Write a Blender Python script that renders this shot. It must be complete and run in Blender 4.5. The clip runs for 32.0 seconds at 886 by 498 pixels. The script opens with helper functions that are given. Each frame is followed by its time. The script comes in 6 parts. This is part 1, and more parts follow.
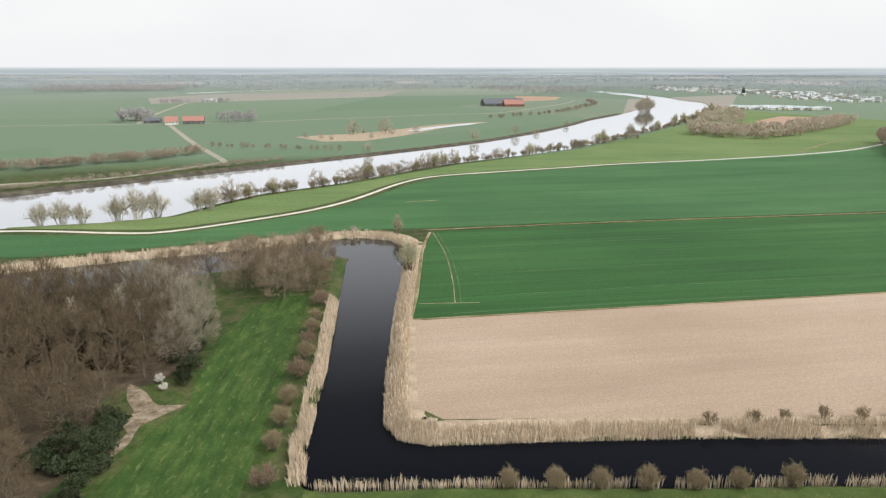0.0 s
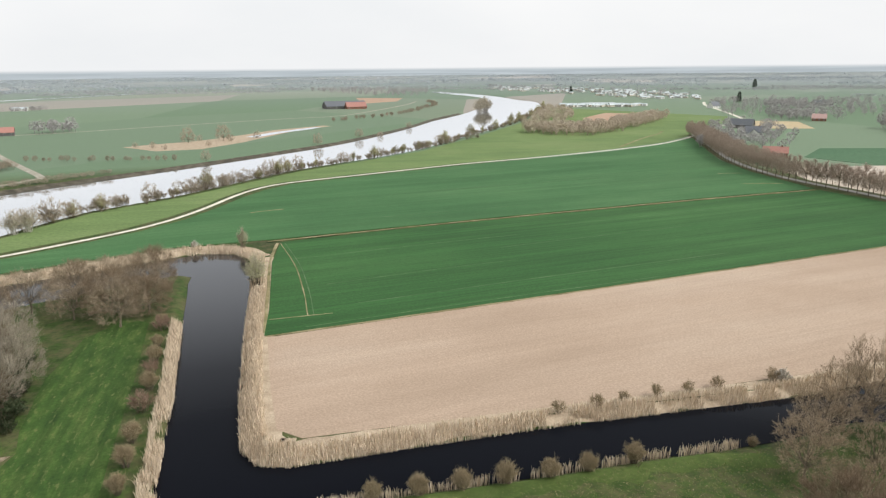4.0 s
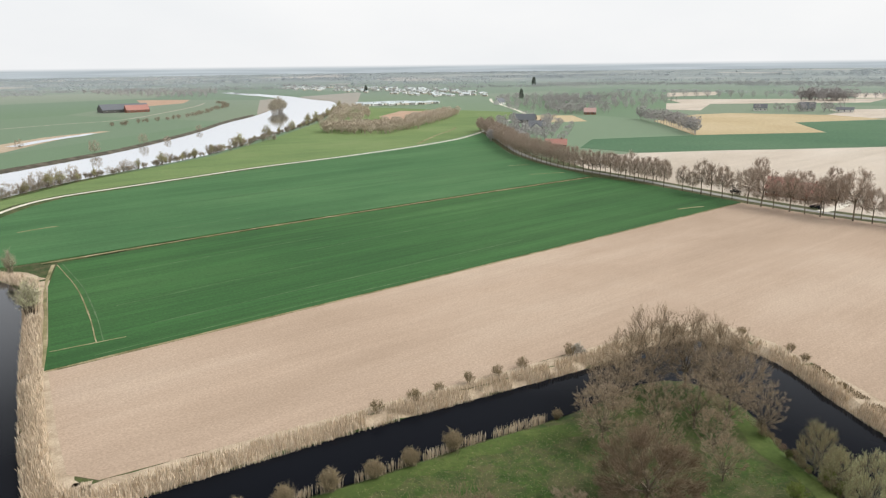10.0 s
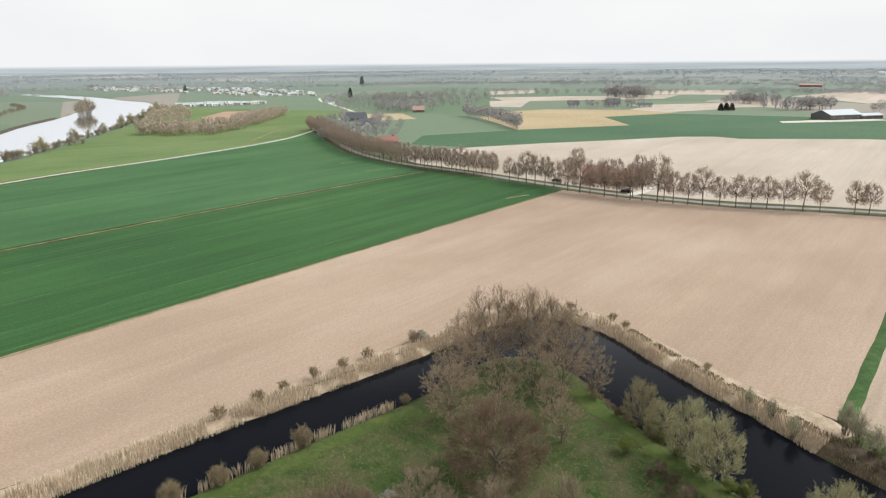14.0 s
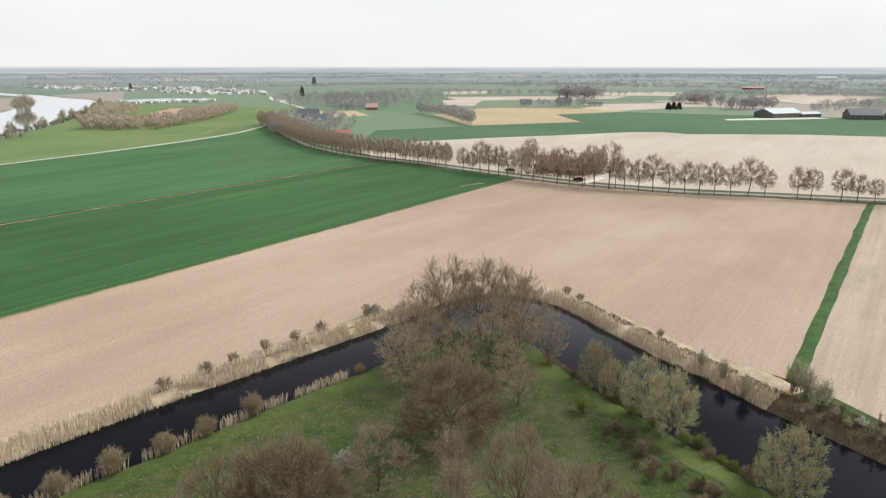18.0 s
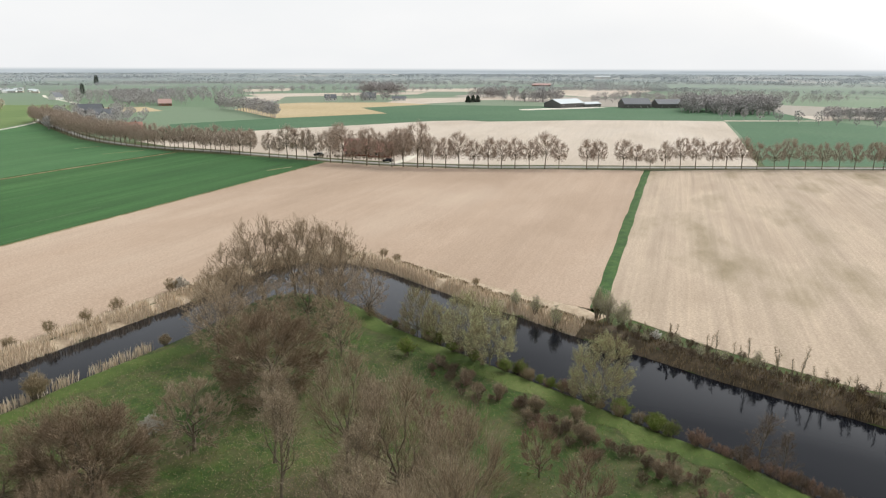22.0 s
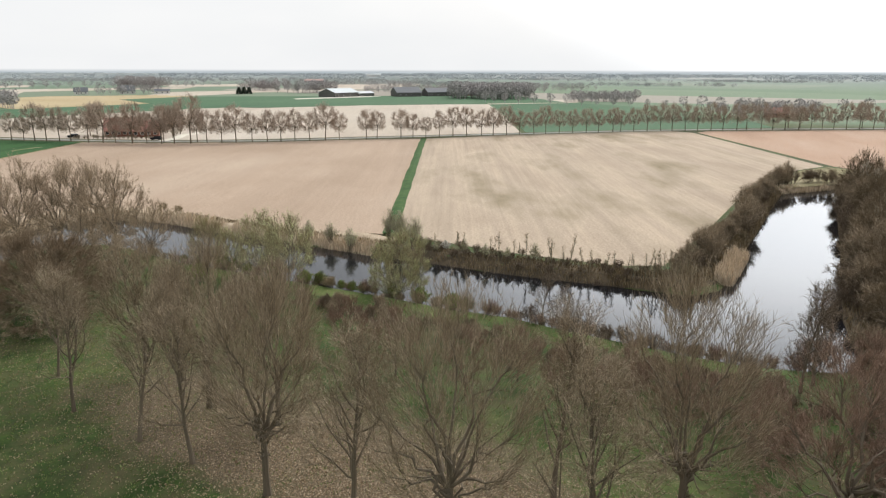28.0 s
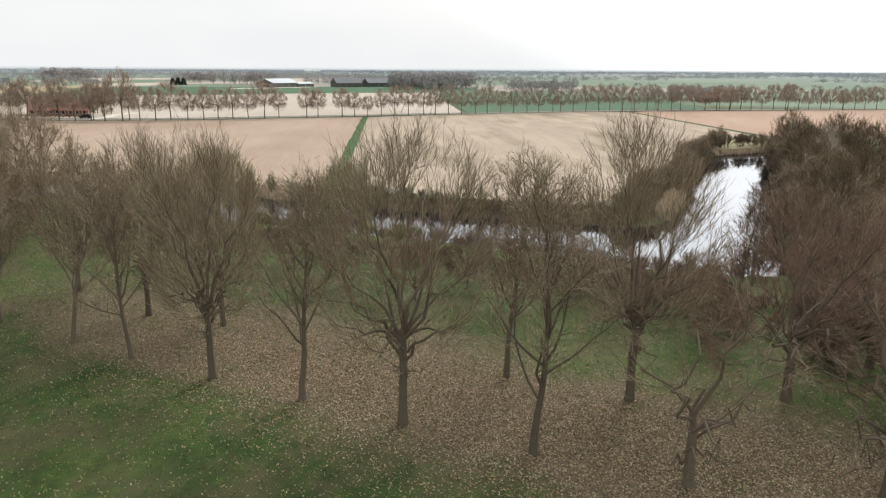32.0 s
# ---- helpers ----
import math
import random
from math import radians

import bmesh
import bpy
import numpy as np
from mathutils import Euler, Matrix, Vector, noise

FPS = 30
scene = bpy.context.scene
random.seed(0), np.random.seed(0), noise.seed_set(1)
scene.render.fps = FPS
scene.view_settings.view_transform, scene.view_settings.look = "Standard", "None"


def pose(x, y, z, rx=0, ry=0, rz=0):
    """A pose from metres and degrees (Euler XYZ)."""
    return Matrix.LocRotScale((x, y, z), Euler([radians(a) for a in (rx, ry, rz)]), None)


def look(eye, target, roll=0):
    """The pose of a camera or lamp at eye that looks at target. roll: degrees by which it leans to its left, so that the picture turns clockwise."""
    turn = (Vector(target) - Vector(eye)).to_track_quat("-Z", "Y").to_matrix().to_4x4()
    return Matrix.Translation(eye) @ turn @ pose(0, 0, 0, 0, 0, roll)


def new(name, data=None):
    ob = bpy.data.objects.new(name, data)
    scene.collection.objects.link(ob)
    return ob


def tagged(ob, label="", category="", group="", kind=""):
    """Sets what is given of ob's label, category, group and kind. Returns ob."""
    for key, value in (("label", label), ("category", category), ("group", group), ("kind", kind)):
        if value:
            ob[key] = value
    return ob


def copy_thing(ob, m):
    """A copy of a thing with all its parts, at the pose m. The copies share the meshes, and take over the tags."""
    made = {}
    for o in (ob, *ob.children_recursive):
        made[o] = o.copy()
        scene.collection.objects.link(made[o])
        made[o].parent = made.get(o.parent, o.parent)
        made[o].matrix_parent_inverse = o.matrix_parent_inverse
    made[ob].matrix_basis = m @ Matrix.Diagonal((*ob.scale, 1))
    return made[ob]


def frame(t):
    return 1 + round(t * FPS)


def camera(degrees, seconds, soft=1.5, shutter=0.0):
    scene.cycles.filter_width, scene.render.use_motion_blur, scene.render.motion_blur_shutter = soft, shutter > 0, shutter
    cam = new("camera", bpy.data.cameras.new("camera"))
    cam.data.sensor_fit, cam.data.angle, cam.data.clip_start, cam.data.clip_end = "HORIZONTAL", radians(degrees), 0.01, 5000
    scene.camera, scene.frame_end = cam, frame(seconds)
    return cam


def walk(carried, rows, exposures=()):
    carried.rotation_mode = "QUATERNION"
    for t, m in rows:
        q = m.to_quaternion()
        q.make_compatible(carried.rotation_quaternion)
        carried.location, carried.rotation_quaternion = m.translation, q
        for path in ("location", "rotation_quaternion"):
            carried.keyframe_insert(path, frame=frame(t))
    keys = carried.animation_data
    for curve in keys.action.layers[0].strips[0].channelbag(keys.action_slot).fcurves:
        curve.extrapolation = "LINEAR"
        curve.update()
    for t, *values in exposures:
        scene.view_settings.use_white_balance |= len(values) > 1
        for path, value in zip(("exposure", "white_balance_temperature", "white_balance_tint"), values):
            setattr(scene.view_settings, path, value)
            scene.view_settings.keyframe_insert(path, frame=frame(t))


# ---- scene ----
# camera: seconds, x, y, z in metres, yaw, pitch, roll in degrees
cam = camera(64.96, 32.0, soft=1.25)
ROWS = [
    (0.0, 0.00, 0.00, 49.99, 0.00, -14.63, 0.02),
    (0.5, 0.07, -0.00, 50.40, -0.99, -14.64, -0.01),
    (1.0, 0.07, 0.01, 50.72, -2.19, -14.61, -0.08),
    (1.5, 0.10, 0.05, 50.99, -3.38, -14.61, -0.12),
    (2.0, 0.16, 0.05, 51.15, -4.79, -14.61, -0.18),
    (2.5, 0.24, 0.05, 51.23, -6.59, -14.59, -0.29),
    (3.0, 0.26, 0.11, 51.28, -8.76, -14.58, -0.34),
    (3.5, 0.36, 0.18, 51.34, -10.72, -14.58, -0.41),
    (5.5, 0.64, 0.85, 51.33, -17.66, -14.64, -0.67),
    (6.0, 0.68, 0.99, 51.37, -19.12, -14.66, -0.69),
    (6.5, 0.71, 1.06, 51.35, -20.19, -14.67, -0.68),
    (7.0, 0.76, 1.11, 51.32, -21.59, -14.67, -0.69),
    (7.5, 0.83, 1.18, 51.33, -23.28, -14.70, -0.73),
    (8.0, 0.88, 1.21, 51.32, -24.75, -14.73, -0.83),
    (8.5, 0.87, 1.15, 51.37, -26.28, -14.74, -0.87),
    (9.0, 0.79, 1.14, 51.42, -27.38, -14.76, -0.80),
    (9.5, 0.78, 1.17, 51.46, -27.73, -14.78, -0.73),
    (10.0, 0.93, 1.22, 51.44, -28.85, -14.81, -0.67),
    (10.5, 1.12, 1.36, 51.32, -31.92, -14.84, -0.78),
    (11.0, 1.21, 1.44, 51.21, -35.09, -14.89, -0.80),
    (11.5, 1.10, 1.40, 51.09, -37.11, -14.92, -0.86),
    (12.0, 0.97, 1.28, 50.98, -38.35, -14.93, -0.76),
    (12.5, 0.88, 1.20, 50.81, -39.49, -14.93, -0.73),
    (13.0, 0.78, 1.13, 50.56, -41.02, -14.95, -0.68),
    (13.5, 0.68, 1.11, 50.20, -41.88, -14.93, -0.55),
    (14.0, 0.64, 1.13, 49.73, -42.59, -14.92, -0.51),
    (14.5, 0.65, 1.18, 49.22, -43.15, -14.90, -0.40),
    (16.5, 0.59, 1.16, 46.65, -45.22, -14.76, -0.15),
    (17.0, 0.58, 1.15, 45.81, -45.64, -14.75, -0.10),
    (17.5, 0.59, 1.14, 44.90, -46.04, -14.70, -0.05),
    (18.0, 0.61, 1.15, 43.92, -46.47, -14.67, 0.03),
    (18.5, 0.69, 1.14, 42.91, -47.21, -14.64, 0.03),
    (19.0, 0.77, 1.15, 42.01, -49.28, -14.64, 0.18),
    (19.5, 0.76, 1.26, 41.07, -52.33, -14.63, 0.20),
    (20.0, 0.74, 1.39, 40.13, -54.62, -14.62, 0.26),
    (20.5, 0.75, 1.44, 39.19, -55.99, -14.58, 0.24),
    (21.0, 0.71, 1.41, 38.18, -58.00, -14.55, 0.30),
    (21.5, 0.74, 1.37, 37.18, -60.01, -14.52, 0.22),
    (22.0, 0.99, 1.42, 36.21, -62.13, -14.52, 0.18),
    (22.5, 1.47, 1.50, 35.24, -64.12, -14.47, 0.10),
    (23.0, 1.79, 1.58, 34.23, -66.20, -14.45, 0.06),
    (23.5, 1.85, 1.61, 33.27, -67.95, -14.42, 0.01),
    (24.0, 1.67, 1.50, 32.34, -69.65, -14.40, 0.03),
    (24.5, 1.16, 1.29, 31.54, -71.11, -14.38, 0.05),
    (26.5, -3.18, 0.93, 28.46, -75.67, -14.44, -0.11),
    (27.0, -3.33, 0.85, 27.51, -77.57, -14.41, -0.08),
    (27.5, -3.33, 0.97, 26.56, -79.32, -14.39, 0.09),
    (28.0, -3.32, 1.01, 25.60, -80.22, -14.41, 0.14),
    (28.5, -3.25, 1.01, 24.67, -80.86, -14.38, 0.19),
    (29.0, -3.34, 1.05, 23.71, -81.57, -14.40, 0.29),
    (29.5, -3.48, 1.08, 22.82, -82.19, -14.42, 0.36),
    (30.0, -3.68, 1.11, 21.87, -82.81, -14.44, 0.41),
    (30.5, -3.87, 1.12, 20.97, -83.37, -14.44, 0.45),
    (31.0, -4.14, 1.17, 20.01, -83.99, -14.44, 0.53),
    (31.5, -4.35, 1.18, 19.05, -84.49, -14.50, 0.37),
    (32.0, -4.66, 1.20, 18.01, -85.04, -14.51, 0.31),
]
walk(cam, [(t, pose(x, y, z, 90 + pitch, 0, yaw) @ pose(0, 0, 0, 0, 0, roll)) for t, x, y, z, yaw, pitch, roll in ROWS])

# ---- world, sun ----
SUN_EL, SUN_AZ = radians(45), radians(115)
world = bpy.data.worlds.new("world")
scene.world = world
world.use_nodes = True
wn, wl = world.node_tree.nodes, world.node_tree.links
sky = wn.new("ShaderNodeTexSky")
sky.sky_type, sky.sun_disc = "NISHITA", False
sky.sun_elevation, sky.sun_rotation = SUN_EL, SUN_AZ
sky.air_density, sky.dust_density, sky.ozone_density = 1.0, 6.0, 1.0
sky_gain = wn.new("ShaderNodeMixRGB")
sky_gain.blend_type, sky_gain.inputs[0].default_value = "MULTIPLY", 1.0
sky_gain.inputs[2].default_value = (0.06, 0.06, 0.06, 1)
wl.new(sky.outputs[0], sky_gain.inputs[1])
# the cloud sheet over the whole sky: soft, large, slightly uneven
wtc = wn.new("ShaderNodeTexCoord")
wmap = wn.new("ShaderNodeMapping")
wmap.inputs["Scale"].default_value = (1.0, 1.0, 3.0)
wl.new(wtc.outputs["Generated"], wmap.inputs[0])
wnoise = wn.new("ShaderNodeTexNoise")
wnoise.inputs["Scale"].default_value, wnoise.inputs["Detail"].default_value = 2.2, 5.0
wl.new(wmap.outputs[0], wnoise.inputs["Vector"])
wramp = wn.new("ShaderNodeValToRGB")
wramp.color_ramp.elements[0].position, wramp.color_ramp.elements[0].color = 0.3, (1.0, 1.02, 1.04, 1)
wramp.color_ramp.elements[1].position, wramp.color_ramp.elements[1].color = 0.7, (1.12, 1.12, 1.12, 1)
wl.new(wnoise.outputs[0], wramp.inputs[0])
# the cloud is thinner and brighter towards the sun
wdot = wn.new("ShaderNodeVectorMath")
wdot.operation = "DOT_PRODUCT"
wdot.inputs[1].default_value = (0.77 * math.sin(SUN_AZ), 0.77 * math.cos(SUN_AZ), 0.64)
wl.new(wtc.outputs["Generated"], wdot.inputs[0])
wglow = wn.new("ShaderNodeMapRange")
wglow.interpolation_type = "SMOOTHSTEP"
for key, value in (("From Min", 0.7), ("From Max", 1.0), ("To Min", 1.0), ("To Max", 4.4)):
    wglow.inputs[key].default_value = value
wl.new(wdot.outputs["Value"], wglow.inputs["Value"])
wlit = wn.new("ShaderNodeVectorMath")
wlit.operation = "SCALE"
wl.new(wramp.outputs[0], wlit.inputs[0])
# a milky horizon under a greyer upper sky
whigh = wn.new("ShaderNodeSeparateXYZ")
wl.new(wtc.outputs["Generated"], whigh.inputs[0])
wfall = wn.new("ShaderNodeMapRange")
wfall.interpolation_type = "SMOOTHSTEP"
for key, value in (("From Min", 0.12), ("From Max", 0.6), ("To Min", 1.0), ("To Max", 0.66)):
    wfall.inputs[key].default_value = value
wl.new(whigh.outputs["Z"], wfall.inputs["Value"])
wboth = wn.new("ShaderNodeMath")
wboth.operation = "MULTIPLY"
wl.new(wglow.outputs[0], wboth.inputs[0])
wl.new(wfall.outputs[0], wboth.inputs[1])
wl.new(wboth.outputs[0], wlit.inputs["Scale"])
wmix = wn.new("ShaderNodeMixRGB")
wmix.inputs[0].default_value = 0.85
wl.new(sky_gain.outputs[0], wmix.inputs[1])
wl.new(wlit.outputs[0], wmix.inputs[2])
# remote plain painted below the horizon, haze included, in faint long bands of woods and fields
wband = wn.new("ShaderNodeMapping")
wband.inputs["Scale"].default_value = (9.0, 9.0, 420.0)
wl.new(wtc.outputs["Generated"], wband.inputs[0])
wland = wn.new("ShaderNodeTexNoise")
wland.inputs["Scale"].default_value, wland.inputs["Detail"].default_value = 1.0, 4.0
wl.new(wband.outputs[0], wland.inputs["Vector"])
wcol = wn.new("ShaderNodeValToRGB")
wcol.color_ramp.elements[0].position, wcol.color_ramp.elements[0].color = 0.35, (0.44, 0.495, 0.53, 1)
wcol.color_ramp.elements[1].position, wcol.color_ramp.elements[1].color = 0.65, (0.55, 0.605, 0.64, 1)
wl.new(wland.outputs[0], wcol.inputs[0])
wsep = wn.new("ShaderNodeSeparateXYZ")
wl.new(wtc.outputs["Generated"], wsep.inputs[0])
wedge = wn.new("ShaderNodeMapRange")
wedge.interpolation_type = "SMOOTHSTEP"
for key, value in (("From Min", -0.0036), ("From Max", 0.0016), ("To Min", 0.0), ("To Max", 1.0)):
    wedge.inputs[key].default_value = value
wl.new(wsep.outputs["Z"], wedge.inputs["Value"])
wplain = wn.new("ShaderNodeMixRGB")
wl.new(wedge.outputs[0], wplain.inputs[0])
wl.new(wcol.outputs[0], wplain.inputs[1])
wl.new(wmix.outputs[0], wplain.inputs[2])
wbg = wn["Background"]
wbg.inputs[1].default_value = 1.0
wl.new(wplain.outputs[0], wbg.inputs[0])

sun = new("sun", bpy.data.lights.new("sun", "SUN"))
sun.data.energy, sun.data.angle, sun.data.color = 1.5, radians(14), (1.0, 0.95, 0.88)
sun.matrix_world = look((0, 0, 200), (-200 * math.sin(SUN_AZ), -200 * math.cos(SUN_AZ), 0))


# ---- materials ----
def material(name, rough=0.9):
    m = bpy.data.materials.new(name)
    m.use_nodes = True
    b = m.node_tree.nodes["Principled BSDF"]
    b.inputs["Roughness"].default_value = rough
    b.inputs["Specular IOR Level"].default_value = 0.25
    return m, m.node_tree.nodes, m.node_tree.links, b


def ramp(nodes, stops):
    r = nodes.new("ShaderNodeValToRGB")
    e = r.color_ramp.elements
    while len(e) < len(stops):
        e.new(0.5)
    for k, (p, c) in enumerate(stops):
        e[k].position, e[k].color = p, (*c, 1)
    return r


def noise_node(nodes, links, scale, detail=4.0, vec=None, rough=0.6):
    n = nodes.new("ShaderNodeTexNoise")
    n.inputs["Scale"].default_value, n.inputs["Detail"].default_value = scale, detail
    n.inputs["Roughness"].default_value = rough
    if vec:
        links.new(vec, n.inputs["Vector"])
    return n


def mix(nodes, links, kind, fac, a, b):
    m = nodes.new("ShaderNodeMixRGB")
    m.blend_type = kind
    for k, v in ((0, fac), (1, a), (2, b)):
        if isinstance(v, (int, float)):
            m.inputs[k].default_value = v
        elif isinstance(v, tuple):
            m.inputs[k].default_value = (*v, 1)
        else:
            links.new(v, m.inputs[k])
    return m.outputs[0]


def position(nodes, links, rot=0.0, scale=(1, 1, 1)):
    g = nodes.new("ShaderNodeNewGeometry")
    mp = nodes.new("ShaderNodeMapping")
    mp.inputs["Rotation"].default_value = (0, 0, rot)
    links.new(g.outputs["Position"], mp.inputs[0])
    if scale == (1, 1, 1):
        return mp.outputs[0]
    st = nodes.new("ShaderNodeMapping")
    st.inputs["Scale"].default_value = scale
    links.new(mp.outputs[0], st.inputs[0])
    return st.outputs[0]


def field_material(name, dark, mid, light, rot=0.0, rows=0.0, big=0.02, fine=2.6, stretch=1.0, bump=0.12, patch=None, rough=0.95, streak=0.0):
    """Soil or crop: broad stains, drawn out along the drilling, fine grain, drill rows."""
    m, n, l, b = material(name, rough)
    pos = position(n, l, rot)
    lng = position(n, l, rot, (1.0, stretch, 1.0))
    broad = noise_node(n, l, big, 5, lng)
    r = ramp(n, [(0.32, dark), (0.5, mid), (0.68, light)])
    l.new(broad.outputs[0], r.inputs[0])
    grain = noise_node(n, l, fine, 6, pos, 0.7)
    g = ramp(n, [(0.3, (0.76, 0.76, 0.76)), (0.7, (1.22, 1.22, 1.22))])
    l.new(grain.outputs[0], g.inputs[0])
    col = mix(n, l, "MULTIPLY", 1.0, r.outputs[0], g.outputs[0])
    if rows:
        w = n.new("ShaderNodeTexWave")
        w.wave_type, w.bands_direction = "BANDS", "Y"
        w.inputs["Scale"].default_value, w.inputs["Distortion"].default_value = rows, 1.5
        w.inputs["Detail"].default_value = 2
        l.new(pos, w.inputs["Vector"])
        wr = ramp(n, [(0.2, (0.9, 0.9, 0.9)), (0.8, (1.05, 1.05, 1.05))])
        l.new(w.outputs[0], wr.inputs[0])
        col = mix(n, l, "MULTIPLY", 0.8, col, wr.outputs[0])
    if streak:
        sn = noise_node(n, l, 1.0, 4, position(n, l, rot, (0.015, 0.9, 1.0)))
        st = ramp(n, [(0.35, (1 - streak,) * 3), (0.65, (1 + streak,) * 3)])
        l.new(sn.outputs[0], st.inputs[0])
        col = mix(n, l, "MULTIPLY", 1.0, col, st.outputs[0])
        sn = noise_node(n, l, 1.0, 3, position(n, l, rot, (0.006, 0.12, 1.0)))
        st = ramp(n, [(0.35, (1 - streak,) * 3), (0.65, (1 + streak,) * 3)])
        l.new(sn.outputs[0], st.inputs[0])
        col = mix(n, l, "MULTIPLY", 1.0, col, st.outputs[0])
    if patch:
        colour, scale, lo, hi = patch
        pn = noise_node(n, l, scale, 6, lng)
        pr = ramp(n, [(lo, (0, 0, 0)), (hi, (1, 1, 1))])
        l.new(pn.outputs[0], pr.inputs[0])
        col = mix(n, l, "MIX", pr.outputs[0], col, colour)
    l.new(col, b.inputs["Base Color"])
    bp = n.new("ShaderNodeBump")
    bp.inputs["Strength"].default_value, bp.inputs["Distance"].default_value = bump, 0.15
    l.new(grain.outputs[0], bp.inputs["Height"])
    l.new(bp.outputs[0], b.inputs["Normal"])
    return m


def plant_material(name, colours, rough=0.85, by="island", scale=0.5):
    """Bark, twigs, reeds, leaves: colour varies from piece to piece and along the plant."""
    m, n, l, b = material(name, rough)
    r = ramp(n, [(k / (len(colours) - 1), c) for k, c in enumerate(colours)])
    if by == "island":
        g = n.new("ShaderNodeNewGeometry")
        l.new(g.outputs["Random Per Island"], r.inputs[0])
    else:
        o = n.new("ShaderNodeObjectInfo")
        ns = noise_node(n, l, scale, 3, position(n, l))
        a = n.new("ShaderNodeMath")
        a.operation = "MULTIPLY_ADD"
        a.inputs[1].default_value = 0.6
        l.new(o.outputs["Random"], a.inputs[0])
        s = n.new("ShaderNodeMath")
        s.operation = "MULTIPLY"
        s.inputs[1].default_value = 0.45
        l.new(ns.outputs[0], s.inputs[0])
        l.new(s.outputs[0], a.inputs[2])
        l.new(a.outputs[0], r.inputs[0])
    l.new(r.outputs[0], b.inputs["Base Color"])
    return m


M = {}
M["soil"] = field_material("dry_tilled_soil", (0.355, 0.265, 0.193), (0.415, 0.315, 0.235), (0.465, 0.365, 0.28), rot=radians(-9.5), big=0.012, stretch=2.0, streak=0.03)
M["stubble"] = field_material("dry_tilled_soil_weedy", (0.37, 0.295, 0.22), (0.44, 0.355, 0.27), (0.49, 0.405, 0.315), rot=radians(-9.5), big=0.02, stretch=3.0, patch=((0.2, 0.16, 0.09), 0.02, 0.5, 0.74), streak=0.08)
M["pale_soil"] = field_material("pale_tilled_soil", (0.43, 0.365, 0.295), (0.5, 0.435, 0.36), (0.54, 0.48, 0.41), rot=radians(-12), big=0.008, stretch=2.5, streak=0.04)
M["terra"] = field_material("reddish_tilled_soil", (0.38, 0.25, 0.175), (0.43, 0.29, 0.205), (0.46, 0.33, 0.245), rot=radians(8), big=0.01, stretch=4.0)
M["wheat"] = field_material("winter_wheat", (0.026, 0.086, 0.024), (0.036, 0.106, 0.03), (0.05, 0.13, 0.039), rot=radians(-9.5), big=0.008, stretch=2.0, fine=2.0, streak=0.12)
# same wheat farther off, lighter and bluer to hold the haze
M["wheat_hazed"] = field_material("winter_wheat_hazed", (0.042, 0.118, 0.042), (0.056, 0.142, 0.052), (0.075, 0.166, 0.064), rot=radians(-9.5), big=0.008, stretch=2.0, fine=2.0, streak=0.09)
# grain beyond the avenue, its green greyed for distance haze
M["wheat_far"] = field_material("hazed_young_grain", (0.055, 0.125, 0.065), (0.07, 0.145, 0.075), (0.09, 0.165, 0.09), big=0.006, fine=0.4)
M["yellow"] = field_material("dry_yellow_stubble", (0.4, 0.31, 0.175), (0.45, 0.36, 0.215), (0.49, 0.4, 0.255), big=0.008, fine=0.4)
M["meadow"] = field_material("meadow_grass", (0.115, 0.18, 0.062), (0.145, 0.212, 0.075), (0.19, 0.245, 0.1), big=0.012, fine=0.9, streak=0.06)
M["verge"] = field_material("dry_verge_grass", (0.12, 0.12, 0.05), (0.24, 0.21, 0.11), (0.36, 0.31, 0.19), big=0.15, fine=2.5)
M["verge_dark"] = field_material("rough_verge", (0.05, 0.055, 0.025), (0.08, 0.085, 0.036), (0.13, 0.115, 0.06), big=0.2, fine=2.0)
M["lawn"] = field_material("mown_grass", (0.026, 0.06, 0.012), (0.043, 0.088, 0.017), (0.078, 0.12, 0.029), rot=radians(88), big=0.16, fine=2.0, streak=0.15, patch=((0.13, 0.15, 0.05), 0.5, 0.56, 0.72), stretch=2.5)
M["thin_wheat"] = field_material("thin_wheat", (0.05, 0.11, 0.04), (0.075, 0.14, 0.06), (0.12, 0.18, 0.09), big=0.2, fine=2.5)
M["ditch_grass"] = field_material("lush_ditch_grass", (0.03, 0.07, 0.02), (0.045, 0.1, 0.026), (0.07, 0.13, 0.035), big=0.3, fine=2.5)
M["path"] = field_material("pale_gravel_path", (0.56, 0.53, 0.44), (0.66, 0.63, 0.54), (0.72, 0.69, 0.61), big=0.2, fine=3.0)
M["dusty_track"] = field_material("dusty_farm_track", (0.27, 0.25, 0.2), (0.36, 0.335, 0.275), (0.44, 0.41, 0.345), big=0.2, fine=3.0)
M["sand"] = field_material("bare_sandy_track", (0.1, 0.085, 0.045), (0.24, 0.19, 0.13), (0.4, 0.33, 0.25), big=0.5, fine=2.5, bump=0.4)
M["asphalt"] = field_material("worn_asphalt", (0.24, 0.235, 0.225), (0.3, 0.295, 0.28), (0.36, 0.35, 0.33), big=0.15, fine=4.0, bump=0.1)
M["bark"] = plant_material("grey_brown_bark", [(0.095, 0.076, 0.054), (0.215, 0.178, 0.13)], by="object", scale=2.0)
M["twig"] = plant_material("bare_brown_twigs", [(0.172, 0.132, 0.086), (0.295, 0.235, 0.16), (0.48, 0.392, 0.282)])
M["reed"] = plant_material("dry_reed", [(0.5, 0.405, 0.29), (0.65, 0.54, 0.405), (0.78, 0.67, 0.52)])


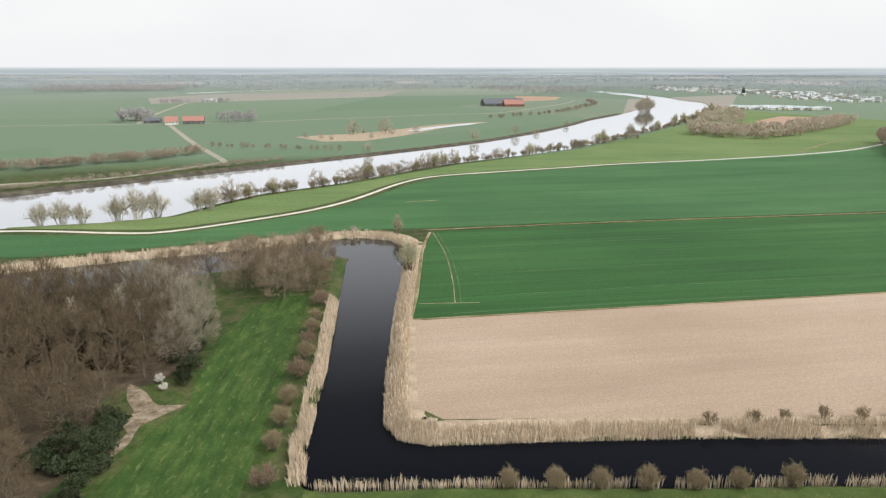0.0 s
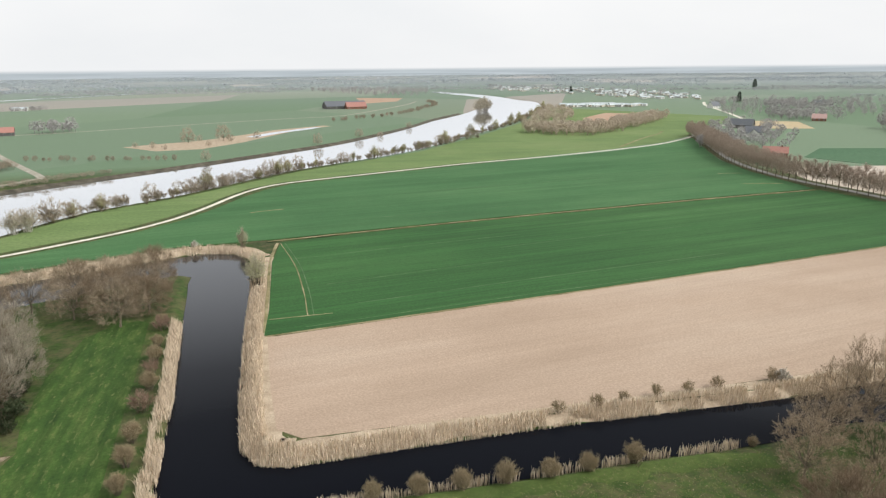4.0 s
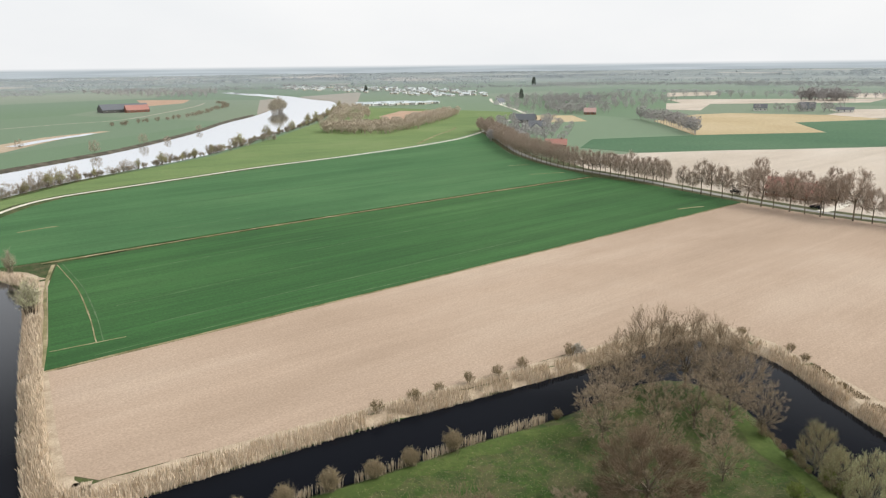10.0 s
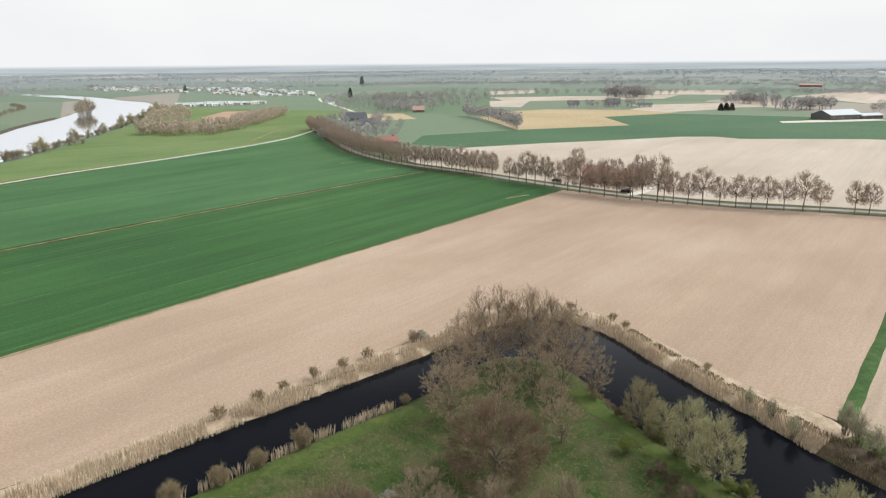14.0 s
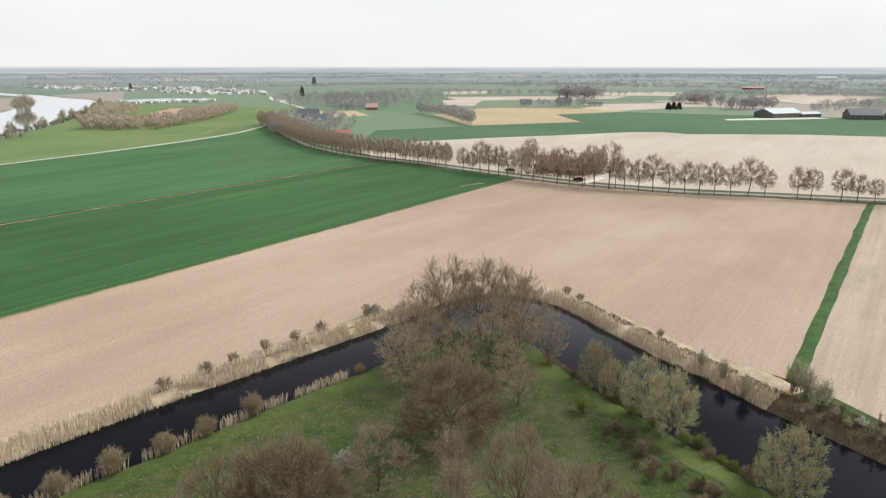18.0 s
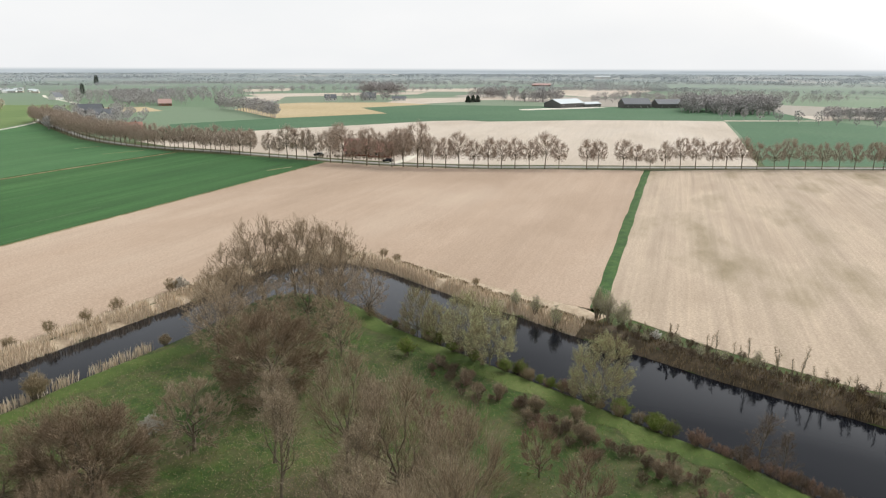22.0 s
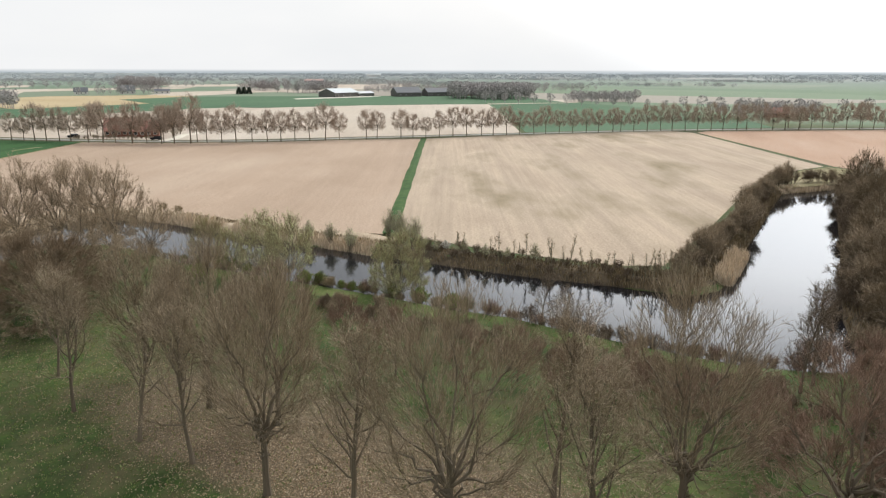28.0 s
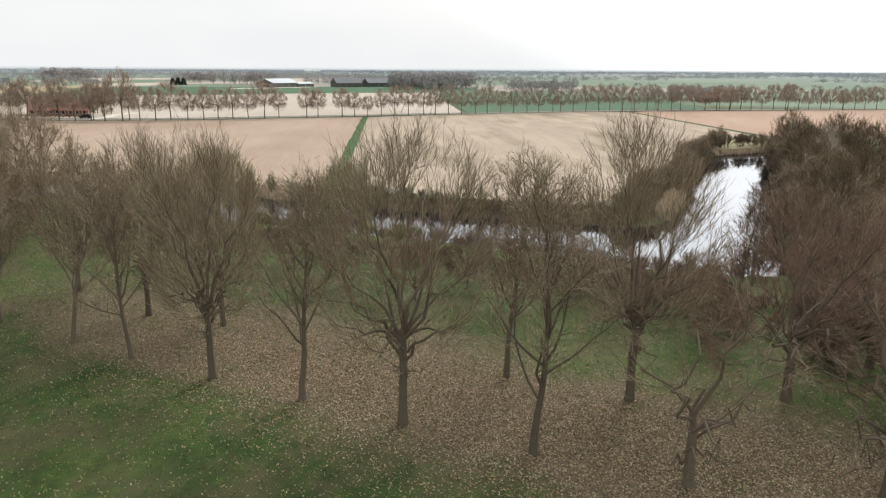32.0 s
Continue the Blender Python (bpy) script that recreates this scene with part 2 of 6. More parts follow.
# water: a dark clear body under a mirror surface, whose gloss grows towards grazing sight
def water_material(name, body, ripple, gloss):
    m, n, l, b = material(name, 0.5)
    b.inputs["Base Color"].default_value = (*body, 1)
    b.inputs["Specular IOR Level"].default_value = 0.0
    gl = n.new("ShaderNodeBsdfGlossy")
    gl.inputs["Roughness"].default_value = 0.03
    gl.inputs["Color"].default_value = (0.95, 0.97, 1.0, 1)
    ns = noise_node(n, l, 0.9, 3, position(n, l))
    bp = n.new("ShaderNodeBump")
    bp.inputs["Strength"].default_value, bp.inputs["Distance"].default_value = ripple, 0.05
    l.new(ns.outputs[0], bp.inputs["Height"])
    l.new(bp.outputs[0], gl.inputs["Normal"])
    lw = n.new("ShaderNodeLayerWeight")
    lw.inputs["Blend"].default_value = 0.5
    r = ramp(n, [(p, (v, v, v)) for p, v in gloss])
    l.new(lw.outputs["Facing"], r.inputs[0])
    ms = n.new("ShaderNodeMixShader")
    l.new(r.outputs[0], ms.inputs[0])
    l.new(b.outputs[0], ms.inputs[1])
    l.new(gl.outputs[0], ms.inputs[2])
    l.new(ms.outputs[0], n["Material Output"].inputs[0])
    return m


M["moat"] = water_material("still_dark_water", (0.006, 0.007, 0.01), 0.03, [(0.45, 0.004), (0.55, 0.016), (0.61, 0.055), (0.66, 0.125), (0.71, 0.2), (0.77, 0.28), (0.88, 0.42)])
M["river"] = water_material("river_water", (0.05, 0.055, 0.06), 0.2, [(0.4, 0.05), (0.6, 0.3), (0.75, 0.7), (0.88, 0.95)])


# the base ground: grass, with a patchwork of meadows and tilled plots far out
def ground_material():
    m, n, l, b = material("grassland")
    pos = position(n, l)
    broad = noise_node(n, l, 0.04, 5, pos)
    r = ramp(n, [(0.3, (0.024, 0.05, 0.01)), (0.5, (0.042, 0.077, 0.016)), (0.7, (0.075, 0.112, 0.028))])
    l.new(broad.outputs[0], r.inputs[0])
    grain = noise_node(n, l, 1.5, 6, pos, 0.75)
    g = ramp(n, [(0.3, (0.62, 0.62, 0.6)), (0.7, (1.3, 1.3, 1.25))])
    l.new(grain.outputs[0], g.inputs[0])
    col = mix(n, l, "MULTIPLY", 1.0, r.outputs[0], g.outputs[0])
    # lush and mossy tufts, a few paces across
    tuft = noise_node(n, l, 0.6, 5, pos, 0.65)
    tr = ramp(n, [(0.36, (0.62, 0.74, 0.6)), (0.64, (1.3, 1.24, 1.2))])
    l.new(tuft.outputs[0], tr.inputs[0])
    col = mix(n, l, "MULTIPLY", 1.0, col, tr.outputs[0])
    # thin dry patches in the turf
    dry = noise_node(n, l, 0.22, 8, pos, 0.72)
    dr = ramp(n, [(0.43, (0, 0, 0)), (0.62, (0.62, 0.62, 0.62))])
    l.new(dry.outputs[0], dr.inputs[0])
    col = mix(n, l, "MIX", dr.outputs[0], col, (0.125, 0.1, 0.056))
    # fallen leaves and bare earth under the grove: ragged patches on part of the island
    xyz = n.new("ShaderNodeSeparateXYZ")
    l.new(pos, xyz.inputs[0])
    masks = []
    across = n.new("ShaderNodeMath")
    across.operation = "MULTIPLY_ADD"
    across.inputs[1].default_value = -0.42
    l.new(xyz.outputs["Y"], across.inputs[0])
    l.new(xyz.outputs["X"], across.inputs[2])
    for out, lo0, lo1, hi0, hi1 in ((across.outputs[0], 21, 26, 33, 42), (xyz.outputs["Y"], -60, -48, 30, 42)):
        for a0, a1, flip in ((lo0, lo1, False), (hi0, hi1, True)):
            mr = n.new("ShaderNodeMapRange")
            mr.inputs["From Min"].default_value, mr.inputs["From Max"].default_value = a0, a1
            mr.inputs["To Min"].default_value, mr.inputs["To Max"].default_value = (1, 0) if flip else (0, 1)
            l.new(out, mr.inputs["Value"])
            masks.append(mr.outputs[0])
    acc = masks[0]
    for other in masks[1:]:
        mm = n.new("ShaderNodeMath")
        mm.operation = "MULTIPLY"
        l.new(acc, mm.inputs[0])
        l.new(other, mm.inputs[1])
        acc = mm.outputs[0]
    ragged = noise_node(n, l, 0.13, 7, pos, 0.7)
    ad = n.new("ShaderNodeMath")
    ad.operation = "MULTIPLY_ADD"
    ad.inputs[1].default_value = 0.4
    l.new(acc, ad.inputs[0])
    l.new(ragged.outputs[0], ad.inputs[2])
    lr = ramp(n, [(0.6, (0, 0, 0)), (0.86, (0.92, 0.92, 0.92))])
    l.new(ad.outputs[0], lr.inputs[0])
    speck = noise_node(n, l, 9.0, 3, pos, 0.8)
    sr = ramp(n, [(0.36, (0.066, 0.05, 0.03)), (0.52, (0.155, 0.118, 0.076)), (0.68, (0.37, 0.29, 0.205))])
    l.new(speck.outputs[0], sr.inputs[0])
    col = mix(n, l, "MIX", lr.outputs[0], col, sr.outputs[0])
    v = n.new("ShaderNodeTexVoronoi")
    v.inputs["Scale"].default_value = 0.0042
    l.new(position(n, l, 0.4, (1.0, 0.5, 1.0)), v.inputs["Vector"])
    sep = n.new("ShaderNodeSeparateColor")
    l.new(v.outputs["Color"], sep.inputs[0])
    # plot greens, lightened in part to carry haze
    plots = ramp(n, [(0.0, (0.135, 0.205, 0.125)), (0.3, (0.165, 0.23, 0.15)), (0.5, (0.15, 0.215, 0.14)), (0.84, (0.33, 0.3, 0.26)), (0.9, (0.18, 0.23, 0.16))])
    plots.color_ramp.interpolation = "CONSTANT"
    l.new(sep.outputs[0], plots.inputs[0])
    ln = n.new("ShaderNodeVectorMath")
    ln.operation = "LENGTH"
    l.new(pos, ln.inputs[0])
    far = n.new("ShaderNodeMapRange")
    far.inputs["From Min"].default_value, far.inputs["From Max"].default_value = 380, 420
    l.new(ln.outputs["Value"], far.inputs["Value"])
    # beyond the near farms the plots turn greyer and paler: haze put into their colour
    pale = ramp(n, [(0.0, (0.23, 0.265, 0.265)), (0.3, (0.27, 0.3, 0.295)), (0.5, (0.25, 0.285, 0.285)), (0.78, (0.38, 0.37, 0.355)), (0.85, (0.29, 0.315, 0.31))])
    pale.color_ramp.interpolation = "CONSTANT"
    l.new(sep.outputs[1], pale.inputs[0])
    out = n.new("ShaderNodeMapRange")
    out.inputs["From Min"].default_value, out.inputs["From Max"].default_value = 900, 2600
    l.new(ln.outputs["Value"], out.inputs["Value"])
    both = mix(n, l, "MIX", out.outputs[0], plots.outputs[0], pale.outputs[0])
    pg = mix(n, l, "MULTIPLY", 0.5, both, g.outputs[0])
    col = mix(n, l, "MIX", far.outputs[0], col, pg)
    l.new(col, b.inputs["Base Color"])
    bp = n.new("ShaderNodeBump")
    bp.inputs["Strength"].default_value, bp.inputs["Distance"].default_value = 0.4, 0.12
    l.new(grain.outputs[0], bp.inputs["Height"])
    l.new(bp.outputs[0], b.inputs["Normal"])
    return m


M["ground"] = ground_material()


# ---- mesh helpers ----
def mesh_of(name, verts, faces, mats, index=None):
    me = bpy.data.meshes.new(name)
    me.from_pydata([tuple(v) for v in verts], [], [tuple(f) for f in faces])
    for m in mats if isinstance(mats, (list, tuple)) else [mats]:
        me.materials.append(m)
    if index is not None:
        me.polygons.foreach_set("material_index", index)
    me.update()
    return me


def child(name, mesh, parent, label="", at=None):
    ob = new(name, mesh)
    ob.parent = parent
    if at is not None:
        ob.matrix_basis = at
    return tagged(ob, label)


def part(name, bm, mat, parent, label=""):
    me = bpy.data.meshes.new(name)
    bm.to_mesh(me)
    bm.free()
    me.materials.append(mat)
    return child(name, me, parent, label)


def smooth_line(pts, step=6.0, closed=False):
    """A Catmull-Rom curve through the given corners."""
    p = [np.array(q, float) for q in pts]
    n, out = len(p), []
    for k in range(n if closed else n - 1):
        a, b, c, d = (p[j % n] if closed else p[min(max(j, 0), n - 1)] for j in (k - 1, k, k + 1, k + 2))
        m = max(1, int(np.linalg.norm(c - b) / step))
        for u in np.arange(m) / m:
            out.append(0.5 * (2 * b + (c - a) * u + (2 * a - 5 * b + 4 * c - d) * u**2 + (3 * b - a - 3 * c + d) * u**3))
    if not closed:
        out.append(p[-1])
    return np.array(out)


def sheet(name, outline, z, mat, label, thick=0.0):
    """A flat plot of land with the given outline, with an edge when it is raised."""
    from mathutils.geometry import tessellate_polygon
    pts = [Vector((x, y, 0)) for x, y in outline]
    tris = tessellate_polygon([pts])
    v = [(x, y, z) for x, y in outline]
    f = []
    for a, b, c in tris:
        nz = (pts[b] - pts[a]).cross(pts[c] - pts[a]).z
        f.append((a, b, c) if nz > 0 else (a, c, b))
    if thick:
        k = len(v)
        v += [(x, y, z - thick) for x, y in outline]
        f += [(i, (i + 1) % k, k + (i + 1) % k, k + i) for i in range(k)]
    return tagged(new(name, mesh_of(name, v, f, mat)), label, "field" if "field" in name else name.split("_")[0], kind="structure")


def ribbon(name, line, width, z, mat, label, category, crown=0.03, wobble=0.0):
    """A road or strip along a line, slightly crowned."""
    d = np.gradient(line, axis=0)
    nrm = np.stack([-d[:, 1], d[:, 0]], 1) / np.linalg.norm(d, axis=1, keepdims=True)
    v, f = [], []
    for k, (p, q) in enumerate(zip(line, nrm)):
        for s, h in ((-0.5, -0.06), (-0.46, 0.0), (0.0, crown), (0.46, 0.0), (0.5, -0.06)):
            w = width * (1 + wobble * noise.noise((p[0] * 0.15, p[1] * 0.15, s)))
            v.append((*(p + q * s * w), z + h))
        if k:
            f += [(5 * k - 5 + j, 5 * k - 4 + j, 5 * k + 1 + j, 5 * k + j)[::-1] for j in range(4)]
    return tagged(new(name, mesh_of(name, v, f, mat)), label, category, kind="structure")


# ---- plan ----
RIVER = [(-620, -300), (-330, 100), (-180, 279), (-149, 311), (-110, 352), (-60, 400), (6, 470), (48, 522), (108, 622), (151, 712), (202, 800), (248, 900), (315, 1080), (343, 1200), (345, 1300), (325, 1530), (345, 1600), (390, 1340), (384, 1154), (383, 1044), (326, 876), (223, 668), (135, 529), (78, 446), (38, 408), (0, 374), (-47, 312), (-78, 282), (-88, 262), (-97, 240), (-113, 231), (-128, 225), (-145, 220), (-215, 175), (-300, 60), (-560, -310)]
MOAT = [(-165, 146), (-101, 175), (-69, 189), (-33, 206), (-25, 208), (-16, 205), (-11, 190), (-10, 168), (-10, 139), (-9.5, 115), (-9, 102), (-8.2, 92), (-6, 88.3), (-2, 87), (20, 88.3), (38, 89), (58, 89), (80, 89), (95, 90.5), (106, 88), (109.5, 80), (108, 70), (103.5, 59), (99, 46.5), (96.5, 38), (92.5, 27.5), (90, 18), (86.5, 7), (84, -5), (82, -13), (84.2, -18.8), (97, -23.6), (120, -32.3), (159, -46.7), (170, -62), (138, -51), (97, -37.5), (75, -30), (62, -27), (60, -18), (63, -8), (66.5, 0), (69, 5.3), (70.5, 12), (74, 22), (77.5, 33.5), (80.5, 43), (83, 51.5), (86.8, 58.7), (90.2, 67.5), (89, 76.5), (82, 79.6), (70, 77.8), (60, 77.3), (46, 77.5), (33, 77), (19, 77), (1, 77), (-17.4, 76.7), (-19, 85), (-19.5, 95), (-20.5, 111), (-23.6, 150), (-26, 178), (-29, 186), (-57, 171), (-79, 159), (-91, 155), (-155, 127)]
PATH = [(-330, 130), (-200, 200), (-140, 213), (-104, 211), (-91, 211), (-80, 217), (-67, 228), (-51, 243), (-39.5, 259), (-31, 277), (-23, 298), (-14, 316), (0, 330), (33, 345), (63, 358), (96, 372), (147, 388), (206, 411), (255, 437), (299, 474)]
AVENUE = [(306, 484), (275, 416), (243, 345), (231, 302), (228, 273), (230, 236), (230, 202), (230, 170), (232, 147), (237, 127), (242, 110), (256, 85), (266, 65), (286, 27), (322, -47), (352, -150), (380, -260)]
DITCH = [(-7, 215), (31, 222.5), (80, 231), (158, 243), (218, 250.5)]
DITCH2 = [(262, 54.6), (134, 33.3), (103, 28.1)]


def polygon_distance(px, py, poly):
    """Signed distance to a closed outline, positive inside."""
    p = np.array(poly, float)
    q = np.roll(p, -1, 0)
    best, inside = np.full(px.shape, 1e9), np.zeros(px.shape, bool)
    for (ax, ay), (bx, by) in zip(p, q):
        ex, ey = bx - ax, by - ay
        u = np.clip(((px - ax) * ex + (py - ay) * ey) / (ex * ex + ey * ey + 1e-9), 0, 1)
        best = np.minimum(best, np.hypot(px - ax - u * ex, py - ay - u * ey))
        cross = (ay > py) != (by > py)
        inside ^= cross & (px < ex * (py - ay) / (ey + (1e-9 if ey == 0 else 0)) + ax)
    return np.where(inside, best, -best)


def line_distance(px, py, line):
    best = np.full(px.shape, 1e9)
    for (ax, ay), (bx, by) in zip(line[:-1], line[1:]):
        ex, ey = bx - ax, by - ay
        u = np.clip(((px - ax) * ex + (py - ay) * ey) / (ex * ex + ey * ey + 1e-9), 0, 1)
        best = np.minimum(best, np.hypot(px - ax - u * ex, py - ay - u * ey))
    return best


MOAT_LINE = smooth_line(MOAT, 3.0, True)
RIVER_LINE = smooth_line(RIVER, 20.0, True)


def height(px, py):
    dm = polygon_distance(px, py, MOAT_LINE)
    dr = polygon_distance(px, py, RIVER_LINE)
    h = -1.9 * np.clip((dm + 2.0) / 3.2, 0, 1) - 2.2 * np.clip((dr + 4.0) / 8.0, 0, 1)
    h -= 0.7 * np.clip(1 - line_distance(px, py, DITCH) / 1.6, 0, 1)
    h -= 0.8 * np.clip(1 - line_distance(px, py, DITCH2) / 2.2, 0, 1)
    return h


def axis_lines(lo, hi, fine, far=4990.0, grow=1.12):
    out, s = list(np.arange(lo, hi + 0.01, fine)), fine
    a, b = lo, hi
    up, down = [], []
    while b < far:
        s = min(s * grow, 120)
        b, a = b + s, a - s
        up.append(min(b, far)), down.append(max(a, -far))
    return np.array(down[::-1] + out + up)


GX, GY = axis_lines(-110, 175, 1.4), axis_lines(-70, 215, 1.4)
GX = np.unique(np.r_[GX[(GX < -110) & (GX < -205)], np.arange(-205, -110, 4.0), GX[(GX >= -110) & (GX <= 175)], np.arange(179, 400, 5.0), GX[GX > 402]])
GY = np.unique(np.r_[GY[GY <= 215], np.arange(218, 700, 4.0), np.arange(703, 1330, 9.0), GY[GY > 1335]])
gx, gy = np.meshgrid(GX, GY)
gz = height(gx, gy)
gv = np.stack([gx, gy, gz], -1).reshape(-1, 3)
nx = len(GX)
ii = (np.arange(len(GY) - 1)[:, None] * nx + np.arange(nx - 1)[None]).ravel()
gf = np.stack([ii, ii + 1, ii + nx + 1, ii + nx], 1)
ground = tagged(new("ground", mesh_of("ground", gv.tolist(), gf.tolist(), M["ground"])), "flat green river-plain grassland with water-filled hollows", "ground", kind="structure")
ground.data.polygons.foreach_set("use_smooth", [True] * len(gf))

moat = sheet("water_moat", [tuple(p) for p in MOAT_LINE], -1.05, M["moat"], "still dark moat water mirroring the pale sky")
river = sheet("water_river", [tuple(p) for p in RIVER_LINE], -1.2, M["river"], "wide pale river reflecting a white sky")

# ---- fields ----
path_line = smooth_line(PATH, 6)
avenue_line = smooth_line(AVENUE, 6)
sheet("field_tilled", [(-5.6, 133.6), (-4.6, 110), (-3.6, 96), (0, 92.5), (40, 93.2), (85, 94), (104, 96), (114, 91), (114.5, 78), (109, 57), (104, 42), (102.5, 29.1), (134, 34.3), (262, 55.6), (250, 84), (237, 109), (232, 126), (227, 147), (224.5, 168), (224, 172)], 0.05, M["soil"], "pale brown freshly tilled field of dry soil", 0.12)
sheet("field_wheat", [(-6.2, 134.6), (224, 173), (224, 215), (219, 248.5), (158, 241), (80, 229), (31, 220.5), (-3, 213), (-5.4, 190), (-5.5, 150)], 0.14, M["wheat"], "dark green field of young winter wheat", 0.2)
sheet("field_wheat", [(-5, 217.5), (31, 224.5), (80, 233), (158, 245), (219, 252.5), (222, 275), (225, 303), (237, 347), (270, 418), (291, 462), (252, 431), (206, 406), (147, 383), (96, 367), (63, 353), (33, 340), (1, 325), (-10, 312), (-18.5, 296), (-27, 275), (-36, 256), (-48, 240), (-64.5, 225), (-78, 213.5), (-90, 207), (-104, 207), (-140, 208), (-160, 180), (-110, 182), (-69, 199), (-35, 214)], 0.14, M["wheat_hazed"], "green field of young winter wheat below the dike path", 0.2)
sheet("field_weedy", [(262, 53.5), (134, 32.3), (103, 27), (95, 10), (90, -7), (91, -13), (120, -25), (160, -40), (186, -52), (204, -70), (310, -53), (318, -44), (282, 25)], 0.05, M["stubble"], "pale dry tilled field with dark weedy patches", 0.12)
sheet("mown_strip", [(-24.6, 58), (-24.5, 76), (-26, 96), (-27.5, 120), (-30, 148), (-35, 152), (-41, 141), (-42.5, 122), (-40.5, 104), (-38.8, 97.5), (-41.5, 88), (-41.5, 76), (-42, 58)], 0.058, M["lawn"], "bright green mown grass strip beside the moat")
sheet("field_red", [(311, -55), (204, -73), (186, -84), (230, -160), (300, -240), (368, -240), (345, -150), (319, -60)], 0.05, M["terra"], "reddish brown tilled field", 0.12)
sheet("field_pale", [(243, 305), (262, 310), (302, 304), (352, 285), (388, 267), (444, 243), (460, 226), (458, 207), (508, 150), (537, 90), (545, 60), (430, 40), (294, 19), (272, 66), (262, 87), (249, 112), (243, 128), (238, 148), (236, 170), (236, 236), (234, 273)], 0.05, M["pale_soil"], "very pale bare tilled field", 0.12)
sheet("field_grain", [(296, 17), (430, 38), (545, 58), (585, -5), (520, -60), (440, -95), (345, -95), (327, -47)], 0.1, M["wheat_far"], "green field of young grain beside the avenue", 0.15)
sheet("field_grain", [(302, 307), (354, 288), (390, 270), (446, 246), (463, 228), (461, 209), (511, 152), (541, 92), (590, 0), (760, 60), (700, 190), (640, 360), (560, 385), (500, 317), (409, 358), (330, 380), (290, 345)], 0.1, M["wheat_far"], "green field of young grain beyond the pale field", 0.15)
sheet("field_yellow", [(409, 360), (500, 319), (562, 387), (655, 362), (665, 420), (614, 497), (571, 504), (480, 470)], 0.08, M["yellow"], "yellow-brown stubble field", 0.12)

M["dark_litter"] = field_material("dark_bank_litter", (0.045, 0.036, 0.024), (0.085, 0.066, 0.042), (0.15, 0.115, 0.075), big=0.3, fine=2.5)
sheet("meadow_river", [(-140, 217), (-104, 215.5), (-92, 215.5), (-82, 221), (-69, 232), (-54, 246), (-42.5, 262), (-34, 279), (-26, 300), (-17, 318), (-2, 333), (32, 348), (62, 361), (95, 375), (146, 391), (205, 414), (254, 440), (298, 477), (350, 542), (392, 574), (452, 655), (420, 720), (350, 860), (334, 862), (230, 656), (142, 518), (84, 437), (44, 400), (5, 366), (-42, 305), (-72, 277), (-82, 258), (-92, 236), (-112, 226), (-140, 218.5)], 0.04, M["meadow"], "fresh green river meadow beside the gravel path")

# ---- ways ----
ribbon("path", path_line, 1.9, 0.1, M["path"], "pale gravel path along the river dike", "path")
ribbon("verge", avenue_line, 10.5, 0.1, M["verge_dark"], "rough dark grass verge under the avenue trees", "verge", 0.01)
ribbon("road", avenue_line, 3.4, 0.16, M["asphalt"], "narrow grey country road between two tree rows", "road")
ribbon("ditch_edge", smooth_line(DITCH, 4), 1.1, 0.1, M["verge"], "straw-coloured dead grass on a field ditch", "grass", 0.05, 0.6)
ribbon("grass_strip", smooth_line(DITCH2, 4), 2.3, 0.1, M["ditch_grass"], "lush green grass on a straight field ditch", "grass", 0.1, 0.3)

# ---- plants ----
M["willow_twig"] = plant_material("grey_willow_twigs", [(0.3, 0.27, 0.2), (0.41, 0.37, 0.285), (0.52, 0.475, 0.38)])
M["wood_twig"] = plant_material("dark_brown_wood_twigs", [(0.09, 0.067, 0.04), (0.15, 0.113, 0.068), (0.24, 0.183, 0.115)])
M["bud"] = plant_material("young_willow_leaves", [(0.36, 0.38, 0.17), (0.48, 0.5, 0.26), (0.6, 0.61, 0.37)])
M["fresh_leaf"] = plant_material("fresh_green_leaves", [(0.1, 0.16, 0.03), (0.17, 0.24, 0.045), (0.24, 0.3, 0.07)])
M["red_twig"] = plant_material("reddish_brown_twigs", [(0.17, 0.112, 0.082), (0.26, 0.178, 0.13), (0.36, 0.255, 0.19)])
M["dark_twig"] = plant_material("dark_brown_twigs", [(0.1, 0.075, 0.052), (0.165, 0.125, 0.088), (0.25, 0.195, 0.14)])
M["olive_twig"] = plant_material("olive_brown_twigs", [(0.22, 0.17, 0.1), (0.31, 0.25, 0.15), (0.41, 0.335, 0.22)])
M["tip_twig"] = plant_material("warm_brown_twigs", [(0.22, 0.165, 0.108), (0.37, 0.29, 0.198), (0.56, 0.455, 0.33)])
M["blossom"] = plant_material("white_blossom", [(0.6, 0.58, 0.52), (0.72, 0.7, 0.64), (0.8, 0.79, 0.75)])
M["bramble"] = plant_material("dark_bramble_leaves", [(0.02, 0.035, 0.014), (0.04, 0.06, 0.024), (0.07, 0.085, 0.04)])
M["pale_bark"] = plant_material("pale_birch_bark", [(0.4, 0.37, 0.32), (0.58, 0.55, 0.5)], by="object", scale=3.0)
M["willow_bark"] = plant_material("grey_green_willow_bark", [(0.16, 0.15, 0.1), (0.28, 0.26, 0.19)], by="object", scale=2.0)
M["grey_twig"] = plant_material("grey_twigs_of_old_willows", [(0.23, 0.2, 0.15), (0.32, 0.28, 0.215), (0.42, 0.37, 0.29)])
M["dead_grass"] = plant_material("dead_brown_grass", [(0.14, 0.105, 0.06), (0.24, 0.185, 0.11), (0.38, 0.3, 0.19)])
M["umber_twig"] = plant_material("umber_twigs", [(0.135, 0.098, 0.062), (0.23, 0.172, 0.112), (0.37, 0.285, 0.195)])
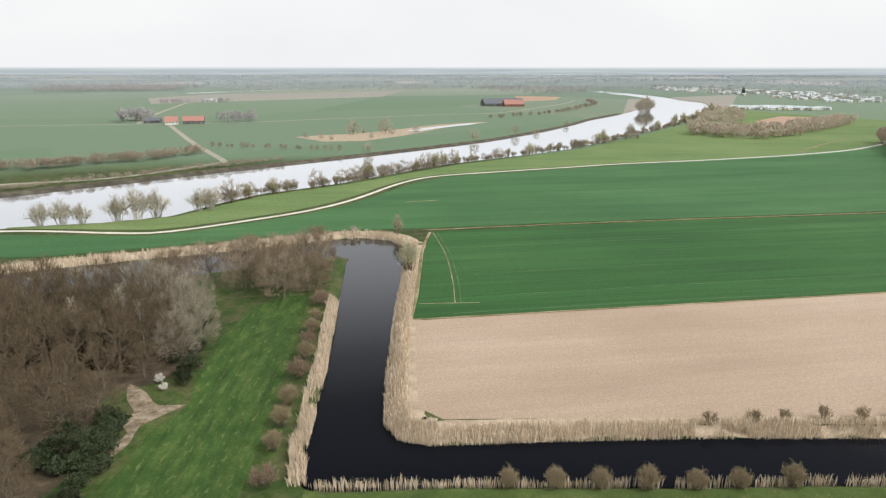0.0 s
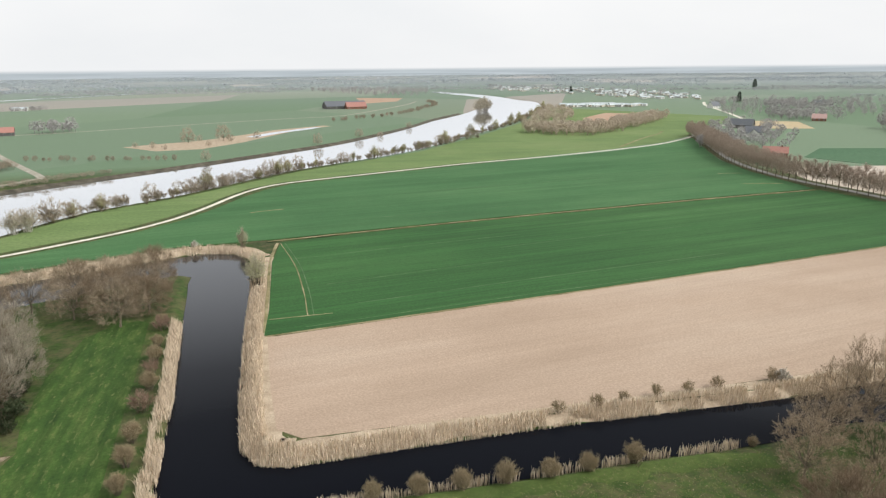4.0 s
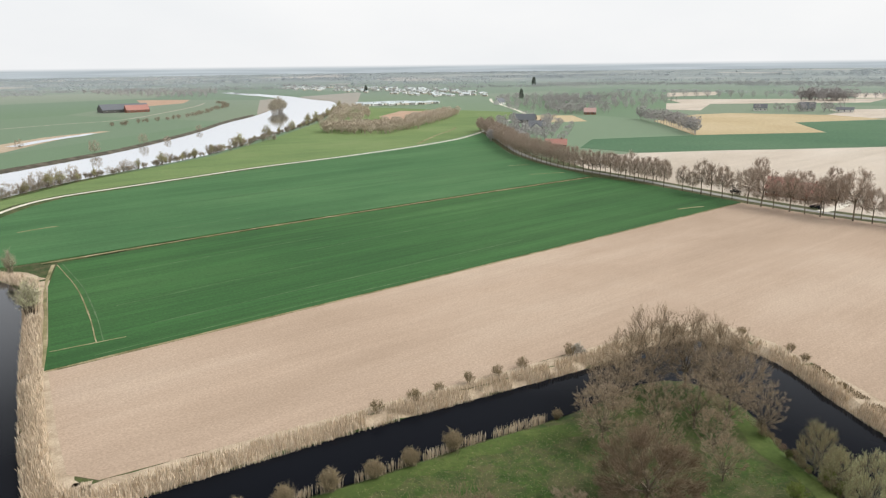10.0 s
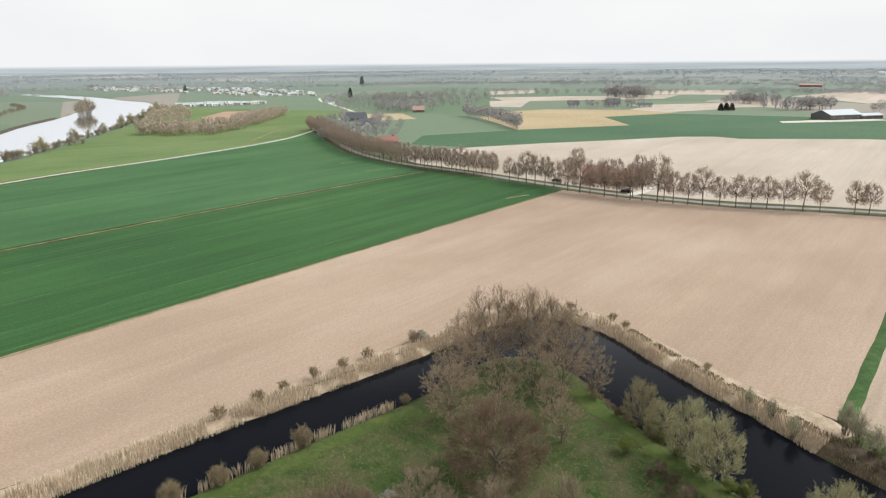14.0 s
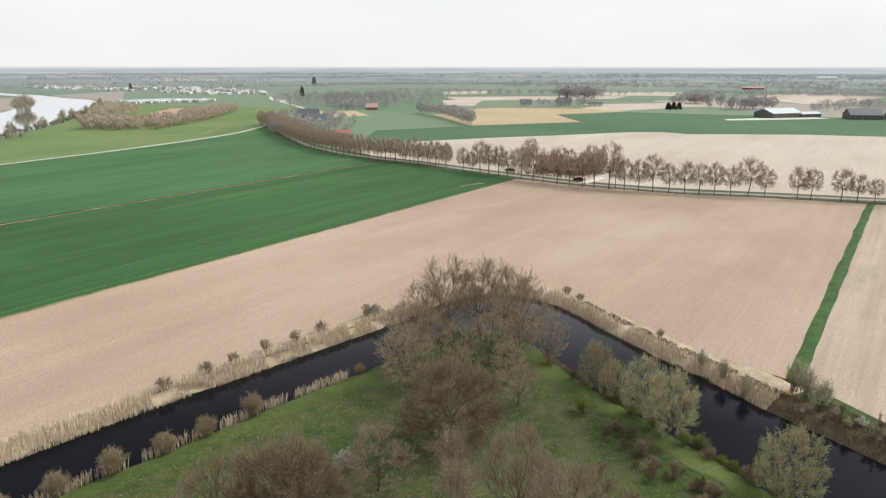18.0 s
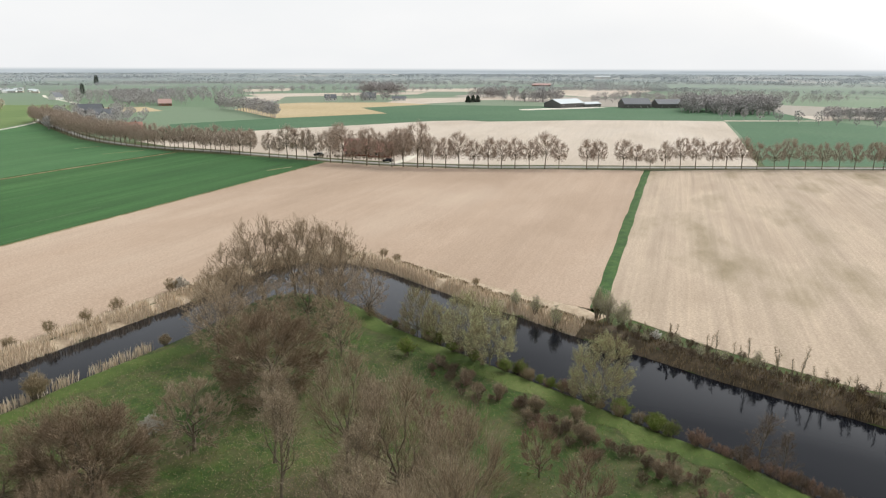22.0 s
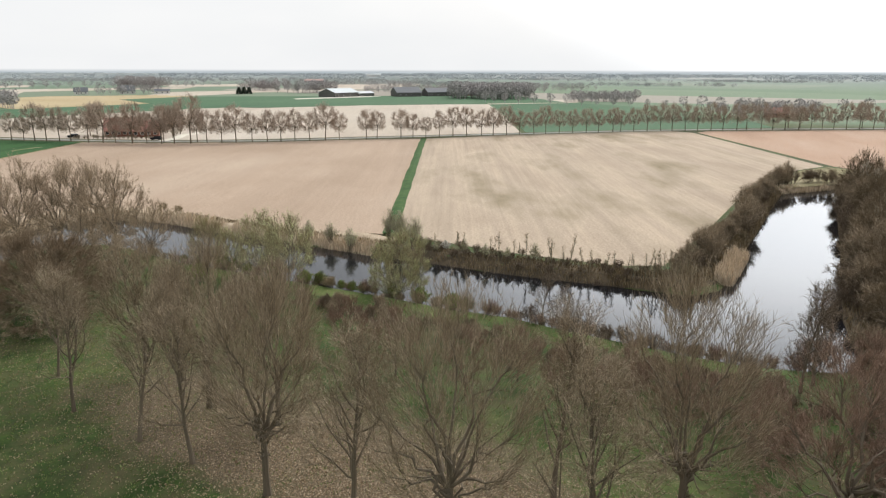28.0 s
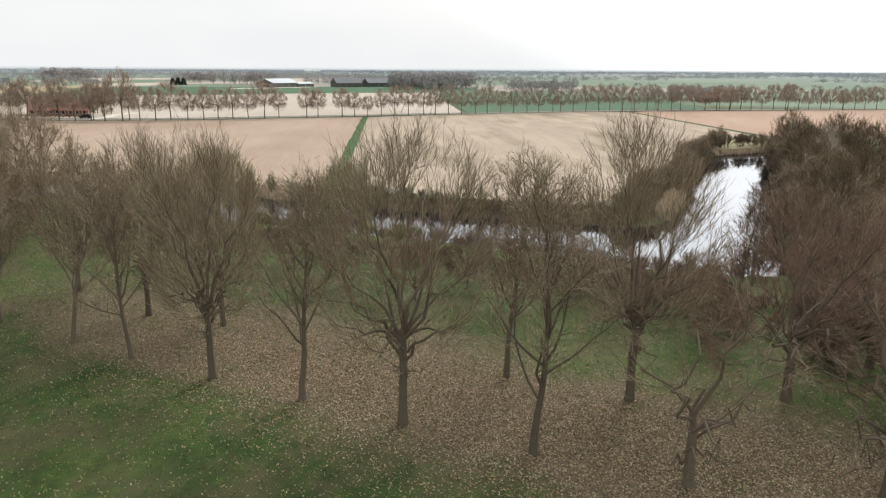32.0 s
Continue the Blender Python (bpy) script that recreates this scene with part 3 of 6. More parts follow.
M["conifer"] = plant_material("dark_conifer_needles", [(0.045, 0.065, 0.048), (0.085, 0.11, 0.08)])
# far woods: aerial haze mixed into the twig colours, bluest at the horizon
M["hazed_far_twig"] = plant_material("hazed_bare_crowns", [(0.34, 0.32, 0.312), (0.39, 0.372, 0.365), (0.44, 0.42, 0.412)])
M["hazed_plain_twig"] = plant_material("hazed_woods_of_the_plain", [(0.35, 0.36, 0.365), (0.39, 0.4, 0.405), (0.43, 0.44, 0.445)])
M["hazed_horizon_twig"] = plant_material("hazed_remote_woodland", [(0.35, 0.385, 0.41), (0.4, 0.435, 0.46), (0.45, 0.485, 0.51)])


class Shape:
    """Gathers tubes, spikes and leaves into one mesh."""

    def __init__(self):
        self.v, self.f = [], []

    def tube(self, pts, radii, sides):
        base = len(self.v)
        for k, (p, r) in enumerate(zip(pts, radii)):
            d = (pts[min(k + 1, len(pts) - 1)] - pts[max(k - 1, 0)]).normalized()
            a = d.orthogonal().normalized()
            b = d.cross(a)
            for s in range(sides):
                t = 2 * math.pi * s / sides
                self.v.append(p + (a * math.cos(t) + b * math.sin(t)) * r)
            if k:
                o = base + (k - 1) * sides
                self.f += [(o + s, o + (s + 1) % sides, o + sides + (s + 1) % sides, o + sides + s) for s in range(sides)]

    def spike(self, p, d, length, width, rng):
        side = d.cross(Vector((rng.gauss(0, 1), rng.gauss(0, 1), rng.gauss(0, 1)))).normalized() * width / 2
        k = len(self.v)
        self.v += [p - side, p + side, p + d * length]
        self.f.append((k, k + 1, k + 2))

    def leaf(self, p, size, rng):
        a = Vector((rng.gauss(0, 1), rng.gauss(0, 1), rng.gauss(0, 1))).normalized()
        b = a.orthogonal().normalized()
        k = len(self.v)
        self.v += [p - a * size, p + b * size * 0.5, p + a * size, p - b * size * 0.5]
        self.f.append((k, k + 1, k + 2, k + 3))

    def mesh(self, name, mat):
        return mesh_of(name, self.v, self.f, mat)


def limb_line(p, d, length, segs, wander, lift, rng):
    pts = [p.copy()]
    d = d.normalized()
    for _ in range(segs):
        d = (d + Vector((rng.gauss(0, wander), rng.gauss(0, wander), rng.gauss(0, wander) + lift))).normalized()
        pts.append(pts[-1] + d * length / segs)
    return pts, d


def at_line(pts, u):
    k = min(int(u * (len(pts) - 1)), len(pts) - 2)
    w = u * (len(pts) - 1) - k
    return pts[k].lerp(pts[k + 1], w), (pts[k + 1] - pts[k]).normalized()


def outward(d, angle, turn):
    a = d.orthogonal().normalized()
    b = d.cross(a)
    return (d * math.cos(angle) + (a * math.cos(turn) + b * math.sin(turn)) * math.sin(angle)).normalized()


def grow_willow(seed, tall=14.0, clear=0.28, limbs=11, branches=8, twigs=7, fine=8, spread=42, thick=0.26, stems=1, lift=0.1, leafy=0, leaf=0.07, limb_len=0.5, twig_w=0.022, low_sides=False):
    """A bare broad-leaved tree: returns the woody part, the twigs and, where wanted, the young leaves."""
    rng = random.Random(seed)
    wood, crown, leaves = Shape(), Shape(), Shape()
    for s in range(stems):
        lean = Vector((rng.gauss(0, 0.04), rng.gauss(0, 0.04), 1)) if stems == 1 else outward(Vector((0, 0, 1)), radians(rng.uniform(5, 24)), 2 * math.pi * (s + rng.random() * 0.5) / stems)
        r0 = thick * (1 if stems == 1 else 0.55)
        start = Vector((0, 0, -0.25)) if stems == 1 else Vector((lean.x, lean.y, 0)) * 0.8 + Vector((0, 0, -0.25))
        trunk, _ = limb_line(start, lean, tall * rng.uniform(0.78, 0.84), 9, 0.05, 0.05, rng)
        rad = [r0 * (1.35 if k == 0 else 1.05 if k == 1 else 1.0) * (1 - 0.9 * k / 9) + 0.015 for k in range(10)]
        wood.tube(trunk, rad, 5 if low_sides else 8)
        n1 = limbs if stems == 1 else max(4, limbs // 2)
        for i in range(n1):
            u = clear + (0.98 - clear) * ((i + rng.random()) / n1) ** 0.85
            p, d = at_line(trunk, u)
            high = (u - clear) / (1 - clear)
            ang = radians(spread * (1.25 - 0.75 * high) * rng.uniform(0.75, 1.25))
            l1 = tall * limb_len * (1.0 - 0.6 * high) * rng.uniform(0.8, 1.2)
            line1, _ = limb_line(p, outward(d, ang, i * 2.4 + rng.gauss(0, 0.3)), l1, 6, 0.13, lift, rng)
            r1 = r0 * (0.5 - 0.28 * high) * rng.uniform(0.7, 1.0)
            wood.tube(line1, [r1 * (1 - 0.88 * k / 6) + 0.008 for k in range(7)], 4 if low_sides else 5)
            for j in range(branches):
                u2 = 0.22 + 0.76 * (j + rng.random()) / branches
                p2, d2 = at_line(line1, u2)
                l2 = l1 * (0.52 - 0.25 * u2) * rng.uniform(0.7, 1.3)
                line2, _ = limb_line(p2, outward(d2, radians(rng.uniform(25, 58)), rng.uniform(0, 6.3)), l2, 2, 0.2, lift * 1.3, rng)
                r2 = max(0.012, r1 * 0.4 * (1 - 0.6 * u2))
                wood.tube(line2, [r2, r2 * 0.65, r2 * 0.25], 3)
                for q in range(twigs):
                    p3, d3 = at_line(line2, 0.15 + 0.85 * (q + rng.random()) / twigs)
                    l3 = rng.uniform(0.6, 1.25) * tall / 14
                    d3 = (outward(d3, radians(rng.uniform(15, 55)), rng.uniform(0, 6.3)) + Vector((0, 0, lift * 2))).normalized()
                    crown.spike(p3, d3, l3, twig_w * 1.5, rng)
                    for _ in range(fine):
                        u4 = rng.uniform(0.15, 0.95)
                        d4 = (outward(d3, radians(rng.uniform(15, 60)), rng.uniform(0, 6.3)) + Vector((0, 0, lift))).normalized()
                        p4 = p3 + d3 * l3 * u4
                        crown.spike(p4, d4, l3 * rng.uniform(0.35, 0.75), twig_w, rng)
                        for _ in range(leafy):
                            leaves.leaf(p4 + d4 * rng.uniform(0.1, 0.6), leaf * rng.uniform(0.6, 1.3), rng)
    return wood, crown, leaves


def grow_fan(seed, tall=14.0, wide=9.0, clear=0.28, heart=0.5, leaders=11, open_to=95, thick=0.26, sprays=110, subs=6, twigs=3, fine=4, twig_w=0.024, low=2, sides=7, twig_len=1.0, up=0.25, leafy=0, leaf=0.05, crook=0.012, lead=0.75):
    """A bare tree of fan shape: steep limbs that part low on the trunk, and sprays of fine twigs
    that fill the crown evenly and end on a smooth dome."""
    rng = random.Random(seed)
    wood, crown, leaves = Shape(), Shape(), Shape()
    centre, up_r, side_r = tall * heart, tall * (1 - heart), wide / 2
    fork = Vector((0, 0, tall * clear))

    def rim(d):
        """How far the crown's dome lies from the fork, along d."""
        e = Vector((d.x / side_r, d.y / side_r, d.z / up_r))
        o = (fork.z - centre) / up_r
        a, b, c = e.dot(e), 2 * e.z * o, o * o - 1
        lump = 1 + 0.1 * noise.noise((d.x * 2.2 + seed, d.y * 2.2, d.z * 2.2))
        return lump * (-b + math.sqrt(max(b * b - 4 * a * c, 0.01))) / (2 * a)

    def ray(theta, phi):
        return Vector((math.sin(theta) * math.cos(phi), math.sin(theta) * math.sin(phi), math.cos(theta)))

    trunk, _ = limb_line(Vector((0, 0, -0.25)), Vector((rng.gauss(0, 0.03), rng.gauss(0, 0.03), 1)), tall * (clear + 0.16) + 0.25, 6, 0.025, 0.05, rng)
    wood.tube(trunk, [thick * k for k in (1.5, 1.1, 1.0, 0.95, 0.86, 0.62, 0.3)], sides)
    joints = []
    for i in range(leaders + low):
        lowly = i >= leaders
        theta = radians(rng.uniform(88, 112)) if lowly else radians(open_to) * lead * math.sqrt((i + 0.1 + 0.7 * rng.random()) / leaders)
        aim = ray(theta, i * 2.4 + rng.gauss(0, 0.25))
        p, _ = at_line(trunk, rng.uniform(0.42, 0.62) if lowly else rng.uniform(0.6, 0.97))
        tip = fork + aim * rim(aim) * rng.uniform(0.78, 0.9)
        span = (tip - p).length
        line1 = []
        for k in range(8):
            u = k / 7
            w = p.lerp(tip, u) + Vector((0, 0, 0.1 * span * math.sin(math.pi * u) * (-0.6 if lowly else 1)))
            if 0 < k < 7:
                w = w + Vector((rng.gauss(0, crook), rng.gauss(0, crook), rng.gauss(0, crook))) * tall
            line1.append(w)
        r1 = thick * rng.uniform(0.36, 0.52) * (0.6 if lowly else 1)
        wood.tube(line1, [r1 * (1 - 0.9 * k / 7) + 0.007 for k in range(8)], max(4, sides - 2))
        for k in range(3, 15):
            q, d = at_line(line1, k / 15)
            joints.append((q, d, r1 * (1 - 0.9 * k / 15)))
    jp = np.array([tuple(q[0]) for q in joints])
    jd = np.array([tuple(q[1]) for q in joints])
    turn = rng.uniform(0, 6.283)
    # as many sprays to each piece of the dome's surface, near or far from the fork
    fan = np.linspace(0.02, radians(open_to) * 1.04, 40)
    share = np.cumsum([rim(ray(q, 0.7)) ** 2 * math.sin(q) for q in fan])
    for i in range(sprays):
        theta = float(np.interp((i + rng.random()) / sprays, share / share[-1], fan))
        aim = ray(theta, turn + i * 2.39996 + rng.gauss(0, 0.1))
        edge = rim(aim)
        goal = fork + aim * edge * (rng.uniform(0.74, 0.95) if rng.random() < 0.75 else rng.uniform(0.4, 0.74))
        gap = np.array(goal) - jp
        far = np.linalg.norm(gap, axis=1) + 1e-6
        k = int(np.argmin(far * (1.9 - 0.9 * (gap * jd).sum(1) / far)))
        p2, d2, r = joints[k]
        l2 = far[k]
        bend = p2 + d2 * l2 * 0.4
        line2 = [p2.lerp(bend, u).lerp(bend.lerp(goal, u), u) for u in (0, 0.33, 0.67, 1)]
        r2 = max(0.012, r * 0.45)
        wood.tube(line2, [r2, r2 * 0.75, r2 * 0.5, r2 * 0.22], 3)
        for q in range(subs):
            p3, d3 = at_line(line2, 0.3 + 0.7 * (q + rng.random()) / subs)
            out = p3 - fork
            away = out.normalized()
            room = max(0.25, rim(away) - out.length)
            l3 = min(rng.uniform(0.7, 1.4) * tall / 14 * twig_len, room * rng.uniform(0.85, 1.08))
            d3 = (outward(d3, radians(rng.uniform(8, 45)), rng.uniform(0, 6.283)) * 0.7 + away + Vector((0, 0, up))).normalized()
            crown.spike(p3, d3, l3, twig_w * 1.5, rng)
            for _ in range(twigs):
                p4 = p3 + d3 * l3 * rng.uniform(0.05, 0.85)
                d4 = (outward(d3, radians(rng.uniform(12, 48)), rng.uniform(0, 6.283)) + away * 0.4 + Vector((0, 0, up * 0.5))).normalized()
                l4 = max(0.3, l3 * rng.uniform(0.5, 0.9))
                crown.spike(p4, d4, l4, twig_w * 1.15, rng)
                for _ in range(fine):
                    p5 = p4 + d4 * l4 * rng.uniform(0.05, 0.95)
                    d5 = (outward(d4, radians(rng.uniform(12, 45)), rng.uniform(0, 6.283)) + away * 0.2 + Vector((0, 0, up * 0.4))).normalized()
                    crown.spike(p5, d5, l4 * rng.uniform(0.4, 0.8), twig_w, rng)
                    for _ in range(leafy):
                        leaves.leaf(p5 + d5 * l4 * rng.uniform(0, 0.7), leaf * rng.uniform(0.6, 1.3), rng)
    return wood, crown, leaves


def thicken(crown, times, width, seed, spread=0.55):
    """Adds the finest twigs to a crown: on every spike some shorter ones that part from it."""
    r = np.random.default_rng(seed)
    v = np.array([tuple(q) for q in crown.v]).reshape(-1, 3, 3)
    v = np.repeat(v, times, 0)
    n = len(v)
    root, tip = (v[:, 0] + v[:, 1]) / 2, v[:, 2]
    way = tip - root
    long = np.linalg.norm(way, axis=1, keepdims=True)
    d = way / long + r.normal(0, spread, (n, 3))
    d /= np.linalg.norm(d, axis=1, keepdims=True)
    start = root + way * r.uniform(0.2, 0.95, (n, 1))
    side = np.cross(d, r.normal(size=(n, 3)))
    side *= width / 2 / np.linalg.norm(side, axis=1, keepdims=True)
    end = start + d * long * r.uniform(0.45, 0.85, (n, 1))
    base = len(crown.v)
    crown.v += np.stack([start - side, start + side, end], 1).reshape(-1, 3).tolist()
    crown.f += (base + np.arange(3 * n).reshape(-1, 3)).tolist()


def tree_thing(name, label, grown, mats, category="tree", group=""):
    wood, crown, leaves = grown
    ob = tagged(new(name), label, category, group)
    child("trunk", wood.mesh("trunk", mats[0]), ob)
    child("crown", crown.mesh("crown", mats[1]), ob)
    if leaves.f:
        child("foliage", leaves.mesh("foliage", mats[2]), ob)
    return ob


def grow_shrub(seed, tall=3.0, wide=2.6, stems=26, twigs=16, fine=5, twig_w=0.03, leafy=0, leaf=0.08, droop=0.0):
    """A many-stemmed bush without leaves, or with a few."""
    rng = random.Random(seed)
    wood, crown, leaves = Shape(), Shape(), Shape()
    for s in range(stems):
        a = rng.uniform(0, 6.283)
        out = (rng.random() ** 0.6) * wide / 2
        tip = Vector((math.cos(a) * out, math.sin(a) * out, tall * (1 - 0.45 * (2 * out / wide) ** 2) * rng.uniform(0.75, 1.05)))
        root = Vector((math.cos(a), math.sin(a), 0)) * out * 0.35 + Vector((0, 0, -0.15))
        pts = [root.lerp(tip, k / 4) + Vector((rng.gauss(0, 0.05), rng.gauss(0, 0.05), 0)) * tall * 0.5 + Vector((0, 0, 0.12 * tall * math.sin(math.pi * k / 4))) * (k > 0) for k in range(5)]
        r = 0.028 * tall / 3
        wood.tube(pts, [r, r * 0.8, r * 0.6, r * 0.45, r * 0.2], 3)
        for _ in range(twigs):
            u = rng.uniform(0.25, 1)
            p, d = at_line(pts, u)
            d2 = (outward(d, radians(rng.uniform(15, 65)), rng.uniform(0, 6.3)) + Vector((0, 0, 0.25 - droop))).normalized()
            l = tall * rng.uniform(0.12, 0.3)
            crown.spike(p, d2, l, twig_w * 1.3, rng)
            for _ in range(fine):
                p4 = p + d2 * l * rng.uniform(0.2, 0.9)
                d4 = (outward(d2, radians(rng.uniform(20, 70)), rng.uniform(0, 6.3)) + Vector((0, 0, 0.1 - droop))).normalized()
                crown.spike(p4, d4, l * rng.uniform(0.35, 0.8), twig_w, rng)
                for _ in range(leafy):
                    leaves.leaf(p4 + d4 * l * rng.uniform(0, 0.5), leaf * rng.uniform(0.6, 1.4), rng)
    return wood, crown, leaves


def shrub_thing(name, label, grown, mats, group=""):
    wood, crown, leaves = grown
    ob = tagged(new(name), label, "shrub", group)
    k = len(wood.v)
    faces = wood.f + [tuple(q + k for q in f) for f in crown.f]
    index = [0] * len(wood.f) + [1] * len(crown.f)
    tagged(child("branchwork", mesh_of("branchwork", wood.v + crown.v, faces, [mats[0], mats[1]], index), ob), kind="stuff")
    if leaves.f:
        tagged(child("foliage", leaves.mesh("foliage", mats[2]), ob), kind="stuff")
    return ob


def spot(x, y):
    """The ground's height, from its own grid."""
    i, j = int(np.clip(np.searchsorted(GX, x) - 1, 0, len(GX) - 2)), int(np.clip(np.searchsorted(GY, y) - 1, 0, len(GY) - 2))
    u, w = (x - GX[i]) / (GX[i + 1] - GX[i]), (y - GY[j]) / (GY[j + 1] - GY[j])
    return float((gz[j, i] * (1 - u) + gz[j, i + 1] * u) * (1 - w) + (gz[j + 1, i] * (1 - u) + gz[j + 1, i + 1] * u) * w)


def place_first(ob, x, y, s=1.0, turn=0.0, sz=None):
    ob.scale = (s, s, sz or s)
    ob.rotation_euler = (0, 0, turn)
    ob.location = (x, y, spot(x, y))


def plant(source, spots, rng, group="", label=""):
    """Sets the sources at the given x, y, scale; the first use of each is the source itself."""
    used = set()
    for x, y, s in spots:
        src = source[rng.randrange(len(source))]
        turn, sz = rng.uniform(0, 6.283), s * rng.uniform(0.92, 1.08)
        ob = copy_thing(src, Matrix.Identity(4))
        place_first(ob, x, y, s, turn, sz)
        if group:
            ob["group"] = group
        if label:
            ob["label"] = label
        used.add(src.name)


def retire(sources):
    """Removes the patterns from which the plants were copied."""
    for ob in sources:
        for o in (*ob.children_recursive, ob):
            bpy.data.objects.remove(o)


rng = random.Random(7)
BARE = (M["bark"], M["twig"])
round_trees = [tree_thing("bare_tree", "broad bare tree with a dense rounded brown crown", grow_fan(50 + k, tall=12, wide=14, heart=0.45, thick=0.25, leaders=15, open_to=112, sprays=480, subs=3, clear=0.13, twig_w=0.03, low=2, twig_len=1.2, up=0.05, lead=0.8), (M["bark"], M["umber_twig"])) for k in range(3)]
dome_trees = [tree_thing("bare_tree", "broad bare tree with a dense domed crown beside the moat", grow_fan(45 + k, tall=12, wide=13, heart=0.48, thick=0.23, leaders=14, open_to=98, sprays=340, subs=3, clear=0.17, twig_w=0.026, low=1, twig_len=1.2, up=0.12, lead=0.7), BARE) for k in range(3)]
WOODED = (M["bark"], M["wood_twig"])
wood_trees = [tree_thing("bare_tree", "bare brown tree in dense woodland", grow_fan(55 + k, tall=12, wide=10, heart=0.48, thick=0.22, leaders=11, sprays=170, subs=3, twigs=3, fine=4, clear=0.18, twig_w=0.042, low=1, twig_len=1.3, sides=5, open_to=104), WOODED) for k in range(3)]
low_trees = [tree_thing("bare_tree", "low forked bare tree with crooked limbs", grow_fan(61, tall=10, wide=9.5, heart=0.45, thick=0.24, leaders=7, sprays=45, subs=4, twigs=2, fine=3, clear=0.2, twig_w=0.02, low=5, crook=0.03, up=0.1), BARE)]
dark_oaks = [tree_thing("bare_tree", "dark bare oak with a dense reddish brown crown", grow_fan(65, tall=13, wide=12, heart=0.48, thick=0.27, leaders=12, open_to=104, sprays=300, subs=3, clear=0.2, twig_w=0.024, low=4, twig_len=1.3, up=0.15), (M["bark"], M["red_twig"]))]

def stand(grown, mats, x, y, label, group, fuzz=2, fuzz_w=0.02):
    if fuzz:
        thicken(grown[1], fuzz, fuzz_w, int(x * 10 + y))
    ob = tree_thing("bare_tree", label, grown, mats, group=group)
    place_first(ob, x, y)
    return ob


# the grove on the fort island, tree by tree: x, y, height, width
GROVE_FAN = [(28.1, 6.1, 15.8, 9.6), (32, -6.2, 15.5, 8.8), (32.4, 18.2, 14.9, 7.2), (41, 21, 13.2, 6.8), (42.5, 27.4, 14, 6.8), (47.6, 36, 11.8, 6.8)]
GROVE_SLIM = [(30.2, 12.1, 14.7, 5.2), (34.3, 0.7, 13.9, 4.8), (25.7, -0.6, 14.8, 6), (34.9, 24.6, 12, 5.2), (36.9, 29.8, 11.7, 5.2), (40.1, 37.4, 11.1, 5.6), (46.6, 32, 10.8, 5), (45.5, 43, 9.5, 5.5)]
for k, (x, y, h, w) in enumerate(GROVE_FAN):
    stand(grow_fan(10 + k, tall=h, wide=w, heart=0.62, thick=0.2 * h / 14, leaders=19, open_to=66, clear=0.2, sprays=270, subs=3, low=6, twig_w=0.021, twig_len=1.4, up=0.35, fine=4, lead=0.88, crook=0.01), BARE, x, y, "tall bare oak with steep grey-brown limbs standing in grass", "grove trees", 0)
for k, (x, y, h, w) in enumerate(GROVE_SLIM):
    stand(grow_willow(30 + k, tall=h, clear=0.24, limbs=20, branches=6, twigs=5, fine=6, spread=40, thick=0.17 * h / 14, lift=0.15, limb_len=w / h * 0.95, twig_w=0.022), BARE, x, y, "slender bare tree with short upright branches in grass", "grove trees", 1)
# the row of tall domed trees round the island's tip, and lower ones behind it: x, y, height, width
TIP = [(82, 77, 13.9, 10), (86, 73.8, 13.2, 8.8), (87.2, 69.6, 13, 8.6), (85.4, 64.6, 12.8, 9.6), (76.6, 76.5, 11.2, 10.5), (70, 73.4, 9.2, 8.6), (62.5, 67.2, 9.2, 8.4), (76.6, 63.6, 8.8, 6.4), (69.2, 52.4, 6.6, 6), (83.6, 57.6, 8.2, 6), (72, 66, 7.4, 6), (66, 60, 7, 6), (73.5, 57.5, 6.5, 5.5), (80, 61, 8, 6.5)]
for k, (x, y, h, w) in enumerate(TIP):
    stand(grow_fan(250 + k, tall=h * 1.03, wide=w * 1.06, heart=0.6, thick=0.2 * h / 12, leaders=22, open_to=86, clear=0.11, sprays=400 if h > 9 else 190, subs=3, twigs=2, low=2, twig_w=0.022, twig_len=0.8, up=0.12, fine=3, lead=0.9, crook=0.007), (M["bark"], M["tip_twig"]), x, y, "bare tree with a fanned domed brown crown beside the moat", "trees on the island tip", 2, 0.021)
ROUND = [(22, 55, 7.5), (28, 57, 8.2), (33, 55, 8.8), (27, 47, 7.8)]
plant(round_trees, [(x, y, h / 12) for x, y, h in ROUND], rng, "grove trees")
stand(grow_fan(62, tall=7.8, wide=8.4, heart=0.5, thick=0.2, leaders=9, sprays=130, subs=4, twigs=3, fine=4, clear=0.12, twig_w=0.024, low=5, crook=0.025, up=0.15, open_to=92), BARE, 43.5, 51.3, "low forked bare tree with spreading limbs", "grove trees", 2, 0.024)
plant(dark_oaks, [(32.8, -15, 0.94), (38, -22, 0.9), (33, -25, 0.95), (45, -29, 0.85), (27, -24, 0.8)], rng, "dark oaks at the grove end")
heart_tree = [tree_thing("bare_tree", "broad bare tree with a very dense rounded umber crown", grow_fan(53, tall=10, wide=13, heart=0.46, thick=0.26, leaders=16, open_to=112, sprays=750, subs=3, clear=0.15, twig_w=0.034, low=2, twig_len=1.3, up=0.05, lead=0.8), (M["bark"], M["umber_twig"]))]
for grown_tree in round_trees + heart_tree:
    crown_part = next(q for q in grown_tree.children if q.name.startswith("crown"))
    fine = Shape()
    fine.v = [tuple(q.co) for q in crown_part.data.vertices]
    fine.f = [tuple(q.vertices) for q in crown_part.data.polygons]
    thicken(fine, 1, 0.024, 9)
    crown_part.data = fine.mesh("crown", M["umber_twig"])
plant(heart_tree, [(56.6, 53, 1.0), (33.5, 52.5, 0.85)], rng, "grove trees")
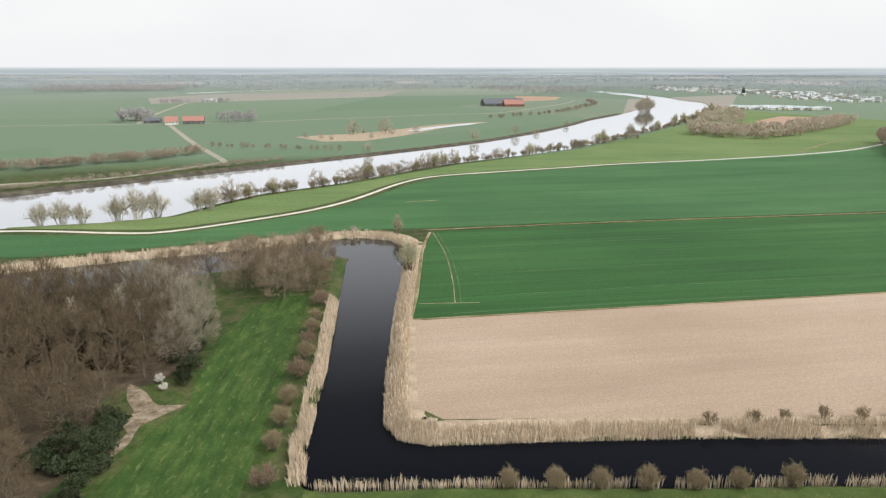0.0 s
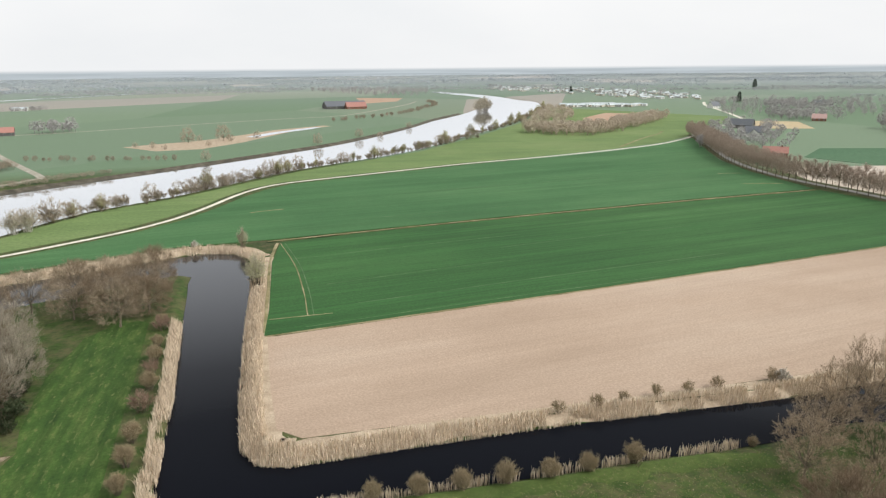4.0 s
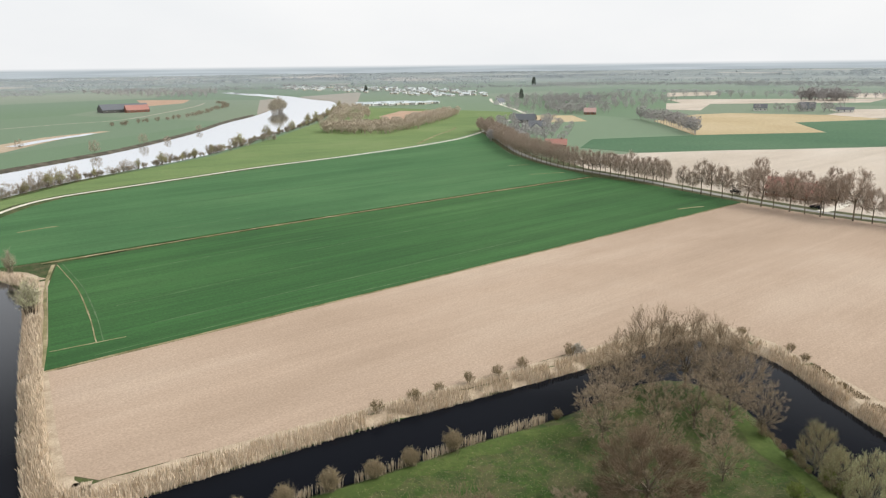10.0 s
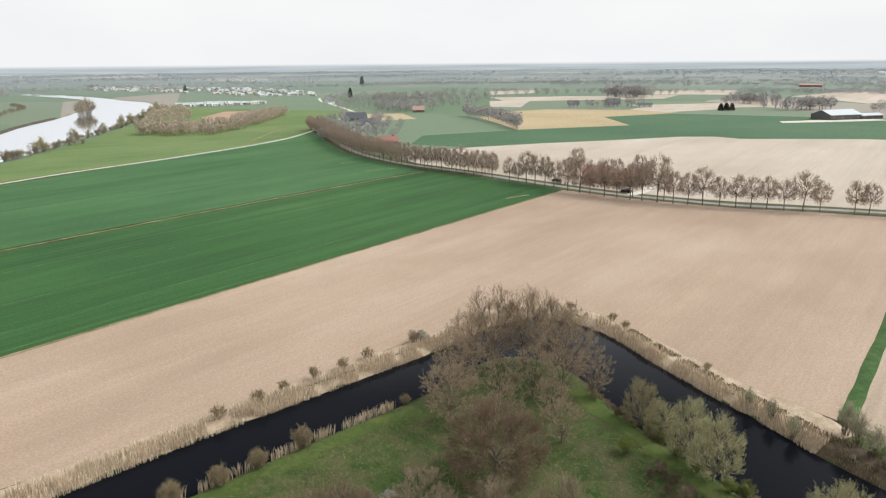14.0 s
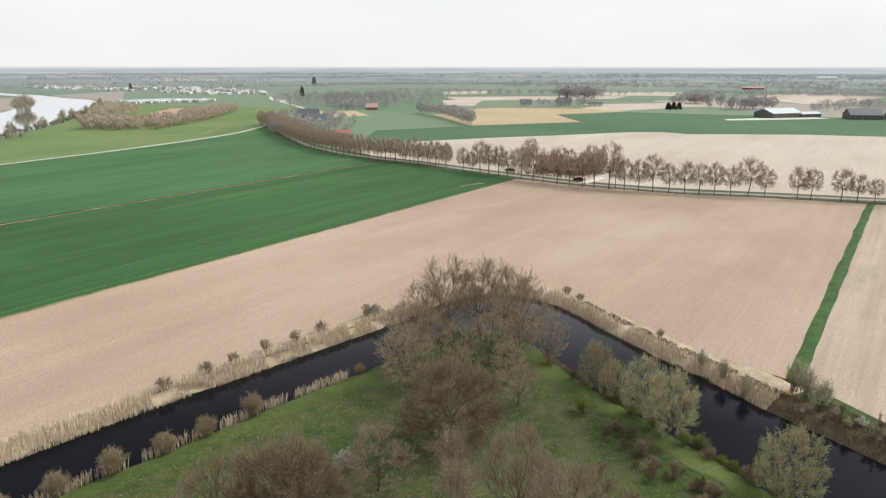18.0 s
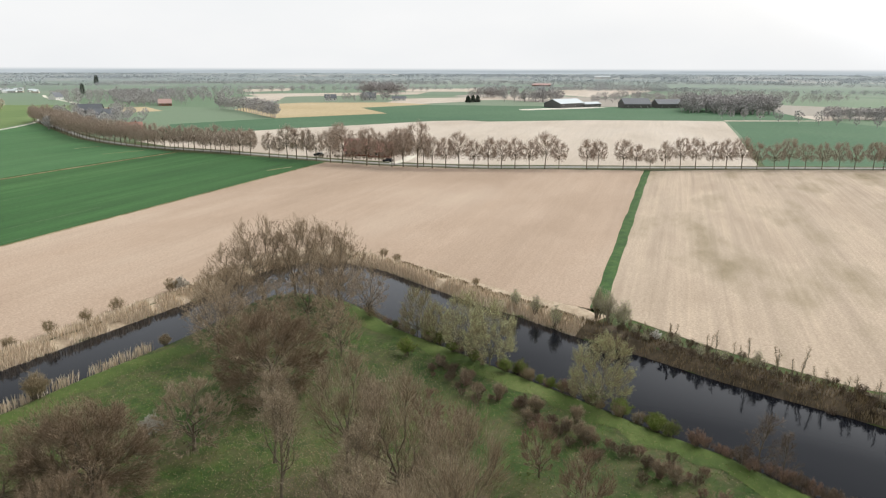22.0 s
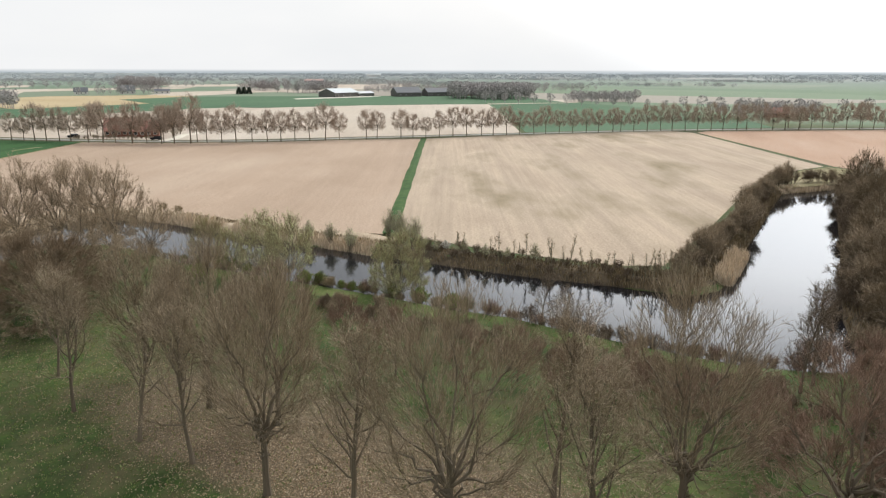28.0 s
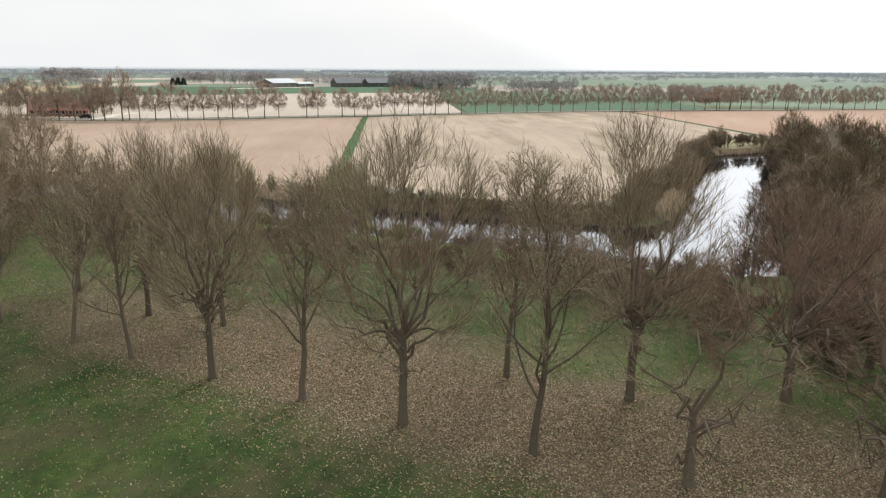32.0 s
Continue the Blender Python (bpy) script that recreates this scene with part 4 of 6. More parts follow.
for k, (x, y, h, w) in enumerate([(50.5, 14.4, 6.8, 4.4), (48, 8, 6, 4.2), (51.5, 4, 5.2, 3.8), (46.5, 0, 5.8, 4), (49.5, -5, 5, 4), (44.5, -8, 5.8, 4.4), (46.5, -13, 5, 4), (41, -13, 5.6, 4.6), (55, 20, 5.6, 4), (53, 28, 6, 4.4), (57, 33, 5, 4)]):
    stand(grow_fan(270 + k, tall=h, wide=w, heart=0.58, thick=0.09, leaders=9, open_to=80, clear=0.1, sprays=90, subs=3, low=1, twig_w=0.022, twig_len=1.5, up=0.3, fine=4, lead=0.85, sides=5), (M["bark"], M["red_twig"]), x, y, "small bare reddish brown tree between grove and hedge", "small trees on the island", 1)
# one low gnarled tree, forked near the ground
plant(low_trees, [(23.7, -7.4, 1.0), (23.6, -15.8, 1.1)], rng, "", "low forked bare tree with crooked limbs")

# the wood west of the mown strip
WEST = []
SAND = [(-37.5, 98), (-44, 99), (-52, 105), (-50.5, 97), (-48, 90), (-48.5, 80), (-48, 70), (-36, 70), (-40, 80), (-40, 92)]
for _ in range(1500):
    x, y = rng.uniform(-104, -42), rng.uniform(58, 146)
    edge = -47 if y < 100 else -44.5 - (y - 100) * 0.28
    inside = polygon_distance(np.array([x]), np.array([y]), SAND)[0]
    if x < edge and inside < -0.8 and all(math.hypot(x - a, y - b) > 4.5 for a, b, _ in WEST):
        WEST.append((x, y, rng.uniform(0.75, 1.0) if y > 110 else rng.uniform(0.55, 0.78)))
plant(wood_trees, WEST[:120], rng, "trees of the western wood", "bare brown tree in dense woodland")
plant(dome_trees + round_trees, [(-35.3, 147, 0.9), (-33, 174, 0.85), (-33.5, 164, 0.95), (-39, 157, 0.9), (-41, 168, 0.95), (-48, 164, 0.9), (-50, 172, 0.8), (-56, 160, 0.85), (-31, 155, 0.75), (-63, 155, 0.8), (-46, 154, 0.8)], rng, "trees at the moat bend", "bare tree with spreading crown beside the moat")

willows = [tree_thing("willow", "multi-stemmed willow in pale green bud on the moat bank", grow_fan(70 + k, tall=10, wide=7.5, clear=0.05, heart=0.45, leaders=24, open_to=66, thick=0.13, sprays=260, subs=3, twigs=3, fine=4, lead=0.9, low=0, twig_w=0.024, twig_len=1.4, up=0.5, leafy=2, leaf=0.055, sides=6), (M["willow_bark"], M["olive_twig"], M["bud"])) for k in range(2)]
plant(willows, [(82.4, 48.6, 0.72), (80.6, 44.5, 0.6), (77.6, 38.6, 0.82), (75.6, 34.2, 0.9), (72.9, 19.4, 0.95)], rng, "moat willows")
grey_willows = [tree_thing("willow", "large pale grey many-stemmed willow without leaves", grow_fan(80 + k, tall=12, wide=10, clear=0.05, heart=0.45, leaders=22, open_to=80, thick=0.15, sprays=260, subs=3, twigs=3, fine=4, lead=0.88, low=0, twig_w=0.03, twig_len=1.4, up=0.4, sides=6), (M["willow_bark"], M["grey_twig"])) for k in range(2)]
plant(grey_willows, [(-46.5, 114, 0.85), (-45.5, 120, 0.9), (-50, 126, 1.0), (-55, 131, 1.05), (-61, 136, 1.05), (-52, 137, 0.95), (-75, 139, 0.9)], rng, "grey willows")
birches = [tree_thing("birch", "slender dark bare tree on the moat bank", grow_willow(90, tall=9, spread=44, lift=0.08, thick=0.12, limbs=16, branches=7, twigs=5, fine=5, clear=0.15, limb_len=0.34), (M["bark"], M["dark_twig"]))]
plant(birches, [(53.3, -19, 1.0), (55, -20.5, 1.05), (61, -22.5, 0.85), (66.6, 2.4, 0.75), (65.4, 0.2, 0.6)], rng, "bank trees")
white_birch = [tree_thing("birch", "white-stemmed birch among dark brush", grow_willow(95, tall=9, spread=36, lift=0.1, thick=0.13, limbs=10, branches=6, twigs=5, fine=5, clear=0.25, limb_len=0.34), (M["pale_bark"], M["willow_twig"]))]
plant(white_birch, [(121, -54, 0.9), (110, -50, 1.0), (127, -56, 1.0), (116, -50.5, 0.8), (-62, 128, 1.1), (-70, 125, 1.0), (-56, 122, 1.0)], rng, "white birches")

# shrubs
BROWN = (M["bark"], M["twig"])
bank_bush = [shrub_thing("bank_shrub", "low rounded olive-brown shrub in the bank reeds", grow_shrub(100 + k, 2.0, 2.3, 26, 14, 5), (M["bark"], M["olive_twig"])) for k in range(3)]
round_bush = [shrub_thing("pollard_shrub", "dense rounded brown shrub on the moat bank", grow_shrub(110 + k, 2.8, 2.6, 40, 20, 6), (M["bark"], M["olive_twig"])) for k in range(2)]
dark_bush = [shrub_thing("dark_shrub", "dark brown leafless thorn shrub", grow_shrub(120 + k, 3.2, 3.8, 24, 14, 5, twig_w=0.05), (M["bark"], M["dark_twig"])) for k in range(3)]
red_bush = [shrub_thing("red_shrub", "reddish brown leafless shrub", grow_shrub(130 + k, 3.0, 3.4, 26, 16, 5, twig_w=0.04), (M["bark"], M["red_twig"])) for k in range(2)]
green_bush = [shrub_thing("green_shrub", "shrub in fresh yellow-green leaf", grow_shrub(140 + k, 2.6, 2.6, 26, 14, 5, leafy=2, leaf=0.09), (M["bark"], M["olive_twig"], M["fresh_leaf"])) for k in range(2)]
white_bush = [shrub_thing("blossom_shrub", "shrub covered in white blossom", grow_shrub(150, 2.4, 2.8, 26, 14, 5, leafy=3, leaf=0.07), (M["bark"], M["twig"], M["blossom"]))]
bramble = [shrub_thing("bramble", "dark green evergreen bramble thicket", grow_shrub(160 + k, 2.4, 4.2, 28, 14, 4, leafy=2, leaf=0.16, droop=0.2), (M["bark"], M["dark_twig"], M["bramble"])) for k in range(2)]
bud_bush = [shrub_thing("budding_shrub", "slender shrub with pale green buds", grow_shrub(170, 4.0, 2.6, 24, 14, 5, leafy=1, leaf=0.06), (M["bark"], M["willow_twig"], M["bud"]))]
tall_brush = [shrub_thing("bare_thicket", "tall grey-brown leafless thicket shrub", grow_shrub(180 + k, 5.0, 4.4, 34, 18, 5, twig_w=0.05), (M["bark"], M["twig"])) for k in range(3)]

plant(bank_bush, [(38.7, 91.2, 1), (45.2, 91.6, 1.05), (49.9, 92, 0.9), (55.8, 92.4, 1), (61.6, 92.6, 0.95), (67, 92.8, 1), (77.7, 93.2, 1.1), (112.5, 84, 0.8), (113, 74, 0.9), (111.5, 70, 0.8), (105, 50, 0.7), (-10.5, 182, 1.0)], rng, "shrubs in the reeds")
plant(round_bush, [(8, 75.6, 0.9), (13.9, 75.4, 0.95), (19.4, 75.2, 1), (25.3, 75.2, 1.05), (31.2, 75.3, 1), (36.6, 75.4, 0.95), (43.3, 76, 1.05), (61.5, 76.2, 0.6)], rng, "rounded bank shrubs")
plant(round_bush + red_bush[:1], [(-27, 146, 0.9), (-26.5, 143, 1.1), (-26, 134, 0.9), (-25.3, 127, 1.1), (-25, 121, 0.9), (-24.2, 114.5, 1.1), (-24, 106.5, 1.1), (-23.6, 97, 1.05), (-23.2, 90.5, 1.05), (-22.8, 84, 0.95), (-22, 75.5, 1)], rng, "shrubs along the mown strip", "brown shrub between mown grass and reeds")
hedge = smooth_line([(72, 41), (67.5, 29.7), (64.3, 21.9), (61, 12), (56.5, -2), (54, -11.6), (49, -20), (40, -26)], 0.55)
plant(dark_bush + red_bush + tall_brush[:2], [(x + rng.gauss(0, 1.1), y + rng.gauss(0, 0.8), rng.uniform(0.2, 0.42)) for x, y in hedge], rng, "hedge on the inner bank", "low dark brown bramble hedge on a grassy bank")
inner_edge = smooth_line([(86.5, 59), (83, 51.5), (80.5, 43), (77.5, 33.5), (74, 22), (70.5, 12)], 1.1)
plant(bank_bush + red_bush[:1] + green_bush[:1], [(x - 1.0 + rng.gauss(0, 0.5), y + rng.gauss(0, 0.5), rng.uniform(0.35, 0.75)) for x, y in inner_edge], rng, "brush on the willow bank", "low olive-brown brush along the willow bank")
waterline = smooth_line([(69.5, 8), (67, 1), (63.5, -7), (61, -14), (60.5, -20)], 0.8)
plant(red_bush + dark_bush[:1], [(x - 0.8 + rng.gauss(0, 0.6), y + rng.gauss(0, 0.5), rng.uniform(0.3, 0.6)) for x, y in waterline], rng, "brush on the inner waterline", "low reddish brown brush along the inner waterline")
brush = smooth_line([(94.5, 21), (91, 10), (87, -1), (85.5, -9), (84.5, -14)], 1.8)
plant(dark_bush, [(x + rng.gauss(0.4, 0.9), y + rng.gauss(0, 0.6), rng.uniform(0.2, 0.4)) for x, y in np.concatenate([brush - [1.5, 0], brush + 0.7, brush + [1.8, -0.3]])], rng, "brush on the outer bank", "dark brown brush overhanging the moat")
brush2 = smooth_line([(86, -15.5), (98, -20.5), (120, -29.5), (160, -44), (171, -53), (174, -62)], 1.7)
plant(tall_brush + dark_bush[:1] + bank_bush[:1], [(x + rng.gauss(0, 0.8), y + rng.gauss(0.3, 0.8), rng.uniform(0.5, 0.95)) for x, y in brush2], rng, "brush round the moat end", "grey-brown leafless brush round the moat end")
slender = [(92 - k * 0.75 + rng.gauss(0, 0.8), 14 - 3.0 * k + rng.gauss(0, 1), rng.uniform(0.3, 0.6)) for k in range(4)] + [(rng.uniform(-0.5, 3.5) + 93.5 - 0.27 * (26 - q), q, rng.uniform(0.2, 0.5)) for q in (rng.uniform(-14, 26) for _ in range(7))]
saplings = [tree_thing("sapling", "slender upright sapling with pale buds on the moat bank", grow_willow(175 + k, tall=5, clear=0.15, limbs=11, branches=3, twigs=3, fine=3, spread=26, thick=0.035, lift=0.2, limb_len=0.26, twig_w=0.022), (M["willow_bark"], M["olive_twig"])) for k in range(3)]
plant(saplings, [(82.6 + 0.31 * (q + 14) + rng.uniform(0.6, 3.6), q, rng.uniform(0.45, 0.9)) for q in (rng.uniform(-15, 24) if rng.random() < 0.45 else rng.uniform(-16, 2) for _ in range(40))], rng, "saplings at the moat corner")
plant(bud_bush, slender + [(97.5, 25, 1.1), (96, 22.5, 1.0), (99, 27, 1.0), (94.5, 32, 0.8), (97, 36, 0.7), (98.5, 40, 0.7), (-8.6, 169.3, 2.0), (-14, 209, 1.3), (-9.5, 174, 1.6)], rng, "budding shrubs", "slender shrub with pale green buds on the moat bank")
plant(green_bush, [(80, 43.5, 0.85), (81.3, 46, 0.8), (75.8, 36.5, 0.6), (78, 31, 0.8), (73.5, 24, 0.5), (71.5, 16.5, 0.85), (73.8, 20.5, 0.9), (70, 12.5, 0.8), (68.8, 10.8, 0.7), (73.5, 45, 0.9), (60, 41, 0.6)], rng, "green shrubs")
plant(white_bush, [(71.5, 17, 0.45), (70.4, 14.5, 0.5), (-28, 212, 0.9), (79, 92.5, 0.9), (43.5, 57, 0.9), (94.5, 17.5, 0.5), (-46.5, 105, 0.6), (-44.6, 102, 0.5)], rng, "white blossom shrubs")
plant(bramble, [(-45.5 - rng.uniform(0, 9), 74 + rng.uniform(0, 20), rng.uniform(0.6, 1.0)) for _ in range(26)] + [(-43.8 - rng.uniform(0, 3), 68 + rng.uniform(0, 13), rng.uniform(0.5, 0.8)) for _ in range(12)] + [(-42.5 - k * 0.7 + rng.gauss(0, 0.8), 104 + 3.1 * k, rng.uniform(0.6, 0.9)) for k in range(10)], rng, "bramble thicket")
plant(dark_bush + bramble, [(x, y, rng.uniform(0.6, 1.0)) for x, y in smooth_line([(-66, 148), (-78, 147), (-92, 143), (-110, 138)], 3.0)], rng, "brush under the western trees")
# right of the far moat arm: dark wood on the bastion
right_edge = smooth_line([(150, -62), (132, -55.5), (112, -48), (92, -41.5), (74, -35.5), (66, -33)], 2.6)
plant(tall_brush + dark_bush, [(x + rng.gauss(0.6, 0.8), y + 2.2 - 8 * rng.random(), rng.uniform(0.7, 1.25)) for x, y in np.concatenate([right_edge, right_edge + [1.2, -1.5], right_edge + [2, -3], right_edge + [0.6, 1.5], right_edge + [1, -6]])], rng, "brush on the bastion bank", "dark leafless brush overhanging the water")
plant(red_bush + dark_bush[:1], [(x + rng.gauss(0, 2.2), y + rng.gauss(0, 2), rng.uniform(0.45, 0.8)) for x, y in smooth_line([(53, -4), (48, -14), (40, -21), (32, -27)], 0.9)], rng, "reddish thicket", "reddish brown leafless thicket on the inner bank")
plant(red_bush, [(rng.uniform(38, 60), rng.uniform(-40, -26) if k % 3 else rng.uniform(-27, -22), rng.uniform(0.7, 1.2)) for k in range(26)], rng, "reddish thicket")
plant(wood_trees, [(140, -70, 0.75), (150, -80, 0.85), (128, -64, 0.9), (133, -76, 0.9), (118, -66, 0.85), (160, -72, 0.8), (108, -60, 0.8), (96, -58, 0.85), (146, -68, 0.9), (158, -88, 0.9), (86, -50, 0.8), (100, -50, 0.7), (92, -46, 0.7), (122, -58, 0.8), (130, -61, 0.85), (78, -43, 0.7), (70, -46, 0.75)], rng, "trees on the bastion", "dark bare tree on the wooded bastion")

edge_d = smooth_line([(166, -62.5), (138, -52.5), (97, -39), (75, -31.5), (64, -29)], 1.9)
plant(dark_bush + tall_brush[:1], [(x - 0.35 * q + rng.gauss(0, 0.9), y - q, rng.uniform(0.4, 1.25)) for x, y in edge_d for q in (rng.uniform(-1.2, 1.5), rng.uniform(2, 6))], rng, "brush at the bastion's waterline", "dark leafless brush overhanging the water")
plant(wood_trees, [(x + rng.gauss(0, 1), y - rng.uniform(1.5, 5), rng.uniform(0.5, 0.85)) for x, y in edge_d[::4]], rng, "trees at the bastion's waterline", "dark bare tree leaning over the moat")
plant(white_birch, [(146, -58, 1.0), (139, -57, 0.9), (104, -44.5, 0.85)], rng, "white birches")

# ---- reeds and litter ----
def band_points(line, lo, hi, per_metre, rnd):
    """Random places beside a line, from lo to hi metres to its left."""
    line = np.array(line, float)
    seg = np.diff(line, axis=0)
    length = np.linalg.norm(seg, axis=1)
    n = int(length.sum() * per_metre)
    k = rnd.choice(len(seg), n, p=length / length.sum())
    u = rnd.random(n)[:, None]
    nrm = np.stack([-seg[k, 1], seg[k, 0]], 1) / length[k][:, None]
    return line[k] + seg[k] * u + nrm * (lo + (hi - lo) * rnd.random(n))[:, None]


def reed_bed(label, line, lo, hi, per_metre, tall, rnd, mat=None, name="reeds"):
    pts = band_points(line, lo, hi, per_metre, rnd)
    # thin out in clumps
    keep = np.array([noise.noise((x * 0.35, y * 0.35, 3.3)) > -0.42 + 0.25 * rnd.random() for x, y in pts])
    pts = pts[keep]
    z = height(pts[:, 0], pts[:, 1])
    n = len(pts)
    h = tall * rnd.uniform(0.65, 1.15, n) * np.array([1 + 0.35 * noise.noise((x * 0.2, y * 0.2, 9.1)) for x, y in pts])
    a = rnd.uniform(0, 2 * math.pi, n)
    w = rnd.uniform(0.03, 0.06, n)
    lean = rnd.normal(0, 0.14, (n, 2)) * h[:, None]
    side = np.stack([np.cos(a), np.sin(a)], 1) * w[:, None]
    z = np.maximum(z, -1.3) - 0.05
    v = np.empty((n, 5, 3))
    mid = pts + lean * 0.45
    v[:, 0, :2], v[:, 1, :2] = pts - side * 0.6, pts + side * 0.6
    v[:, 2, :2], v[:, 3, :2] = mid + side, mid - side
    v[:, 4, :2] = pts + lean
    v[:, 0, 2], v[:, 1, 2], v[:, 2, 2], v[:, 3, 2], v[:, 4, 2] = z, z, z + h * 0.68, z + h * 0.68, z + h
    o = np.arange(n)[:, None] * 5
    f = [tuple(q) for q in (o + [0, 1, 2, 3]).tolist()] + [tuple(q) for q in (o + [3, 2, 4]).tolist()]
    return tagged(new(name, mesh_of(name, v.reshape(-1, 3).tolist(), f, mat or M["reed"])), label, name.split("_")[-1], kind="stuff")


def litter_strip(line, lo, hi, mat, name, label, rag=0.7):
    """Dead stalks lying on the bank under the reeds, following its slope."""
    line = smooth_line(line, 1.5)
    d = np.gradient(line, axis=0)
    nrm = np.stack([-d[:, 1], d[:, 0]], 1) / np.linalg.norm(d, axis=1, keepdims=True)
    m = int((hi - lo) / 0.7) + 3
    steps = np.linspace(lo, hi, m)
    jit = np.array([noise.noise((x * 0.3, y * 0.3, 0)) for x, y in line])
    g = line[:, None] + nrm[:, None] * (steps[None] + rag * jit[:, None])[..., None]
    z = height(g[..., 0], g[..., 1]) + 0.04
    v = np.concatenate([g, z[..., None]], -1).reshape(-1, 3)
    k = (np.arange(len(line) - 1)[:, None] * m + np.arange(m - 1)[None]).ravel()
    f = np.stack([k, k + m, k + m + 1, k + 1], 1)[:, ::-1]
    ob = tagged(new(name, mesh_of(name, v.tolist(), f.tolist(), mat)), label, "ground", kind="structure")
    return ob


rnd = np.random.default_rng(5)
M["bank_grass"] = field_material("fresh_bank_grass", (0.046, 0.076, 0.018), (0.07, 0.105, 0.024), (0.115, 0.145, 0.045), big=0.12, fine=1.6)
litter_strip([(89.6, 70), (87.5, 61), (83, 51.5), (80.5, 43), (77.5, 33.5), (74, 22), (70.5, 12), (69, 5.3), (66.5, 0), (63, -8), (60, -18)], -5.0, -1.2, M["bank_grass"], "grass_bank", "fresh light green grass between hedge and moat", 1.6)
litter_strip([(-17, 76), (1, 76.4), (19, 76.4), (33, 76.4), (46, 76.8), (62, 75.5)], -4.5, -0.8, M["bank_grass"], "grass_bank", "fresh light green grass on the inner moat bank", 2.6)
M["mud"] = field_material("wet_river_mud", (0.045, 0.04, 0.03), (0.085, 0.075, 0.055), (0.15, 0.13, 0.1), big=0.2, fine=2.0)
litter_strip([(-330, 100), (-180, 279), (-149, 311), (-110, 352), (-60, 400), (6, 470), (48, 522), (108, 622), (151, 712), (202, 800)], -1.5, 4.0, M["mud"], "mud_bank", "dark wet mud along the river's north bank")
litter_strip([(-48, 62), (-48, 80), (-51, 92), (-53, 100), (-46, 106), (-47, 120), (-54, 140), (-66, 147)], 0.0, 42.0, M["dark_litter"], "wood_floor", "dark leaf litter and dead twigs under the western wood")
M["reed_floor"] = field_material("trampled_reed_litter", (0.32, 0.25, 0.175), (0.43, 0.345, 0.25), (0.52, 0.425, 0.315), big=0.4, fine=3.0)
OUT_A = [(-11, 196), (-10.4, 182), (-10, 168), (-10, 139), (-9.5, 115), (-9, 102), (-8.2, 92), (-6, 88.3), (-2, 87)]
OUT_B = [(-2, 87), (20, 88.3), (38, 89), (58, 89), (80, 89), (95, 90.5)]
OUT_TIP = [(95, 90.5), (106, 88), (109.5, 80), (108, 70)]
OUT_C = [(108, 70), (103.5, 59), (99, 46.5), (96.5, 38), (93, 28.5)]
OUT_W = [(-150, 153), (-101, 175), (-69, 189), (-33, 206), (-25, 208), (-16, 205), (-11, 196)]
IN_A = [(-17.4, 75.5), (-19, 85), (-19.5, 95), (-20.5, 111), (-23.6, 147)]
IN_B = [(60, 77.3), (46, 77.5), (33, 77), (19, 77), (1, 77), (-17.4, 76.5)]
for line, lo, hi, dens, tall, text in (
    (OUT_A, -0.4, 3.5, 100, 1.6, "dense straw-coloured dry reeds along the moat"),
    (OUT_B, -0.4, 2.5, 85, 1.35, "dense straw-coloured dry reeds between moat and field"),
    (OUT_TIP, -0.4, 2.6, 80, 1.3, "dry reeds round the bend of the moat"),
    (OUT_C, -0.4, 2.4, 80, 1.3, "rusty dry reeds along the moat"),
    (OUT_W, -0.3, 3.2, 50, 1.7, "dry reeds along the far moat arm"),
    (IN_A, -0.4, 1.7, 90, 1.9, "dense dry reeds beside the mown strip"),
    (IN_B, -0.4, 1.2, 22, 1.7, "thin dry reeds on the inner moat bank"),
    ([(160, -47), (170, -62)], -0.5, 2.5, 60, 1.6, "dry reeds at the end of the moat"),
):
    reed_bed(text, line, lo, hi, dens, tall, rnd)
    if hi > 1.7:
        litter_strip(line, 0.2, hi + (6.0 if line in (OUT_C, OUT_TIP) else 2.4), M["reed_floor"], "reed_litter", "trampled dry reed litter on the moat bank")


litter_strip([(93, 28.5), (90, 18), (86.5, 7), (84, -5), (82.5, -12)], 0.0, 5.0, M["dark_litter"], "rough_bank", "rough bank of dead brown grass under brush")
litter_strip([(84, -5), (82.5, -12), (82.8, -14.5), (84.5, -17.5), (90, -21)], 0.0, 6.0, M["dark_litter"], "rough_bank", "rough bank of dead brown grass at the moat corner")
litter_strip([(83, -16), (90, -21), (97, -23.6), (120, -32.3), (159, -46.7), (169, -61)], 0.0, 5.5, M["dark_litter"], "rough_bank", "rough bank of dead brown grass round the moat end")


reed_bed("tangled dead brown grass behind the reeds", OUT_C, 2.7, 4.3, 60, 0.5, rnd, M["dead_grass"], "dead_grass")
reed_bed("pale reed clumps at the moat corner", [(86.5, -19.8), (93, -22.3), (101, -25.2)], -1.2, 1.2, 150, 1.9, rnd)
litter_strip([(170, -62), (138, -51), (97, -37.5), (75, -30), (63, -27.5)], 0.0, 16.0, M["dark_litter"], "rough_bank", "dark leaf litter under the brush of the bastion")
litter_strip([(64, -26), (60, -18), (63, -8), (66.5, 0), (69, 5.3), (70.5, 12), (74, 22), (77.5, 33.5), (80.5, 43)][::-1], 0.0, 1.6, M["dark_litter"], "rough_bank", "dark bare earth along the inner waterline")


